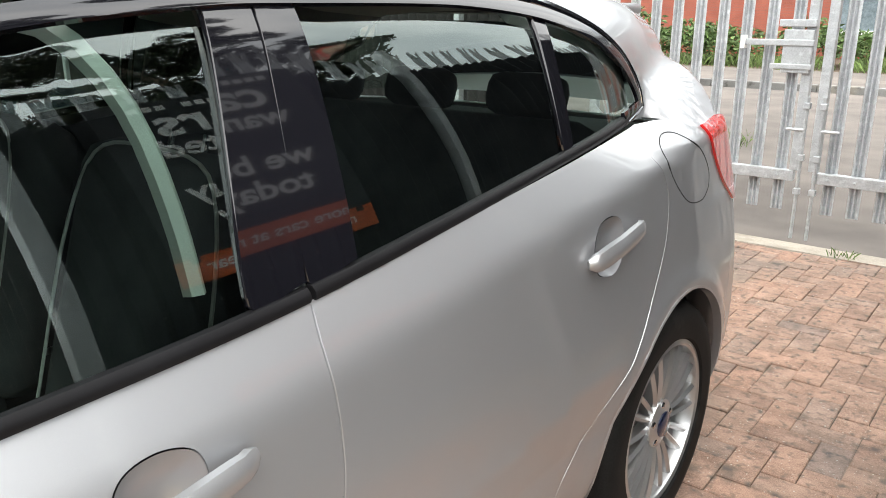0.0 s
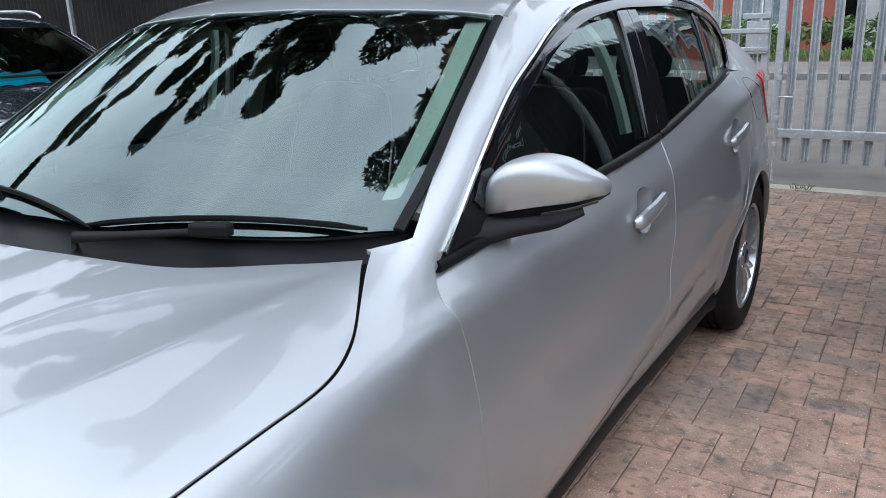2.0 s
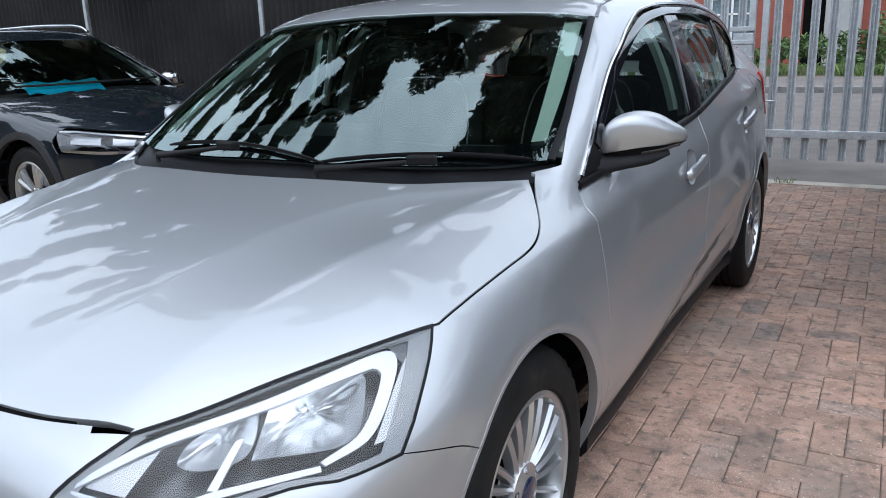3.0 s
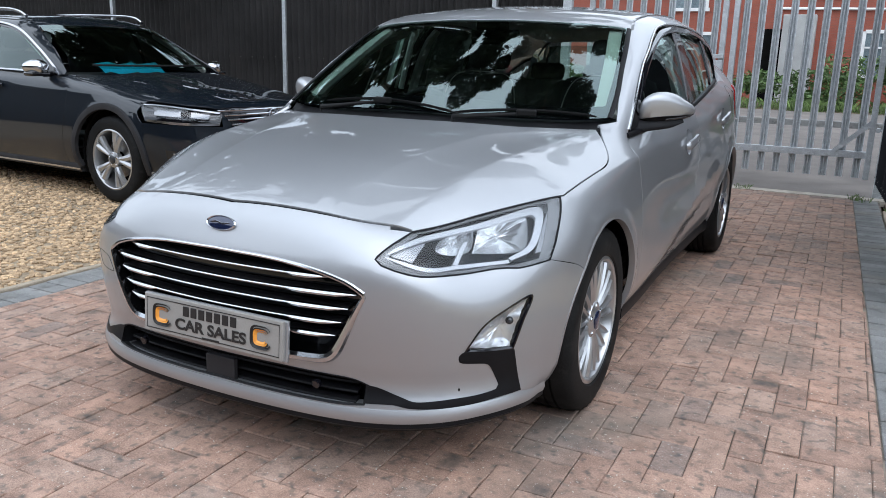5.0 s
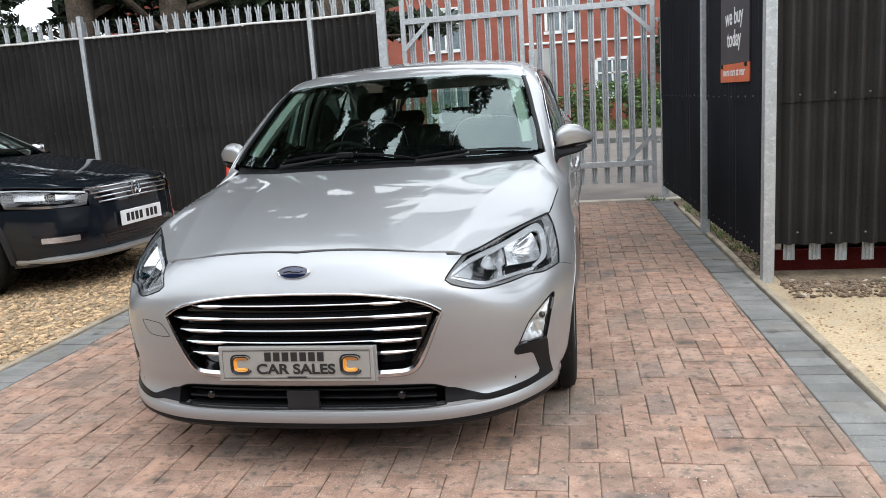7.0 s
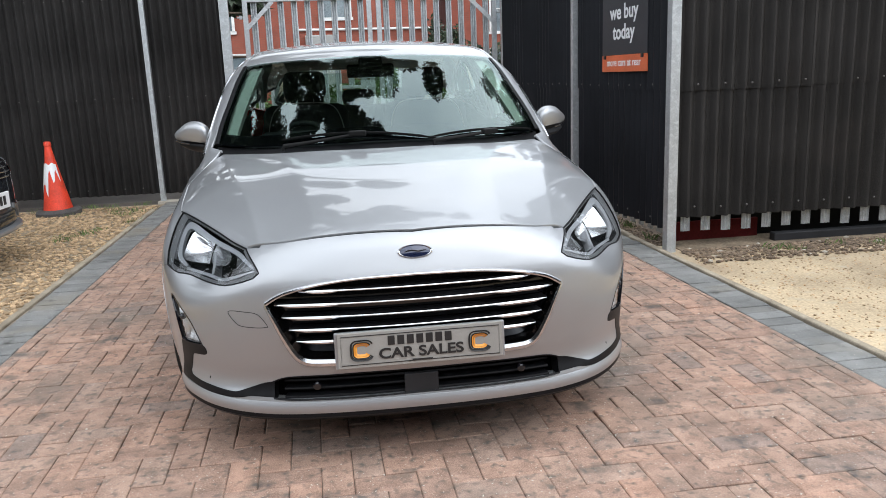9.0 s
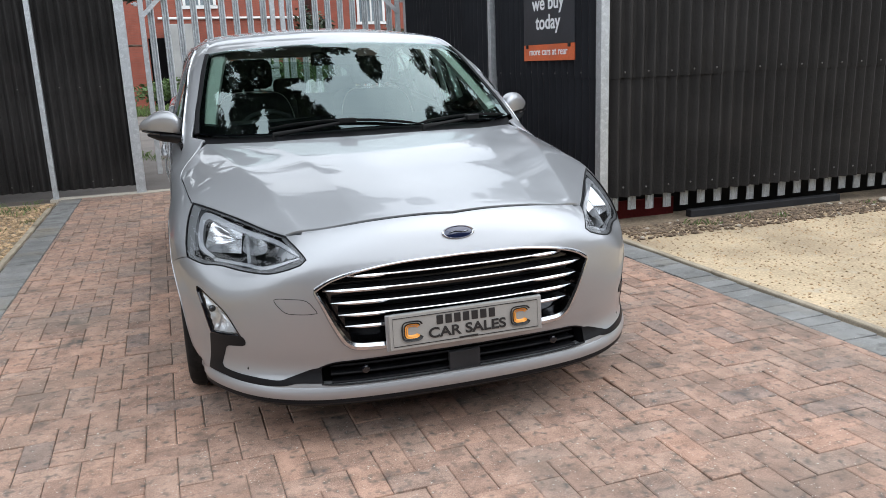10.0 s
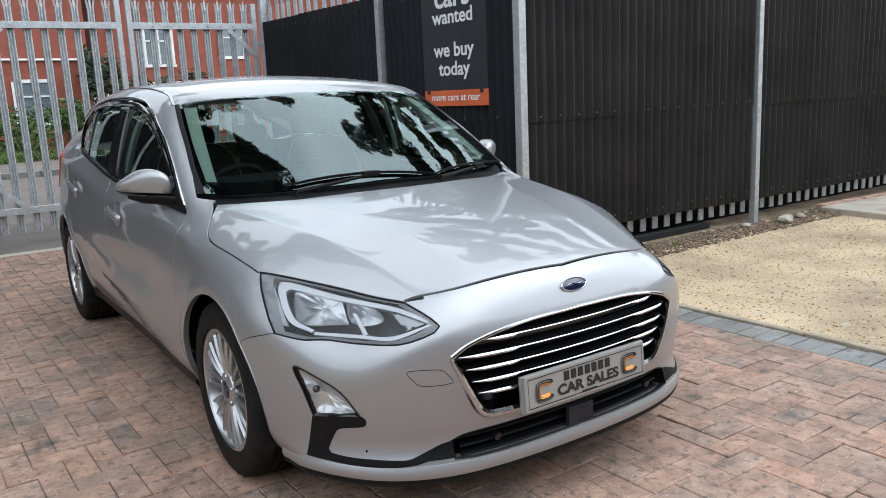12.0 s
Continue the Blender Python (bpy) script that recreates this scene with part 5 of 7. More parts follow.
dv = [(2.282, 1.066), (2.322, 1.070), (2.322, 1.070), (2.318, 1.325), (2.318, 1.325), (2.276, 1.328), (2.276, 1.328)]
panel("window_divider", U, on_side(U, dv, closed=True), SIDE, GLOSS_BLACK, car, mirror=True, grid=.05, gap=.001, lift=-.002)
frames = [[(.60, .985), (.66, 1.04), (.83, 1.146), (1.0, 1.222), (1.12, 1.265), (1.31, 1.312), (1.555, 1.337), (1.70, 1.341), (2.05, 1.340), (2.30, 1.318), (2.48, 1.275), (2.62, 1.214), (2.692, 1.152), (2.708, 1.122), (2.704, 1.110), (2.704, 1.110), (2.58, 1.094)]]
for s in (1, -1):
    q = on_side(offset_shell(U, -.001), frames[0], .025)
    nn = normals(U, q)
    sweep("window_frame", flat(q, s), [(-.004, -.013), (.004, -.013), (.006, 0), (.004, .016), (-.004, .016)], flat(nn, s), GLOSS_BLACK, car, "black window surround")
    q = on_side(U, DLO[1:], .025)
    nn = normals(U, q)
    sweep("window_moulding", flat(q, s), [(-.003, -.007), (.006, -.005), (.008, 0), (.006, .005), (-.003, .007)], flat(nn, s), CHROME, car, "slim bright moulding over the side windows")
    for lo, hi in ((.45, 1.592), (1.60, 2.722)):
        q = drape(U, [(0, y, float(belt_z(y)) + .007) for y in np.linspace(lo, hi, 28)], SIDE)
        nn = normals(U, q)
        sweep("belt_moulding", flat(q, s), [(-.008, -.010), (.003, -.010), (.007, -.004), (.007, .003), (.003, .010), (-.008, .012)], flat(nn, s), BLACK_PLASTIC, car, "black rubber strip below the side windows")
    # mirror foot triangle
    tri = [(.445, .918), (.66, .945), (.66, .945), (.60, .99), (.655, 1.045), (.655, 1.045), (.50, .945)]
    sail = panel("mirror_sail", U, on_side(U, tri, closed=True), SIDE, BLACK_PLASTIC, car, mirror=False, grid=.05, gap=.001, lift=-.001)
    if s < 0:
        sail.data.transform(Matrix.Diagonal((-1, 1, 1, 1)))
        sail.data.flip_normals()

# black strips beside the windscreen
for s in (1, -1):
    q = on_way(U, [(.748, .432, .96), (.734, .56, 1.05), (.706, .70, 1.14), (.678, .85, 1.235), (.645, .998, 1.33)], TOP, .03)
    sweep("screen_moulding", flat(q, s), [(-.004, -.010), (.003, -.010), (.005, 0), (.003, .010), (-.004, .010)], flat(normals(U, q), s), BLACK_PLASTIC, car, "black strip beside the windscreen")

# front bumper
X0 = .485
hf = on_top(L, BONNET_FRONT)
hf = hf[hf[:, 0] <= X0]
edge_up = on_front(L, [(X0, .19), (X0, .705)], .03)
centre = np.concatenate([hf, edge_up[::-1], on_front(L, [(X0, .19), (0, .187)], .03)])
centre = np.concatenate([centre, centre[::-1] * (-1, 1, 1)])
GRILLE = [(0, .634), (.195, .629), (.330, .613), (.425, .588), (.4735, .560), (.4735, .556), (.450, .510), (.424, .455), (.392, .398), (.372, .379), (.345, .371), (.20, .368), (0, .366)]
INTAKE = [(0, .316), (.20, .315), (.41, .309), (.445, .304), (.475, .293), (.475, .293), (.478, .270), (.474, .244), (.474, .244), (.40, .240), (0, .245)]


def mirrored(pts):
    return list(pts) + [(-a, b) for a, b in rev(pts)]


panel("front_bumper", L, centre, FRONT, SILVER, car, gap=0, flange=0, grid=.022,
      holes=[on_front(L, mirrored(GRILLE), .015, True), on_front(L, mirrored(INTAKE), .015, True)])
LAMP_LOW = [(.492, -.815, .655), (.510, -.815, .640), (.542, -.802, .628), (.590, -.775, .614), (.626, -.748, .610), (.697, -.655, .608), (.757, -.579, .613), (.794, -.532, .609), (.847, -.430, .620)]
lamp_in = on_way(L, [(.535, -.700, .711), (.515, -.76, .69), (.498, -.80, .668), (.492, -.815, .655)], CORNER)
lamp_low = on_way(L, LAMP_LOW, CORNER)
fog = [(.826, -.509, .530), (.775, -.605, .497), (.742, -.655, .462), (.705, -.690, .394), (.705, -.690, .394), (.750, -.63, .385), (.796, -.56, .380), (.796, -.56, .380), (.812, -.534, .46)]
fog3 = on_way(L, fog, CORNER, .015, True)
corner = np.concatenate([edge_up, hf[-1:], on_top(L, [(X0 + .005, -.735), (.535, -.700)]), lamp_in, lamp_low, on_side(L, [(-.430, .620), (-.309, .585), (-.263, .560)]),
                         on_side(L, arc(0, .315, .357, 137, 199, 14)), on_way(L, [(.80, -.40, .20), (.80, -.53, .195), (.70, -.68, .192), (.60, -.765, .19), (X0, -.83, .19)], CORNER)])
panel("front_bumper_corner", L, corner, CORNER, SILVER, car, mirror=True, gap=0, flange=.0, grid=.0231, holes=[fog3])
# black trim below the fog lamp
trim = [(.799, -.557, .377), (.799, -.557, .377), (.705, -.69, .395), (.695, -.704, .383), (.696, -.701, .365), (.709, -.685, .359), (.743, -.64, .351), (.753, -.623, .34), (.769, -.593, .277), (.766, -.602, .266), (.735, -.651, .260),
        (.686, -.709, .258), (.604, -.778, .255), (.564, -.794, .268), (.505, -.814, .290), (.472, -.826, .296), (.472, -.826, .296), (.472, -.840, .246), (.472, -.840, .246), (.547, -.809, .247), (.581, -.796, .240), (.622, -.772, .236),
        (.711, -.69, .236), (.768, -.608, .242), (.809, -.522, .244), (.809, -.522, .244)]
panel("bumper_trim", L, on_way(L, trim, CORNER, .015, True), CORNER, BLACK_PLASTIC, car, mirror=True, lift=.002, gap=0, flange=.006, grid=.02, label="black plastic blade below the fog lamp")
for s in (1, -1):
    # headlights
    ring = np.concatenate([on_top(L, LAMP_TOP), lamp_back, lamp_low[::-1], lamp_in[::-1]])
    lamp = panel("headlight", L, ring, CORNER + (0, 0, -.3), LAMP_GLASS, car, gap=.0015, flange=0, grid=.03, label="clear headlight with bright reflectors and a pale light line")
    nn = normals(L, ring)
    step2 = ring[::2]
    seal = sweep("headlight_seal", step2, [(-.006, -.002), (.0005, -.0025), (.001, 0), (.0005, .0025), (-.006, .002)], nn[::2], BLACK_PLASTIC, lamp, closed=True)
    mid = np.array((.66, -.60, .665))

    def depth(frac, e):
        r = mid + (step2 - mid) * frac
        return drape(offset_shell(L, e), r, CORNER + (0, 0, -.3))
    # the tray behind the cover: a bright rim round a dark floor
    a, b, c = step2 - nn[::2] * .004, depth(.86, .012), depth(.80, .085)
    n = len(a)
    raw("lamp_rim", [*a, *b], [(i, (i + 1) % n, n + (i + 1) % n, n + i) for i in range(n)], LAMP_GREY, lamp, "grey rim of the lamp", 40)
    raw("lamp_tray", [*b, *c, c.mean(0)], [(i, (i + 1) % n, n + (i + 1) % n, n + i) for i in range(n)] + [(n + i, n + (i + 1) % n, 2 * n) for i in range(n)], LAMP_DARK, lamp, "dark grey lamp housing", 40)
    LAMP_WAY = CORNER + (0, 0, -.3)

    def plate_in(name, e, pts, material, label="", flange=.012):
        sh = offset_shell(L, e)
        panel(name, sh, on_way(sh, pts, LAMP_WAY, .012, True), LAMP_WAY, material, lamp, gap=0, flange=flange, grid=.02, label=label)

    plate_in("lamp_blind", .016, [(.787, -.234, .788), (.787, -.234, .788), (.757, -.333, .763), (.757, -.333, .763), (.787, -.339, .743), (.797, -.339, .736), (.797, -.339, .736), (.795, -.301, .756)], LAMP_DARK, "dark corner blind")
    plate_in("lamp_side_strip", .013, [(.805, -.271, .765), (.805, -.271, .765), (.797, -.329, .743), (.814, -.460, .642), (.814, -.460, .642), (.835, -.417, .646), (.835, -.417, .646), (.824, -.332, .718)], LAMP_TRAY)
    plate_in("light_line", .010, [(.499, -.789, .663), (.499, -.789, .663), (.548, -.687, .694), (.653, -.528, .720), (.744, -.374, .751), (.773, -.338, .754), (.792, -.349, .736), (.808, -.416, .682), (.805, -.465, .650), (.770, -.532, .630), (.770, -.532, .630),
                                  (.762, -.534, .636), (.790, -.473, .658), (.792, -.429, .688), (.776, -.376, .728), (.761, -.380, .736), (.659, -.540, .708), (.560, -.687, .685), (.507, -.786, .660)], LAMP_WHITE, "pale light line round the lamp")
    plate_in("lower_light_line", .010, [(.764, -.538, .632), (.764, -.538, .632), (.666, -.658, .629), (.607, -.734, .629), (.503, -.790, .659), (.503, -.790, .659), (.509, -.791, .654), (.607, -.744, .620), (.669, -.664, .620), (.768, -.540, .624), (.768, -.540, .624)], LAMP_WHITE)
    plate_in("lamp_end_panel", .020, [(.565, -.671, .681), (.565, -.671, .681), (.504, -.775, .659), (.504, -.775, .659), (.566, -.747, .640), (.566, -.747, .640)], LAMP_TRAY)
    plate_in("lamp_fin", .012, [(.657, -.589, .680), (.657, -.589, .680), (.649, -.600, .678), (.650, -.668, .630), (.650, -.668, .630), (.662, -.660, .627), (.662, -.660, .627)], LAMP_WHITE, flange=.03)

    def bowl(pts, sink, seed):
        """A reflector of many small flat mirrors, sunk behind its rim."""
        rim = on_way(offset_shell(L, .020), pts, LAMP_WAY, .010, True)
        r_, c_, n_ = random.Random(seed), rim.mean(0), len(rim)
        way = LAMP_WAY / np.linalg.norm(LAMP_WAY)
        v_ = [*rim]
        for u in (.12, .30, .52, .74, .90):
            for k, p_ in enumerate(rim):
                v_.append(c_ + (p_ - c_) * (1 - u) + way * (sink * math.sin(u * 1.5) + r_.uniform(-.002, .002)))
        v_.append(c_ + way * sink * .8)
        f_ = [(k * n_ + i, k * n_ + (i + 1) % n_, (k + 1) * n_ + (i + 1) % n_, (k + 1) * n_ + i) for k in range(5) for i in range(n_)] + [(5 * n_ + i, 5 * n_ + (i + 1) % n_, 6 * n_) for i in range(n_)]
        raw("reflector", v_, f_, REFLECTOR, lamp, "bright reflector bowl", 60)

    bowl([(.756, -.395, .723), (.734, -.405, .732), (.655, -.518, .714), (.655, -.518, .714), (.676, -.598, .650), (.676, -.598, .650), (.768, -.502, .646), (.785, -.461, .660)], .060, 3)
    bowl([(.650, -.545, .702), (.630, -.557, .705), (.591, -.637, .682), (.597, -.672, .661), (.633, -.649, .649), (.668, -.597, .657)], .050, 5)
    # fog lamp
    foglamp = panel("fog_lamp", L, fog3, CORNER, LAMP_GLASS, car, gap=.009, flange=0, grid=.03, lift=-.006, label="clear four-cornered fog lamp set in black")
    fn = normals(L, fog3)
    sweep("fog_bezel", fog3, [(-.016, -.002), (.001, -.003), (.0015, .002), (-.003, .006), (-.016, .006)], fn, GLOSS_BLACK, foglamp, closed=True)
    cen = fog3.mean(0)
    b2 = drape(offset_shell(L, .055), cen + (fog3 - cen) * .72, CORNER)
    n = len(fog3)
    jit = random.Random(9)
    rings = [fog3 - fn * .010]
    for u, e in ((.90, .024), (.72, .040), (.50, .052), (.28, .058)):
        rings.append(np.array([q_ + np.array((-.7, .7, 0)) * jit.uniform(-.0026, .0026) for q_ in drape(offset_shell(L, e), cen + (fog3 - cen) * u, CORNER)]))
    raw("fog_reflector", [*np.concatenate(rings), b2.mean(0)], [(k * n + i, k * n + (i + 1) % n, (k + 1) * n + (i + 1) % n, (k + 1) * n + i) for k in range(4) for i in range(n)] + [(4 * n + i, 4 * n + (i + 1) % n, 5 * n) for i in range(n)], FOG_BOWL, foglamp, "bright fog lamp reflector", 60)
    bm = bmesh.new()
    bmesh.ops.create_icosphere(bm, subdivisions=2, radius=.012, matrix=Matrix.Translation(drape(offset_shell(L, .022), [(.79, -.575, .465)], CORNER)[0]))
    part("fog_bulb", bm, LAMP_DARK, foglamp, smooth=40)
    if s < 0:
        for ob in (lamp, *lamp.children, foglamp, *foglamp.children):
            ob.data.transform(Matrix.Diagonal((-1, 1, 1, 1)))
            ob.data.flip_normals()

# grille
gr = on_front(L, mirrored(GRILLE), .02, True)
gn = normals(L, gr)
grille = sweep("grille", gr, [(-.03, -.002), (.003, -.003), (.007, .003), (.006, .010), (-.004, .018), (-.03, .018)], gn, CHROME, car, "wide black grille with chrome bars and a chrome surround", closed=True, taper=np.interp(gr[:, 2], (.37, .40, .56, .63), (1.7, 1.45, .75, .55)))
back_shell = offset_shell(L, .055)
panel("grille_back", back_shell, on_front(back_shell, mirrored(GRILLE), .02, True), FRONT, GLOSS_BLACK, grille, gap=-.012, flange=0, grid=.05)


def grille_half(z):
    g = smooth_line(GRILLE, .005)
    r = g[g[:, 1] <= .5565] if z < .5565 else g[g[:, 1] > .5565]
    return float(r[np.argmin(np.abs(r[:, 1] - z)), 0])


for i, z in enumerate((.598, .556, .515, .474, .434)):
    xe = grille_half(z) - .022
    path = on_front(offset_shell(L, .012), [(-xe, z), (-.30 * .9, z), (0, z), (.27, z), (xe, z)], .03)
    out = np.tile((0, -1.0, 0), (len(path), 1))
    t = np.interp(np.abs(path[:, 0]), (0, .255, .275, xe - .05, xe), (.62, .62, 1.5, 1.35, .2))
    sweep("grille_bar", path, [(.000, -.0035), (.010, -.004), (.012, .0), (.009, .004), (.000, .0045)], out, CHROME, grille, taper=t)
    sweep("grille_slat", path + (0, .003, .0), [(-.035, -.006), (.000, -.005), (.000, .005), (-.035, .006)], out, BLACK_PLASTIC, grille)
# lower intake
it = on_front(L, mirrored(INTAKE), .02, True)
intake = sweep("lower_intake", it, [(-.05, .0), (.0, -.001), (.002, .004), (-.05, .006)], normals(L, it), BLACK_PLASTIC, car, "black lower air intake with slats", closed=True)
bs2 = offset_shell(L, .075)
# near-black sheet standing in for the shade inside the intake
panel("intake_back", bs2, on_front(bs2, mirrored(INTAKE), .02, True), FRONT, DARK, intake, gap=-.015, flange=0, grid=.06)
for z in (.296, .270, .246):
    path = on_front(offset_shell(L, .025), [(-.44, z - .006), (0, z), (.44, z - .006)], .04)
    sweep("intake_slat", path, [(-.03, -.004), (.004, -.004), (.006, 0), (.004, .004), (-.03, .004)], np.tile((0, -1.0, 0), (len(path), 1)), BLACK_PLASTIC, intake)
part("radar_cover", boxed(-.055, .055, -.892, -.875, .232, .306, bevel=.003), TRIM_GREY, intake, "grey square sensor cover")
for s in (1, -1):
    bm = bmesh.new()
    lathe(bm, [(.013, .0), (.013, -.012), (.009, -.014), (.0001, -.014)], 16, Matrix.Translation((s * .335, -.862, .285)) @ Matrix.Rotation(radians(90), 4, "Z"))
    part("parking_sensor", bm, GLOSS_BLACK, intake)
# the silver splitter lip and the dark edge below it
side_lip = on_way(L, [(.46, -.86, .212), (.60, -.79, .214), (.70, -.71, .216), (.80, -.57, .220), (.845, -.40, .214)], CORNER, .03)
mid_lip = on_front(L, [(-.45, .212), (0, .216), (.45, .212)], .05)
lp = np.concatenate([side_lip[::-1] * (-1, 1, 1), mid_lip, side_lip])
lo = np.stack([np.gradient(lp[:, 1]), -np.gradient(lp[:, 0]), 0 * lp[:, 0]], 1)
sweep("front_splitter", lp, [(-.05, -.022), (.004, -.020), (.009, -.006), (.007, .008), (.002, .020), (-.02, .024), (-.05, .024)], lo, SILVER, car, "silver lower lip of the front bumper")
sweep("splitter_edge", lp + (0, 0, -.030), [(-.07, -.020), (-.010, -.016), (.003, -.004), (.003, .011), (-.07, .011)], lo, BLACK_PLASTIC, car)
# towing eye cover and panel badge
eye = on_front(L, [(-.600, .533), (-.545, .535), (-.505, .528), (-.478, .495), (-.475, .487), (-.475, .487), (-.505, .484), (-.56, .487), (-.578, .497)], .012, True)
sweep("towing_eye_cover", eye, [(-.002, -.0012), (.0008, -.0010), (.0008, .0010), (-.002, .0012)], normals(L, eye), LAMP_DARK, car, closed=True)
bd = drape(L, [(0, -.8, .702)], FRONT)[0]
bnorm = normals(L, bd[None])[0]
bm_m = Matrix.Translation(bd) @ Vector(bnorm).to_track_quat("X", "Z").to_matrix().to_4x4()
bm = bmesh.new()
lathe(bm, [(1, -.006), (1, .004), (.93, .007), (.88, .006), (.86, .0045)], 40)
for v in bm.verts:
    v.co.y, v.co.z = v.co.y * .056, v.co.z * .0225
badge = part("badge", bm, CHROME, car, "oval chrome badge with a dark blue field", smooth=40)
badge.matrix_basis = bm_m
bm = bmesh.new()
lathe(bm, [(.89, .0035), (.6, .0065), (.0001, .0075)], 40)
for v in bm.verts:
    v.co.y, v.co.z = v.co.y * .056, v.co.z * .0225
part("badge_field", bm, BADGE_BLUE, badge, smooth=60)
bm = bmesh.new()
tube(bm, smooth_line([(.0085, -.034, -.002), (.0085, -.012, .002), (.0085, .012, -.002), (.0085, .034, .002)], .006), [.001] + [.0022] * (len(smooth_line([(.0085, -.034, -.002), (.0085, -.012, .002), (.0085, .012, -.002), (.0085, .034, .002)], .006)) - 2) + [.001], 6)
part("badge_stroke", bm, CHROME, badge)
# show plate with plain shapes for its marks
plate = part("number_plate", boxed(-.263, .263, -.006, .006, -.057, .057, bevel=.002), PLATE, car, "silver show plate with orange and black marks")
plate.matrix_basis = pose(0, -.918, .410, -4)
fm = pose(0, -.0075, 0, 90)
part("plate_rim", tube(bmesh.new(), [(-.252, -.0065, -.046), (.252, -.0065, -.046), (.252, -.0065, .046), (-.252, -.0065, .046)], .0016, 4, closed=True), INK, plate)
part("plate_backing", boxed(-.272, .272, .004, .016, -.062, .058, bevel=.003), SILVER, plate)
lettering("letter", "CAR SALES", .046, fm @ pose(0, -.017, .001), INK, plate, .0006, bold=.0012, wide=1.22)
for i in range(7):
    part("plate_bar", boxed(-.105 + i * .0302, -.105 + i * .0302 + .022, -.0085, -.006, .010, .040, bevel=.001), INK, plate)
part("plate_small_bar", boxed(-.03, .035, -.0085, -.006, -.047, -.041), INK, plate)
for s in (1, -1):
    for r, wd, mt, e in ((.033, .0085, INK, .0072), (.0225, .0060, LOGO_ORANGE, .0080)):
        bm = bmesh.new()
        ring_c = [(r * np.sign(math.cos(a)) * abs(math.cos(a)) ** .5, r * .92 * np.sign(math.sin(a)) * abs(math.sin(a)) ** .5) for a in np.linspace(.42, math.tau - .42, 30)]
        for lay in range(2):
            k = r - lay * wd * .9
            tube(bm, [(s * .188 + a_ * k / r, -e, b_ * k / r) for a_, b_ in ring_c], wd * .62, 6, .10)
        part("plate_mark", bm, mt, plate)

# bootlid glass, sills, arches, floor
rg3 = smooth_line([(-.56, 1.27), (.56, 1.27), (.56, 1.27), (.66, 1.03), (.66, 1.03), (-.66, 1.03), (-.66, 1.03)], .05, True)
rw = drape(U, np.c_[rg3[:, 0], np.full(len(rg3), 3.0), rg3[:, 1]], REAR)
panel("rear_screen", U, rw, REAR, WINDOW, car, gap=0, flange=0, grid=.08)
part("roof_spoiler", boxed(-.46, .46, 3.10, 3.31, 1.312, 1.345, bevel=.012), SILVER, car, smooth=40)
for s in (1, -1):
    q = on_side(L, [(.43, .222), (.9, .222), (1.5, .225), (2.15, .232), (2.33, .245)], .06)
    sweep("sill_trim", flat(q, s), [(-.05, -.055), (-.004, -.050), (.012, -.03), (.014, .010), (.002, .030), (-.05, .030)], np.tile((s, 0, 0), (len(q), 1)), BLACK_PLASTIC, car, "black sill trim")
    for y0, z0 in ((0, .315), (2.70, .325)):
        pts = arc(y0, z0, .372, -6, 186, 30)
        q = np.array([(s * .60, a, b) for a, b in pts])
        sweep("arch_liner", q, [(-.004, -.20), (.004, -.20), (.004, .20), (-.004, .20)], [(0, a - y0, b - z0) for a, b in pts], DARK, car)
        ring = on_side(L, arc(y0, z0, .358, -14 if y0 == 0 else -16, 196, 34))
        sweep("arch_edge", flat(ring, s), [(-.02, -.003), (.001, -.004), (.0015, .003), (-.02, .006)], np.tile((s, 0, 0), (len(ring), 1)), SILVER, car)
# plain near-black blocks fill the shaded space under the body
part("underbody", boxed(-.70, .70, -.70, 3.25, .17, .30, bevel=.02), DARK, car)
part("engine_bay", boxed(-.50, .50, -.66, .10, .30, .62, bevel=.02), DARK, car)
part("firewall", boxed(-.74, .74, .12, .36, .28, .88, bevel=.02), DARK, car)

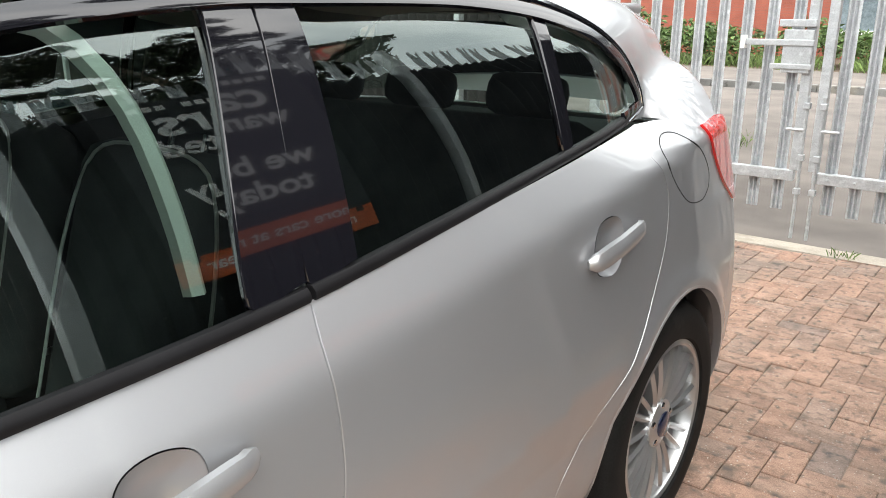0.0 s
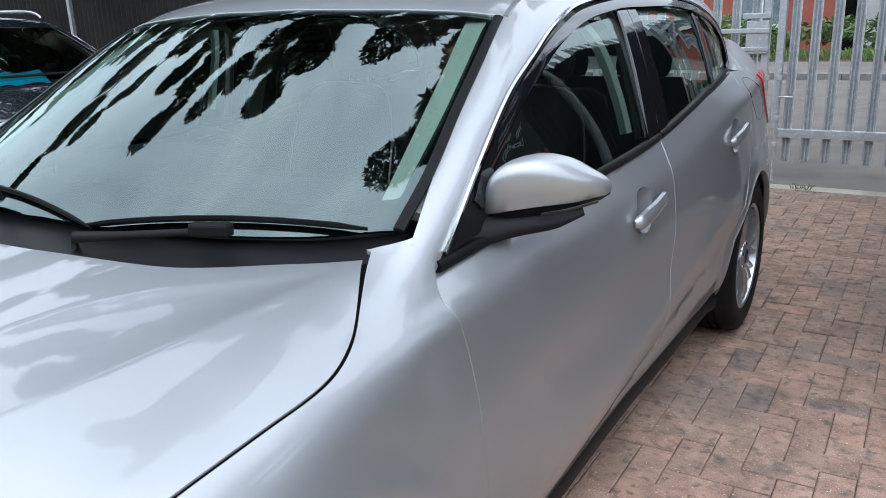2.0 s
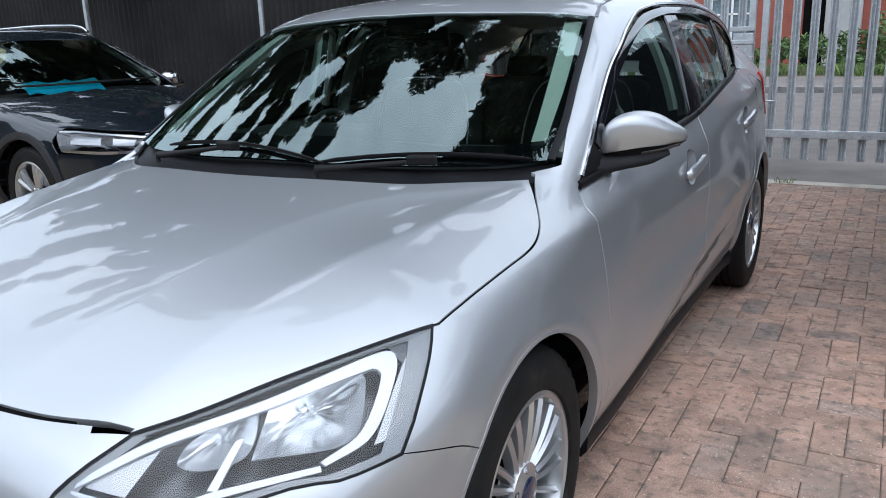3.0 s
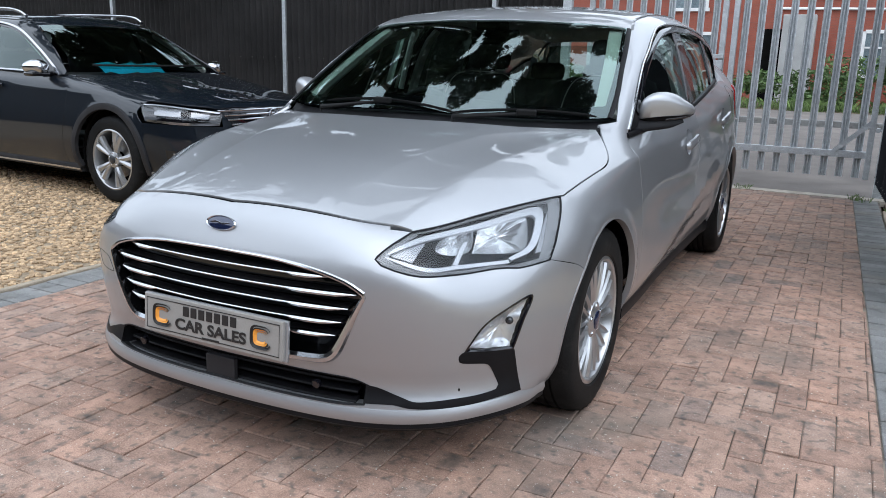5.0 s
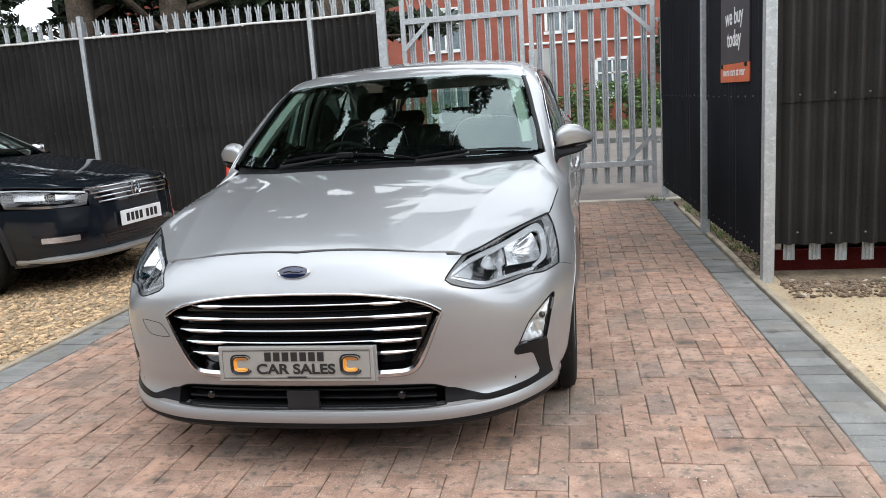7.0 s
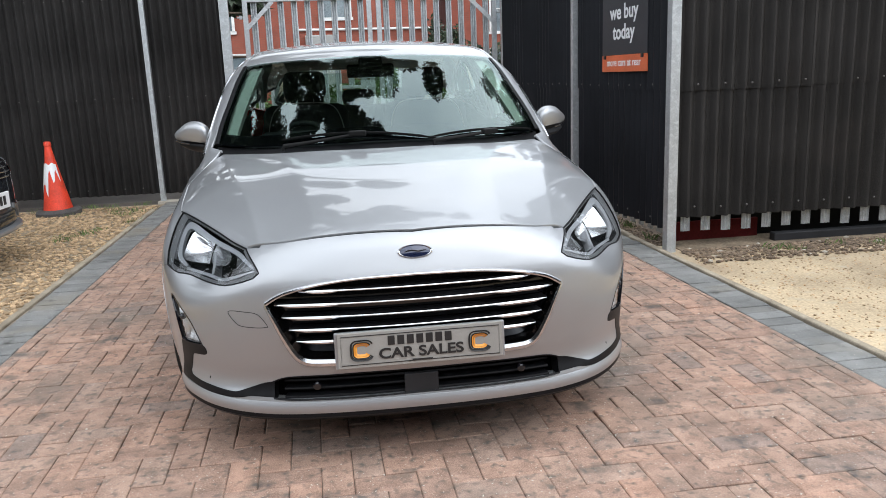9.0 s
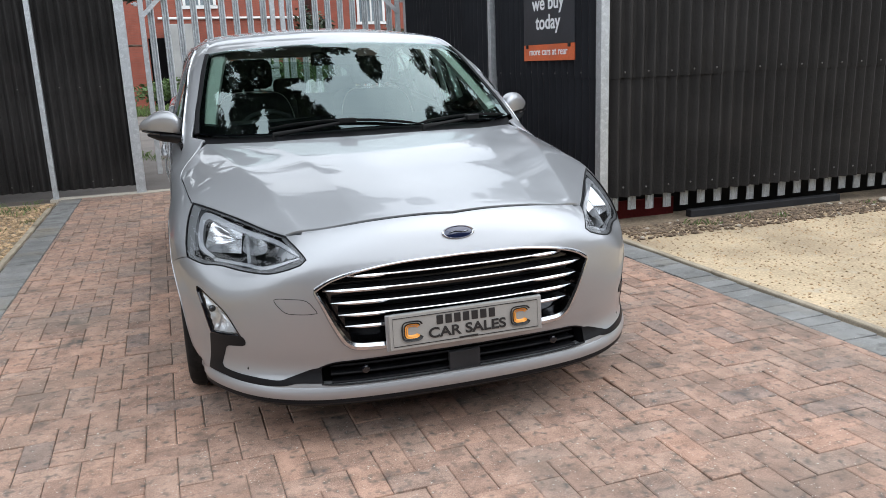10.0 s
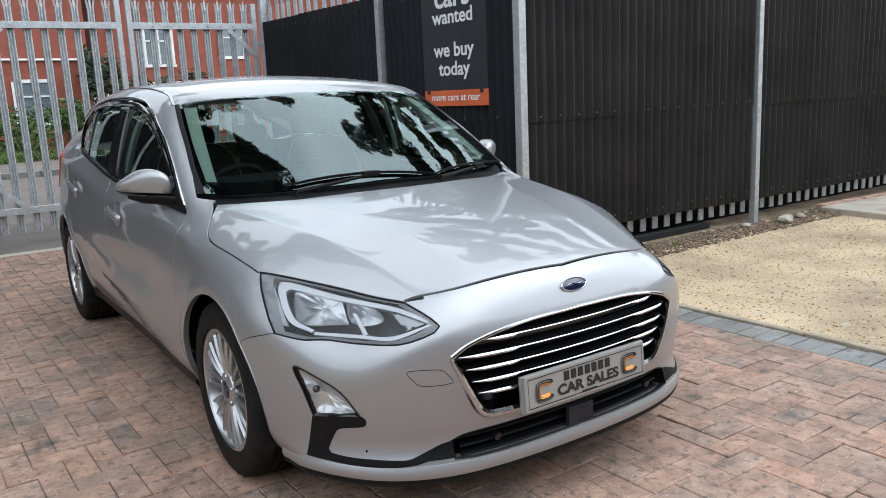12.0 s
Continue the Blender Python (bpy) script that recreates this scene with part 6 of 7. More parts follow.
# wheels
def make_wheel(s, y, z, r, rim_r, width, face, spokes, dark, parent):
    wheel_m = pose(s * face, y, z) @ (pose(0, 0, 0) if s > 0 else pose(0, 0, 0, 0, 0, 180))
    bm = bmesh.new()
    # rim barrel, x is outwards
    lathe(bm, [(rim_r + .004, -.004), (rim_r + .006, .004), (rim_r - .004, .007), (rim_r - .010, .002), (rim_r - .016, -.020), (rim_r - .022, -.06), (rim_r - .03, -.16), (rim_r + .004, -.19)], 60)
    bmesh.ops.recalc_face_normals(bm, faces=bm.faces)
    wheel = part("wheel", bm, ALLOY, parent, "silver multi-spoke alloy wheel" if not dark else "two-tone alloy wheel with five split spokes", smooth=32)
    wheel.matrix_basis = wheel_m
    part("wheel_hub", lathe(bmesh.new(), [(.034, .0), (.062, -.008), (.066, -.02), (.06, -.05)], 40), ALLOY, wheel, smooth=40)
    for off, w0, w1 in spec_spoke(dark):
        v, f = [], []
        for u in np.linspace(0, 1, 7):
            rad = .052 + (rim_r - .014 - .052) * u
            ang = off * (1.0 if not dark else (.5 + .5 * u)) * (1 - .15 * u)
            hw = (w0 + (w1 - w0) * u) / 2
            cx = -.006 + .002 * math.sin(u * math.pi) - .010 * (1 - u) ** 3
            c_, s_ = math.cos(ang), math.sin(ang)
            for q_, dx in ((-hw, -.026), (-hw * .80, -.004), (0, .004), (hw * .80, -.004), (hw, -.026)):
                v.append((cx + dx, rad * c_ - q_ * s_, rad * s_ + q_ * c_))
        f = [(5 * r_i + k + 1, 5 * r_i + k, 5 * r_i + 5 + k, 5 * r_i + 6 + k) for r_i in range(6) for k in range(4)]
        first = raw("spoke", v, f, ALLOY, wheel, "", 32)
        for i in range(1, spokes):
            sp = new("spoke", first.data)
            sp.parent, sp.rotation_euler = wheel, (math.tau * i / spokes, 0, 0)
    bm = bmesh.new()
    prof = [(rim_r - .002, -.005), (rim_r + .012, .010), (rim_r + .045, .013), (r - .035, .010), (r - .014, .002), (r - .004, -.016), (r, -.04)]
    for k in range(4):
        x0 = -.052 - k * .033
        prof += [(r, x0), (r - .008, x0 - .002), (r - .008, x0 - .008), (r, x0 - .010)]
    prof += [(r, -.185), (r - .012, -.205), (rim_r + .02, -.215), (rim_r, -.19)]
    lathe(bm, prof, 84)
    bm.verts.ensure_lookup_table()
    for v in bm.verts:
        rr = math.hypot(v.co.y, v.co.z)
        a = math.atan2(v.co.z, v.co.y)
        if rr > r - .0165 and (v.co.x > -.045 or v.co.x < -.18) and int((a + 10) * 13.37) % 2:
            v.co.y *= 1 - .006 / rr
            v.co.z *= 1 - .006 / rr
    part("tyre", bm, RUBBER, wheel, smooth=38)
    bm = bmesh.new()
    lathe(bm, [(.034, -.01), (.034, .003), (.030, .006), (.0001, .007)], 28)
    part("wheel_cap", bm, BADGE_BLUE if not dark else ALLOY_DARK, wheel, "dark round centre cap", smooth=40)
    for k in range(5):
        bm = bmesh.new()
        a = math.tau * (k + .25) / 5
        lathe(bm, [(.0095, -.02), (.0095, .0), (.006, .003), (.0001, .003)], 6, Matrix.Translation((-.004, .050 * math.cos(a), .050 * math.sin(a))))
        part("wheel_nut", bm, CHROME, wheel)
    bm = bmesh.new()
    lathe(bm, [(.145, -.085), (.145, -.075), (.06, -.075), (.06, -.085)], 40, close=True)
    part("brake_disc", bm, DISC, wheel)
    # near-black disc standing in for the shade behind the spokes
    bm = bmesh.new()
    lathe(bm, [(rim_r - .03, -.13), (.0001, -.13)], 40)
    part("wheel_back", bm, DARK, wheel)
    return wheel


def spec_spoke(dark):
    return ((-.150, .017, .021), (.150, .017, .021)) if not dark else ((-.22, .034, .062), (.22, .034, .062))


for s in (1, -1):
    make_wheel(s, 0, .318, .322, .216, .215, .876, 10, False, car)
    make_wheel(s, 2.70, .322, .322, .216, .215, .884, 10, False, car)
    # door handles with their dished pockets
    for y0, z0, dz in HANDLES:
        ax = [(y0 - .005, z0), (y0 + .03, z0 + dz * .14), (y0 + .10, z0 + dz * .48), (y0 + .17, z0 + dz * .82), (y0 + .205, z0 + dz)]
        q = on_side(L, ax, .012)
        nn = normals(L, q)
        lift = np.interp(np.linspace(0, 1, len(q)), (0, .08, .5, .9, 1), (.006, .018, .026, .024, .014))
        t = np.interp(np.linspace(0, 1, len(q)), (0, .06, .25, .8, .95, 1), (.5, .95, 1.05, .95, .85, .5))
        h = sweep("door_handle", flat(q + nn * lift[:, None], s), [(-.010, -.016), (.002, -.020), (.009, -.011), (.011, .003), (.006, .017), (-.006, .018), (-.011, .010)], flat(nn, s), SILVER, car, "silver pull handle", 60, taper=t)
        cup = cup_ring(y0, z0)
        cn = normals(L, cup)
        cc = cup.mean(0)
        n = len(cup)
        pv = [*(cup + cn * .0004), *(cc + (cup - cc) * .86 - cn * .012), *(cc + (cup - cc) * .5 - cn * .024), cc - cn[0] * .027]
        hp = raw("handle_pocket", flat(pv, s), [(k * n + i, k * n + (i + 1) % n, (k + 1) * n + (i + 1) % n, (k + 1) * n + i) for k in (0, 1) for i in range(n)] + [(2 * n + i, 2 * n + (i + 1) % n, 3 * n) for i in range(n)], SILVER, h, "", 70)
    # fuel flap outline on one side only
    if s > 0:
        fl = on_side(L, [(2.645, 1.030), (2.69, 1.052), (2.76, 1.045), (2.86, .99), (2.905, .94), (2.90, .90), (2.85, .876), (2.76, .886), (2.69, .93), (2.64, .985)], .012, True)
        sweep("fuel_flap", fl, [(-.003, -.0016), (.0006, -.0014), (.0006, .0014), (-.003, .0016)], normals(L, fl), TRIM_GREY, car, closed=True)
    # door mirrors
    def mirror_shell(lo, hi, grow):
        """Sections from the inner end to the outer tip; lo and hi bound the height within each."""
        v, f, m = [], [], 22
        us = np.concatenate([[0, .02, .06], np.linspace(.12, .88, 12), [.94, .98, 1]])
        for u in us:
            cap = (1 - abs(2 * u - 1) ** 5) ** .5 if u <= .5 else (1 - (2 * u - 1) ** 3.2) ** .5
            cap = max(cap, .04)
            cx, cy = .797 + .198 * u, .668 + .125 * u ** 1.25
            hd = .066 * (1 - .45 * u ** 2.2) * cap * grow
            zt = 1.052 + .026 * math.sin(min(1, u * 1.3) * math.pi * .8) - .048 * u ** 2
            zb = .924 + .030 * u + .014 * u ** 3
            zc, hh = (zt + zb) / 2, (zt - zb) / 2 * (cap ** .7) * grow
            for k in range(m):
                a_ = math.tau * k / m
                c_, s_ = math.cos(a_), math.sin(a_)
                yy = math.copysign(abs(c_) ** (.85 if c_ < 0 else .5), c_) * hd
                zz = math.copysign(abs(s_) ** .60, s_) * hh
                frac = (zc + zz - zb) / max(zt - zb, 1e-6)
                split = .24 + .06 * u
                zz2 = zc + zz
                if lo:
                    zz2 = max(zz2, zb + split * (zt - zb))
                if hi:
                    zz2 = min(zz2, zb + split * (zt - zb))
                v.append((s * (cx + .012 * (zz2 - zc) / .06), cy + yy - .006 * (zz2 - zc) / .06, zz2))
        n_ = len(us)
        f = [(i * m + k, i * m + (k + 1) % m, (i + 1) * m + (k + 1) % m, (i + 1) * m + k) for i in range(n_ - 1) for k in range(m)] + [tuple(range(m))[::-1], tuple(range((n_ - 1) * m, n_ * m))]
        return v, f if s < 0 else [q_[::-1] for q_ in f]
    mir = raw("door_mirror", *mirror_shell(True, False, 1.0), SILVER, car, "silver door mirror with a black lower half", 55)
    raw("mirror_lower", *mirror_shell(False, True, .985), BLACK_PLASTIC, mir, "", 55)
    bm = tube(bmesh.new(), smooth_line([(s * .766, .548, .928), (s * .805, .605, .934), (s * .850, .660, .941), (s * .905, .700, .946), (s * .960, .742, .957)], .02), list(np.interp(np.linspace(0, 1, len(smooth_line([(s * .766, .548, .928), (s * .805, .605, .934), (s * .850, .660, .941), (s * .905, .700, .946), (s * .960, .742, .957)], .02))), (0, .25, .5, .8, 1), (.030, .030, .028, .022, .008))), 14, .5)
    part("mirror_foot", bm, BLACK_PLASTIC, mir, smooth=50)
    ind = [(.868, .650, .957), (.905, .669, .962), (.945, .700, .968), (.984, .752, .977)]
    part("mirror_indicator", tube(bmesh.new(), [(s * a_, b_, c_) for a_, b_, c_ in smooth_line(ind[1:], .012)], .0045, 8, .6), GLOSS_BLACK, mir, "smoked indicator strip", smooth=50)

# pale lining of the windscreen pillars
for s in (1, -1):
    Us = offset_shell(U, .034)
    q = on_way(Us, [(.708, .50, .98), (.690, .60, 1.06), (.662, .74, 1.15), (.632, .88, 1.235), (.598, 1.02, 1.31)], TOP, .04)
    sweep("screen_pillar_lining", flat(q, s), [(-.02, -.045), (.0, -.045), (.010, 0), (0, .045), (-.02, .045)], flat(normals(U, q), s), PALE_TRIM, car, "pale lining of the windscreen pillar")

# cowl and wipers
cow_a, cow_b = on_top(L, rev(BONNET_REAR), .05), on_top(U, rev(SCREEN_FOOT), .05)
ca = np.concatenate([cow_a[::-1] * (-1, 1, 1), cow_a]) - (0, .02, .022)
cb = np.interp(np.linspace(0, 1, len(ca)), np.linspace(0, 1, 2 * len(cow_b)), np.concatenate([cow_b[::-1] * (-1, 1, 1), cow_b])[:, 0])
cbv = np.concatenate([cow_b[::-1] * (-1, 1, 1), cow_b])
cb3 = np.stack([np.interp(np.linspace(0, 1, len(ca)), np.linspace(0, 1, len(cbv)), cbv[:, k]) for k in range(3)], 1) + (0, .03, -.012)
n = len(ca)
raw("cowl_panel", [*ca, *cb3], [(i, i + 1, n + i + 1, n + i) for i in range(n - 1)], BLACK_PLASTIC, car, "black plastic cowl below the windscreen", 60)


def wiper(pivot, joint, tip_a, tip_b):
    """An arm from its pivot to a joint on a blade that lies along the glass."""
    lift = .014
    def up(x, y, e):
        p = drape(U, [(x, y, 1.0)], TOP)[0]
        return p + normals(U, p[None])[0] * e
    j = up(*joint, .030)
    p = Vector((pivot[0], pivot[1], .944))
    arm = part("wiper", tube(bmesh.new(), [p, p + Vector((0, .0, .02)), p.lerp(Vector(j), .35) + Vector((0, 0, .012)), Vector(j)], [.012, .011, .008, .006], 8, .6), WIPER_BLACK, car, "black wiper arm with its blade resting on the glass", smooth=50)
    bl = [up(tip_a[0] + (tip_b[0] - tip_a[0]) * u, tip_a[1] + (tip_b[1] - tip_a[1]) * u, .010) for u in np.linspace(0, 1, 12)]
    part("wiper_blade", tube(bmesh.new(), bl, [.004] + [.008] * 10 + [.004], 6, .6), WIPER_BLACK, arm, smooth=40)
    part("wiper_clip", boxed(-.045, .03, -.014, .014, -.010, .014, m=Matrix.Translation(j) @ Matrix.Rotation(math.atan2(tip_b[1] - tip_a[1], tip_b[0] - tip_a[0]), 4, "Z"), bevel=.005), WIPER_BLACK, arm)


wiper((.215, .165), (.480, .272), (.195, .205), (.705, .402))
wiper((-.44, .225), (-.110, .215), (-.45, .292), (.215, .205))

# cabin
part("dashboard", boxed(-.70, .70, .42, .98, .62, .93, bevel=.06), DASH, car, "dark dashboard", smooth=40)
part("dash_hood", boxed(-.60, -.14, .62, 1.0, .86, .985, bevel=.04), DASH, car, smooth=40)
bm = bmesh.new()
lathe(bm, [(.165 + .015 * math.cos(a), .015 * math.sin(a)) for a in np.linspace(0, math.tau, 10)[:-1]], 40, close=True)
wm = Matrix.Translation((-.37, 1.08, .87)) @ Matrix.Rotation(radians(25), 4, "X") @ Matrix.Rotation(radians(-90), 4, "Z")
bmesh.ops.transform(bm, matrix=wm, verts=bm.verts)
wheel_s = part("steering_wheel", bm, DASH, car, "black steering wheel", smooth=60)
part("steering_hub", boxed(-.07, .07, -.03, .03, -.06, .06, m=Matrix.Translation((-.37, 1.07, .865)) @ Matrix.Rotation(radians(25), 4, "X"), bevel=.02), DASH, wheel_s)
part("steering_spoke", boxed(-.16, .16, -.008, .008, -.02, .02, m=Matrix.Translation((-.37, 1.08, .875)) @ Matrix.Rotation(radians(25), 4, "X"), bevel=.006), ALLOY_DARK, wheel_s)


def car_seat(x, y, w):
    st = part("seat", boxed(x - w / 2, x + w / 2, y - .46, y + .06, .40, .56, bevel=.06), SEAT, car, "dark grey cloth seat", smooth=50)
    part("seat_back", boxed(-w / 2, w / 2, -.07, .07, 0, .62, m=Matrix.Translation((x, y + .06, .50)) @ Matrix.Rotation(radians(-17), 4, "X"), bevel=.06), SEAT, st, smooth=50)
    lean = Matrix.Translation((x, y + .06, .50)) @ Matrix.Rotation(radians(-17), 4, "X")
    piping = smooth_line([(-w / 2 + .02, -.066, .10), (-w / 2 + .03, -.070, .42), (-w / 2 + .09, -.070, .585), (0, -.072, .612), (w / 2 - .09, -.070, .585), (w / 2 - .03, -.070, .42), (w / 2 - .02, -.066, .10)], .04)
    part("seat_piping", tube(bmesh.new(), [lean @ Vector(p) for p in piping], .0035, 6), GREY_BOARD, st, "pale seat piping")
    part("head_rest", boxed(-.13, .13, -.05, .05, .65, .83, m=Matrix.Translation((x, y + .06, .50)) @ Matrix.Rotation(radians(-17), 4, "X"), bevel=.045), SEAT, st, smooth=50)
    for k in (-.05, .05):
        part("head_rest_post", tube(bmesh.new(), [Matrix.Translation((x, y + .06, .50)) @ Matrix.Rotation(radians(-17), 4, "X") @ Vector((k, 0, a)) for a in (.58, .68)], .006, 6), CHROME, st)


car_seat(.37, 1.50, .52)
car_seat(-.37, 1.52, .52)
rs = part("rear_seat", boxed(-.62, .62, 2.05, 2.55, .40, .56, bevel=.06), SEAT, car, "dark grey rear bench", smooth=50)
part("rear_seat_back", boxed(-.62, .62, -.07, .07, 0, .58, m=Matrix.Translation((0, 2.58, .50)) @ Matrix.Rotation(radians(-20), 4, "X"), bevel=.06), SEAT, rs, smooth=50)
for x in (-.38, 0, .38):
    part("rear_head_rest", boxed(-.12, .12, -.05, .05, .58, .70, m=Matrix.Translation((x, 2.58, .50)) @ Matrix.Rotation(radians(-20), 4, "X"), bevel=.04), SEAT, rs, smooth=50)
part("cabin_floor", boxed(-.72, .72, .36, 3.2, .29, .33), SEAT, car)
part("parcel_shelf", boxed(-.60, .60, 2.85, 3.2, .98, 1.0, bevel=.008), DASH, car)
part("interior_mirror", boxed(-.125, .125, -.018, .018, -.035, .035, m=Matrix.Translation((0, 1.02, 1.28)) @ Matrix.Rotation(radians(14), 4, "X"), bevel=.012), GLOSS_BLACK, car, smooth=50)
part("mirror_sensor_box", boxed(-.06, .06, .92, 1.06, 1.30, 1.352, m=Matrix.Translation((0, 0, 0)), bevel=.015), DASH, car)
Ui, Li = offset_shell(U, .045), offset_shell(L, .06)
roof_in = np.concatenate([on_top(Ui, [(0, 1.0), (.5, 1.10)], .1), on_top(Ui, [(.52, 1.2), (.52, 2.9)], .1), on_top(Ui, [(.45, 3.1), (0, 3.1)], .1)])
panel("head_lining", Ui, np.concatenate([roof_in, roof_in[::-1] * (-1, 1, 1)]), TOP, PALE_TRIM, car, flange=0, grid=.08, label="pale head lining")
for s in (1, -1):
    for pts, w in (([(.60, .96), (.83, 1.12), (1.10, 1.255), (1.30, 1.31)], .030), ([(1.27, 1.335), (1.39, 1.315), (1.445, 1.22), (1.464, 1.10), (1.468, 1.00)], .010), ([(1.60, .97), (1.615, 1.15), (1.64, 1.33)], .034), ([(2.72, 1.10), (2.70, 1.18), (2.55, 1.29), (2.3, 1.34)], .045)):
        q = on_side(Ui, pts, .05)
        sweep("pillar_trim", flat(q, s), [(-.02, -w), (.0, -w), (.012, 0), (0, w), (-.02, w)], flat(normals(U, q), s), PALE_TRIM, car, "pale inner pillar lining")
    q = on_side(Ui, [(1.66, 1.34), (1.68, 1.2), (1.70, 1.02)], .05)
    part("seat_belt", tube(bmesh.new(), flat(q - (.035, 0, 0), s), .022, 6, .12), TRIM_GREY, car)
    card = on_side(Li, [(.55, .33), (.55, .88), (.55, .88), (1.6, .95), (2.55, 1.04), (2.55, 1.04), (2.75, 1.05), (2.75, .75), (2.3, .45), (2.15, .33)], .08, True)
    dc = panel("door_card", Li, card, SIDE, DASH, car, flange=0, grid=.1)
    if s < 0:
        dc.data.transform(Matrix.Diagonal((-1, 1, 1, 1)))
        dc.data.flip_normals()
# ---- the dark grey estate car: front axle at y = 0, nose towards -y, before it is turned and placed ----
e_wide = curve((-1.0, .80), (-.7, .865), (-.4, .897), (0, .912), (1.0, .916), (2.8, .912), (3.5, .86), (3.9, .80))
e_crease = curve((-1.0, .775), (-.4, .835), (0, .855), (1.0, .885), (2.8, .93), (3.9, .95))
e_belt = curve((.2, .978), (.6, .985), (2.0, 1.003), (3.6, 1.03))
e_mid = curve((-1.0, .73), (-.92, .765), (-.85, .795), (-.6, .864), (-.2, .937), (.2, 1.000), (.5, 1.032), (1.5, 1.12), (3.9, 1.2))
e_drop = curve((-1.0, .22), (-.8, .19), (-.4, .14), (0, .115), (.4, .09), (1.5, .03), (3.9, .03))
e_nose = curve((.1, -.80), (.2, -.88), (.3, -.90), (.45, -.91), (.6, -.905), (.7, -.895), (.78, -.87), (.9, -.80))
e_roof = curve((.9, 1.40), (1.2, 1.452), (1.7, 1.492), (2.4, 1.497), (3.2, 1.475), (3.8, 1.43))
e_waist = curve((.2, .80), (.6, .828), (2.0, .838), (3.2, .80), (3.9, .74))


def estate_lower(p):
    x, y, z = np.abs(p[:, 0]), p[:, 1], p[:, 2]
    a = e_wide(y) + h_sillz(z - .03) + .012 * (arch_lip(y, z, 0, .345, .40) + arch_lip(y, z, 2.79, .345, .40))
    side = smin(a, e_wide(y) - .022 - (z - e_crease(y)) * .62, .012)
    f = smax(x - side, z - (e_mid(y) - e_drop(y) * (.35 * x ** 2 + .65 * (x / .85) ** 4)), .05)
    f = smax(f, e_nose(z) + .17 * x ** 2 + .62 * x ** 6 - y, .05)
    return smax(f, y - (3.86 - .2 * x ** 2 - .2 * x ** 6), .05)


def estate_upper(p):
    x, y, z = np.abs(p[:, 0]), p[:, 1], p[:, 2]
    u = z - e_belt(y)
    f = smax(x - (e_waist(y) - .30 * u - .10 * u * u), z - (e_roof(y) - .10 * x ** 2), .12)
    s = y - .40 * x ** 2 - .36
    f = smax(f, (z - (1.025 + .485 * s - .02 * s * s)) * .88, .04)
    return smax(f, y - (3.78 - (z - 1.3) * .5), .05)


EL, EU = estate_lower, estate_upper
est = thing("estate_car", "dark grey estate car with roof rails, parked on gravel", "car", pose(-3.53, 2.64, -.02, 0, 0, 86))
bh = np.concatenate([on_top(EL, [(0, -.868), (.30, -.852), (.52, -.80)], .03), on_top(EL, [(.52, -.80), (.66, -.62), (.78, -.36)], .03), on_top(EL, [(.78, -.36), (.800, 0), (.800, .25), (.765, .40)], .03), on_top(EL, [(.765, .40), (.5, .30), (0, .24)], .03)])
panel("bonnet", EL, np.concatenate([bh, bh[::-1] * (-1, 1, 1)]), TOP, GREY_PAINT, est, grid=.05, gap=.002)
ew_arch = arc(0, .345, .395, -14, 150)
wing_e = np.concatenate([on_top(EL, [(.78, -.36), (.800, 0), (.800, .25), (.765, .40)], .03), on_way(EL, [(.765, .40, .95), (.80, .52, .95)], SLOPE, .03), on_side(EL, [(.52, .945), (.50, .85), (.52, .7), (.56, .5), (.57, .25)], .03),
                         on_side(EL, [(.57, .25), (.40, .25)], .03), on_side(EL, ew_arch, .03), on_side(EL, [(-.34, .545), (-.40, .62), (-.40, .66)], .03), on_side(EL, [(-.40, .66), (-.35, .72), (-.36, .79)], .03)])
panel("front_wing", EL, wing_e, SLOPE, GREY_PAINT, est, mirror=True, grid=.04)
for lo, hi, n_ in ((.52, 1.62, "front_door"), (1.62, 2.72, "rear_door")):
    dd = np.concatenate([on_side(EL, [(lo, e_belt(lo)), (hi, e_belt(hi))], .04), on_side(EL, [(hi, e_belt(hi)), (hi - .01, .8), (hi, .5), (hi - (.0 if hi < 2 else .38), .25)], .04),
                         on_side(EL, [(hi - (.0 if hi < 2 else .38), .25), (lo + .05, .25)], .05), on_side(EL, [(lo + .05, .25), (lo + .04, .5), (lo, .7), (lo - .02, .85), (lo, e_belt(lo))], .04)])
    panel(n_, EL, dd, SIDE, GREY_PAINT, est, mirror=True, grid=.05)
qd = np.concatenate([on_side(EL, [(2.72, 1.012), (3.6, 1.03)], .05), on_side(EL, [(3.6, 1.03), (3.62, .3)], .05), on_side(EL, [(3.62, .3), (3.16, .3)], .05), on_side(EL, arc(2.79, .345, .395, 0, 180), .04), on_side(EL, [(2.395, .3), (2.34, .25)], .05), on_side(EL, [(2.34, .25), (2.72, .5), (2.71, .8), (2.72, 1.012)], .05)])
panel("quarter_panel", EL, qd, SIDE, GREY_PAINT, est, mirror=True, grid=.06)
eb = np.concatenate([on_front(EL, [(0, .775), (.30, .765), (.50, .74)], .04), on_front(EL, [(.50, .74), (.50, .30)], .04), on_front(EL, [(.50, .30), (0, .27)], .04)])
E_GR = [(-.50, .765), (0, .772), (.50, .765), (.50, .765), (.40, .635), (.40, .635), (0, .625), (-.40, .635), (-.40, .635)]
panel("front_bumper", EL, np.concatenate([eb, eb[::-1] * (-1, 1, 1)]), FRONT, GREY_PAINT, est, gap=0, flange=0, grid=.04)
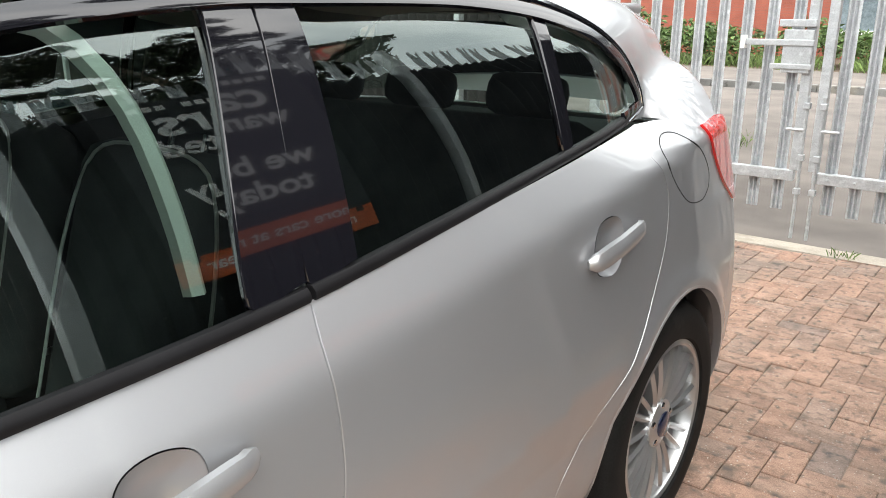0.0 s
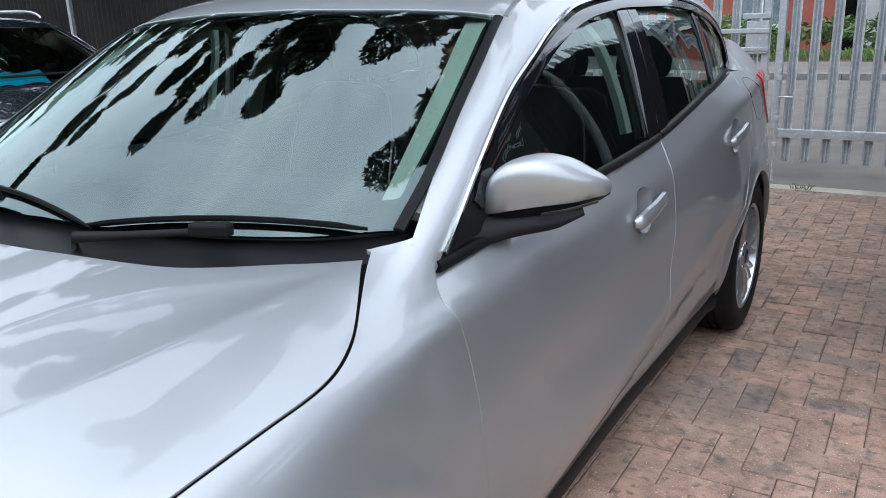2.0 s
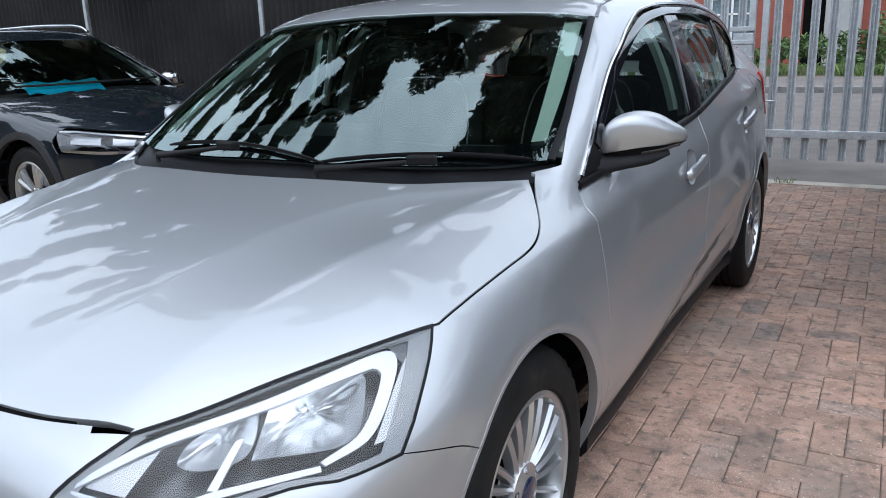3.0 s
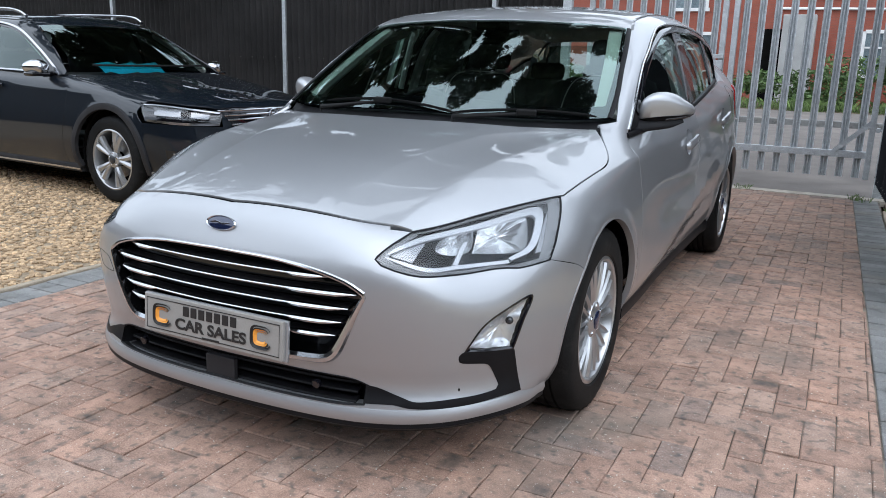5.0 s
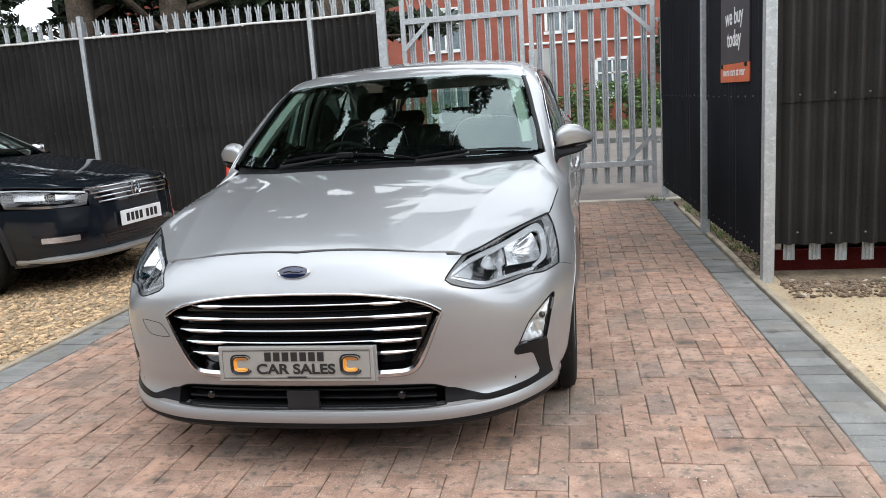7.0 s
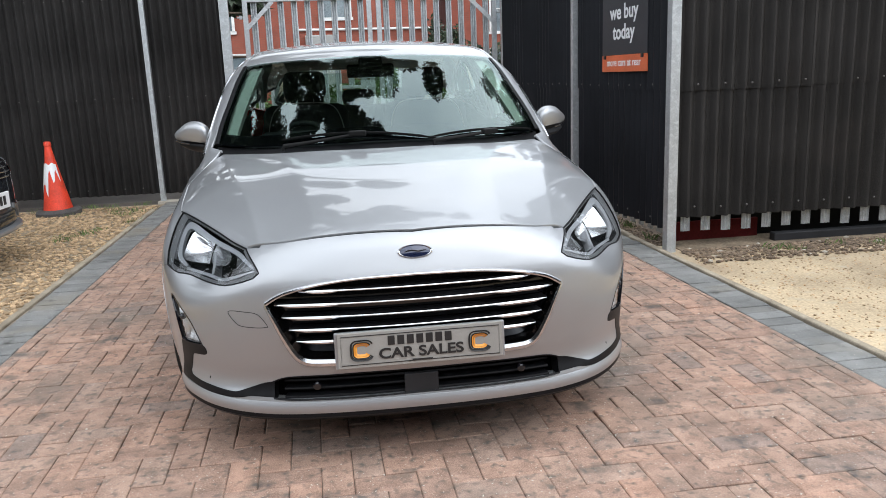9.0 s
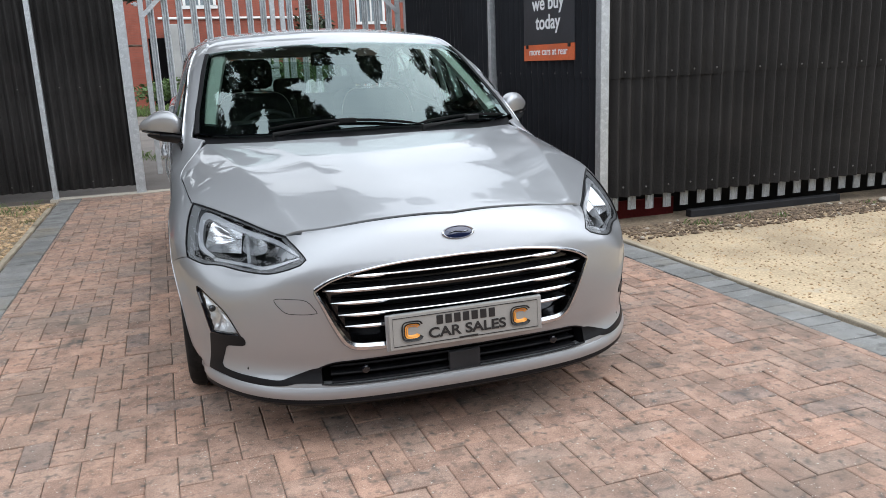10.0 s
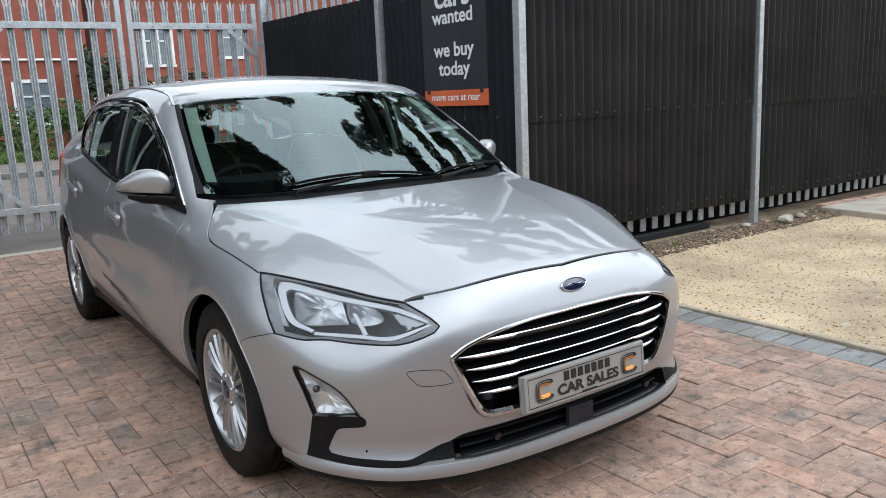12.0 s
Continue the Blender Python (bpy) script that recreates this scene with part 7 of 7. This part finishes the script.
ec = np.concatenate([on_front(EL, [(.50, .30), (.50, .74)], .04), on_front(EL, [(.50, .62), (.42, .62)][:1] + [(.50, .635)], .04), on_way(EL, [(.50, -.86, .635), (.62, -.80, .64), (.74, -.66, .65), (.85, -.40, .66)], CORNER, .03),
                     on_side(EL, [(-.40, .66), (-.40, .62), (-.34, .545)], .03), on_side(EL, arc(0, .345, .395, 150, 205, 12), .03), on_way(EL, [(.84, -.38, .22), (.80, -.6, .24), (.66, -.77, .28), (.50, -.87, .30)], CORNER, .03)])
panel("front_bumper_corner", EL, ec, CORNER, GREY_PAINT, est, mirror=True, gap=0, flange=0, grid=.04)
# arch and sill cladding, lower bumper
for s in (1, -1):
    for y0 in (0, 2.79):
        q = on_side(EL, arc(y0, .345, .418, -12, 192, 36), .03)
        sweep("arch_cladding", flat(q, s), [(-.02, -.026), (.010, -.024), (.014, 0), (.010, .024), (-.02, .026)], np.tile((s, 0, 0), (len(q), 1)), TRIM_GREY, est, "grey plastic wheel arch cladding")
        pts = arc(y0, .345, .40, -20, 200, 26)
        sweep("arch_liner", np.array([(s * .62, a, b) for a, b in pts]), [(-.004, -.23), (.004, -.23), (.004, .23), (-.004, .23)], [(0, a - y0, b - .345) for a, b in pts], DARK, est)
    q = on_side(EL, [(.42, .25), (1.4, .25), (2.4, .25)], .08)
    sweep("sill_cladding", flat(q, s), [(-.05, -.05), (0, -.045), (.016, -.02), (.016, .02), (0, .045), (-.05, .045)], np.tile((s, 0, 0), (len(q), 1)), TRIM_GREY, est)
    sweep("sill_strip", flat(q + (0, 0, .0), s) + (s * .012, 0, -.02), [(-.004, -.007), (.006, -.007), (.006, .007), (-.004, .007)], np.tile((s, 0, 0), (len(q), 1)), CHROME, est, "bright strip along the sill")
# grille and lamps
gb = on_front(EL, E_GR, .03, True)
eg = panel("grille", EL, gb, FRONT, GLOSS_BLACK, est, lift=.004, gap=0, flange=.01, grid=.05, label="black grille with four bright bars")
for z, xe in ((.757, .52), (.722, .48), (.688, .46), (.652, .43)):
    pth = on_front(EL, [(-xe, z), (0, z + .004), (xe, z)], .05)
    sweep("grille_bar", pth, [(.0, -.006), (.010, -.006), (.012, 0), (.010, .006), (.0, .006)], np.tile((0, -1.0, 0), (len(pth), 1)), CHROME, eg)
bm = bmesh.new()
lathe(bm, [(.058, .0), (.062, .012), (.054, .016), (.050, .010)], 32, pose(0, -.895, .705, 0, 0, -90) @ Matrix.Diagonal((1, 1, 1, 1)))
bd_ = part("badge", bm, CHROME, est, "round chrome badge", smooth=40)
for a in (-.022, .022):
    part("badge_stroke", tube(bmesh.new(), [(a * 1.6, -.909, .740), (a, -.909, .672), (0, -.909, .712)], .0055, 6), CHROME, bd_)
eplate = part("number_plate", boxed(-.26, .26, -.935, -.920, .44, .555, bevel=.003), SIGN_WHITE, est, "white plate with black bars")
for k in range(7):
    x0 = -.205 + k * .056 + (.03 if k > 3 else 0)
    part("plate_bar", boxed(x0, x0 + .036, -.938, -.934, .465, .53), INK, eplate)
low = on_front(EL, [(-.44, .415), (0, .42), (.44, .415), (.44, .415), (.40, .32), (0, .31), (-.40, .32), (-.40, .32)], .03, True)
lg = panel("lower_grille", EL, low, FRONT, GLOSS_BLACK, est, lift=.004, gap=0, flange=.01, grid=.06)
for z in (.345, .37, .395):
    pth = on_front(EL, [(-.40, z), (0, z), (.40, z)], .06)
    sweep("lower_bar", pth, [(0, -.004), (.008, -.004), (.008, .004), (0, .004)], np.tile((0, -1.0, 0), (len(pth), 1)), TRIM_GREY, lg)
lipe = smooth_line([(-.84, -.42, .275), (-.76, -.70, .275), (-.55, -.85, .270), (-.3, -.905, .268), (0, -.92, .268), (.3, -.905, .268), (.55, -.85, .270), (.76, -.70, .275), (.84, -.42, .275)], .06)
lout = np.stack([np.gradient(lipe[:, 1]), -np.gradient(lipe[:, 0]), 0 * lipe[:, 0]], 1)
sweep("under_guard", lipe, [(-.06, -.03), (.0, -.025), (.02, -.006), (.02, .012), (0, .022), (-.06, .022)], lout, SILVER, est, "silver under-run guard")
for s in (1, -1):
    hl = on_way(EL, [(.50, -.835, .745), (.64, -.70, .77), (.76, -.48, .795), (.815, -.32, .80), (.815, -.32, .80), (.845, -.37, .74), (.845, -.40, .675), (.845, -.40, .675), (.74, -.655, .655), (.60, -.805, .65), (.53, -.845, .652), (.53, -.845, .652)], CORNER, .02, True)
    lampe = panel("headlight", EL, hl, CORNER, LAMP_GLASS, est, gap=.002, flange=0, grid=.05, lift=.006, label="slim clear headlight with a bright edge")
    hn = normals(EL, hl)
    cc = hl.mean(0)
    n = len(hl)
    b2 = cc + (hl - cc) * .93 + normals(EL, hl) * .001
    raw("lamp_tray", [*(hl + hn * .003), *(cc + (hl - cc) * .9 + hn * .0008), cc + hn[0] * .0008], [(i, (i + 1) % n, n + (i + 1) % n, n + i) for i in range(n)] + [(n + i, n + (i + 1) % n, 2 * n) for i in range(n)], GLOSS_BLACK, lampe)
    for pts in ([(.565, -.795, .732), (.565, -.795, .732), (.655, -.675, .752), (.655, -.675, .752), (.675, -.69, .700), (.675, -.69, .700), (.59, -.795, .688), (.59, -.795, .688)],
                [(.690, -.625, .757), (.690, -.625, .757), (.785, -.420, .783), (.785, -.420, .783), (.805, -.450, .715), (.805, -.450, .715), (.710, -.640, .703), (.710, -.640, .703)]):
        panel("lamp_lens", EL, on_way(EL, pts, CORNER, .02, True), CORNER, LAMP_TRAY, lampe, lift=.0035, gap=.006, flange=.003, grid=.03)
    gd = on_way(EL, [(.53, -.845, .658), (.60, -.805, .656), (.74, -.655, .662), (.838, -.41, .682)], CORNER, .03)
    sweep("light_line", gd, [(0, -.009), (.004, -.009), (.005, .009), (0, .009)], normals(EL, gd), CHROME, lampe)
    gd = on_way(EL, [(.52, -.838, .738), (.64, -.705, .762), (.76, -.49, .786), (.81, -.34, .792)], CORNER, .03)
    sweep("light_line", gd, [(0, -.007), (.004, -.007), (.005, .007), (0, .007)], normals(EL, gd), LAMP_WHITE, lampe)
    fg_ = on_way(EL, [(.56, -.83, .455), (.72, -.69, .455), (.80, -.55, .465), (.80, -.55, .465), (.79, -.57, .395), (.70, -.70, .375), (.57, -.82, .375), (.57, -.82, .375)], CORNER, .03, True)
    fle = panel("fog_lamp", EL, fg_, CORNER, GLOSS_BLACK, est, lift=.005, gap=0, flange=.01, grid=.05, label="fog lamp in a black recess")
    c3 = drape(EL, [(.70, -.72, .415)], CORNER)[0]
    gdl = on_way(EL, [(.60, -.80, .415), (.70, -.71, .415), (.765, -.60, .42)], CORNER, .03)
    sweep("fog_lens", gdl, [(.004, -.022), (.010, -.020), (.010, .020), (.004, .022)], normals(EL, gdl), REFLECTOR, fle)
    bl = on_way(EL, [(.42, -.90, .43), (.50, -.86, .40), (.58, -.82, .34), (.68, -.745, .318), (.80, -.57, .315)], CORNER, .03)
    sweep("bumper_blade", bl, [(0, -.012), (.010, -.012), (.012, .012), (0, .012)], normals(EL, bl), ALLOY, est, "silver blade round the fog lamp", taper=np.linspace(1.5, .6, len(bl)))
    if s < 0:
        for ob in (lampe, *lampe.children, fle, *fle.children, bpy.data.objects[est.children[-1].name]):
            ob.data.transform(Matrix.Diagonal((-1, 1, 1, 1)))
            ob.data.flip_normals()
# glasshouse
es = np.concatenate([on_top(EU, [(0, .37), (.40, .43), (.70, .58)], .04), on_way(EU, [(.72, .585, 1.0), (.67, .85, 1.15), (.62, 1.15, 1.33), (.60, 1.26, 1.39)], TOP, .04), on_top(EU, [(.60, 1.26), (.30, 1.17), (0, 1.14)], .04)])
panel("windscreen", EU, np.concatenate([es, es[::-1] * (-1, 1, 1)]), TOP, SCREEN, est, gap=.002, flange=0, grid=.05)
er = np.concatenate([on_top(EU, [(0, 1.14), (.30, 1.17), (.60, 1.26)], .06), on_top(EU, [(.60, 1.26), (.59, 2.0), (.57, 3.0), (.52, 3.7)], .08), on_top(EU, [(.52, 3.7), (0, 3.74)], .08)])
panel("roof", EU, np.concatenate([er, er[::-1] * (-1, 1, 1)]), TOP, GREY_PAINT, est, grid=.08)
E_DLO = [(.66, .975), (.72, 1.03), (1.0, 1.19), (1.35, 1.345), (1.8, 1.405), (2.6, 1.41), (3.2, 1.37), (3.45, 1.25), (3.5, 1.06)]
ef = np.concatenate([on_way(EU, [(.78, .60, .985), (.70, .85, 1.15), (.645, 1.15, 1.33), (.60, 1.26, 1.39)], SLOPE, .04), on_top(EU, [(.60, 1.26), (.59, 2.0), (.57, 3.0), (.52, 3.7)], .08), on_side(EU, [(3.7, 1.38), (3.66, 1.04)], .06), on_side(EU, [(3.66, 1.04), (3.5, 1.05)], .06), on_side(EU, rev(E_DLO), .04), on_side(EU, [(.66, .975), (.60, .985)], .03)])
panel("roof_rail_panel", EU, ef, SLOPE, GREY_PAINT, est, mirror=True, grid=.05, gap=.001)
EW = offset_shell(EU, .008)
for pts in ([(.80, .99), (1.66, 1.0), (1.66, 1.0), (1.68, 1.385), (1.68, 1.385), (1.35, 1.328), (1.0, 1.17), (.80, 1.05), (.80, 1.05)], [(1.75, 1.005), (2.65, 1.025), (2.65, 1.025), (2.62, 1.395), (2.62, 1.395), (1.76, 1.388), (1.76, 1.388)], [(2.72, 1.03), (3.46, 1.06), (3.46, 1.06), (3.42, 1.24), (3.18, 1.355), (2.70, 1.392), (2.70, 1.392)]):
    panel("side_window", EW, on_side(EW, pts, .04, True), SIDE, WINDOW, est, gap=0, flange=0, mirror=True, grid=.08)
panel("window_trim", EU, on_side(EU, E_DLO, .04, False), SIDE, GLOSS_BLACK, est, mirror=True, gap=0, flange=0, grid=.08, lift=-.006,
      holes=[on_side(EU, [(.82, .995), (1.64, 1.005), (1.64, 1.005), (1.66, 1.375), (1.66, 1.375), (1.35, 1.318), (1.0, 1.16), (.82, 1.05), (.82, 1.05)], .04, True), on_side(EU, [(1.77, 1.01), (2.63, 1.03), (2.63, 1.03), (2.60, 1.385), (2.60, 1.385), (1.78, 1.38), (1.78, 1.38)], .04, True), on_side(EU, [(2.74, 1.035), (3.40, 1.06), (3.40, 1.06), (3.36, 1.22), (3.16, 1.33), (2.72, 1.38), (2.72, 1.38)], .04, True)])
for s in (1, -1):
    q = on_side(EU, E_DLO, .04)
    sweep("window_moulding", flat(q, s), [(-.003, -.010), (.008, -.009), (.010, 0), (.008, .009), (-.003, .010)], flat(normals(EU, q), s), CHROME, est, "bright moulding round the side windows")
    q = drape(EU, [(0, y, float(e_belt(y)) + .006) for y in np.linspace(.66, 3.5, 30)], SIDE)
    sweep("belt_moulding", flat(q, s), [(-.003, -.009), (.008, -.009), (.010, 0), (.008, .009), (-.003, .009)], flat(normals(EU, q), s), CHROME, est)
    rail = smooth_line([(.60, 1.42, 1.455), (.605, 1.50, 1.492), (.605, 1.65, 1.515), (.60, 2.4, 1.528), (.575, 3.3, 1.505), (.565, 3.45, 1.46)], .08)
    part("roof_bar", tube(bmesh.new(), flat(rail, s), .016, 10, .8), CHROME, est, "bright roof rail", smooth=60)
    bm = bmesh.new()
    bmesh.ops.create_uvsphere(bm, u_segments=28, v_segments=16, radius=1)
    for v in bm.verts:
        x, y, z = v.co
        v.co = (s * (.95 + .10 * x), .78 + (.06 if y > 0 else .075) * y * (1 - .2 * max(x, 0)) + .03 * max(x, 0), 1.035 + .066 * math.copysign(abs(z) ** .8, z) * (1 - .25 * max(0, x)))
    if s < 0:
        bmesh.ops.reverse_faces(bm, faces=bm.faces)
    md = part("door_mirror", bm, CHROME, est, "door mirror with a bright cap", smooth=60)
    part("mirror_foot", tube(bmesh.new(), [(s * .80, .74, .985), (s * .90, .77, .985)], [.03, .035], 10, .6), GLOSS_BLACK, md, smooth=50)
    part("mirror_lower", boxed(s * .95 - .09, s * .95 + .09, .72, .83, .965, 1.005, bevel=.018), GLOSS_BLACK, md, smooth=50)
    make_wheel(s, 0, .345, .345, .235, .225, .872, 5, True, est)
    make_wheel(s, 2.79, .345, .345, .235, .225, .872, 5, True, est)
    for y0, z0 in ((1.36, .87), (2.44, .89)):
        q = on_side(EL, [(y0, z0), (y0 + .11, z0 + .004), (y0 + .22, z0 + .006)], .03)
        nn = normals(EL, q)
        sweep("door_handle", flat(q + nn * .022, s), [(-.010, -.014), (.006, -.014), (.010, 0), (.006, .014), (-.010, .014)], flat(nn, s), GREY_PAINT, est, "", 60)
        sweep("handle_strip", flat(q + nn * .030, s), [(-.002, -.004), (.003, -.004), (.003, .004), (-.002, .004)], flat(nn, s), CHROME, est)
part("underbody", boxed(-.72, .72, -.72, 3.6, .20, .34, bevel=.02), DARK, est)
part("engine_bay", boxed(-.50, .50, -.70, .30, .34, .62, bevel=.02), DARK, est)
part("firewall", boxed(-.74, .74, .36, .5, .3, .93, bevel=.02), DARK, est)
part("dashboard", boxed(-.70, .70, .55, 1.1, .65, .985, bevel=.05), DASH, est, smooth=40)
part("cabin_floor", boxed(-.72, .72, .5, 3.7, .34, .38), SEAT, est)
part("tail_wall", boxed(-.74, .74, 3.62, 3.70, .34, 1.03), DASH, est)
for x in (-.37, .37):
    sb = part("seat", boxed(x - .25, x + .25, 1.25, 1.75, .45, .62, bevel=.06), SEAT, est, smooth=50)
    part("seat_back", boxed(-.25, .25, -.07, .07, 0, .62, m=Matrix.Translation((x, 1.8, .55)) @ Matrix.Rotation(radians(-15), 4, "X"), bevel=.06), SEAT, sb, smooth=50)
    part("head_rest", boxed(-.13, .13, -.05, .05, .65, .82, m=Matrix.Translation((x, 1.8, .55)) @ Matrix.Rotation(radians(-15), 4, "X"), bevel=.04), SEAT, sb, smooth=50)
for s in (1, -1):
    q = on_side(offset_shell(EU, .04), [(.75, 1.0), (1.0, 1.15), (1.35, 1.33)], .06)
    sweep("pillar_trim", flat(q, s), [(-.02, -.03), (0, -.03), (.012, 0), (0, .03), (-.02, .03)], flat(normals(EU, q), s), PALE_TRIM, est)
    dcq = on_side(offset_shell(EL, .06), [(.62, .35), (.62, .93), (.62, .93), (2.6, .97), (3.5, 1.0), (3.5, 1.0), (3.5, .4)], .1, True)
    dce = panel("door_card", offset_shell(EL, .06), dcq, SIDE, DASH, est, flange=0, grid=.12)
    if s < 0:
        dce.data.transform(Matrix.Diagonal((-1, 1, 1, 1)))
        dce.data.flip_normals()
v, f = [], []
for i in range(9):
    for j in range(5):
        v.append((-.52 + .62 * i / 8, .50 + .16 * j / 4 + .03 * math.sin(i * 1.3), .995 + .012 * math.sin(i * 2.1 + j) + .020 * j))
f = [(i * 5 + j, i * 5 + j + 1, i * 5 + j + 6, i * 5 + j + 5) for i in range(8) for j in range(4)]
sheet_ob = raw("paper_sheet", v, f, BLUE_CLOTH, None, smooth=60)
sheet_ob.matrix_basis = est.matrix_basis.copy()
tagged(sheet_ob, "bright blue sheet lying on the dashboard of the estate car", "sheet")
wv = [drape(EU, [(x, .39 + .40 * x * x + .015, 1.0)], TOP)[0] for x in np.linspace(-.6, .62, 14)]
part("wiper", tube(bmesh.new(), [p_ + np.array((0, -.005, .012)) for p_ in wv], .009, 6), RUBBER, est, "black wiper resting on the glass")
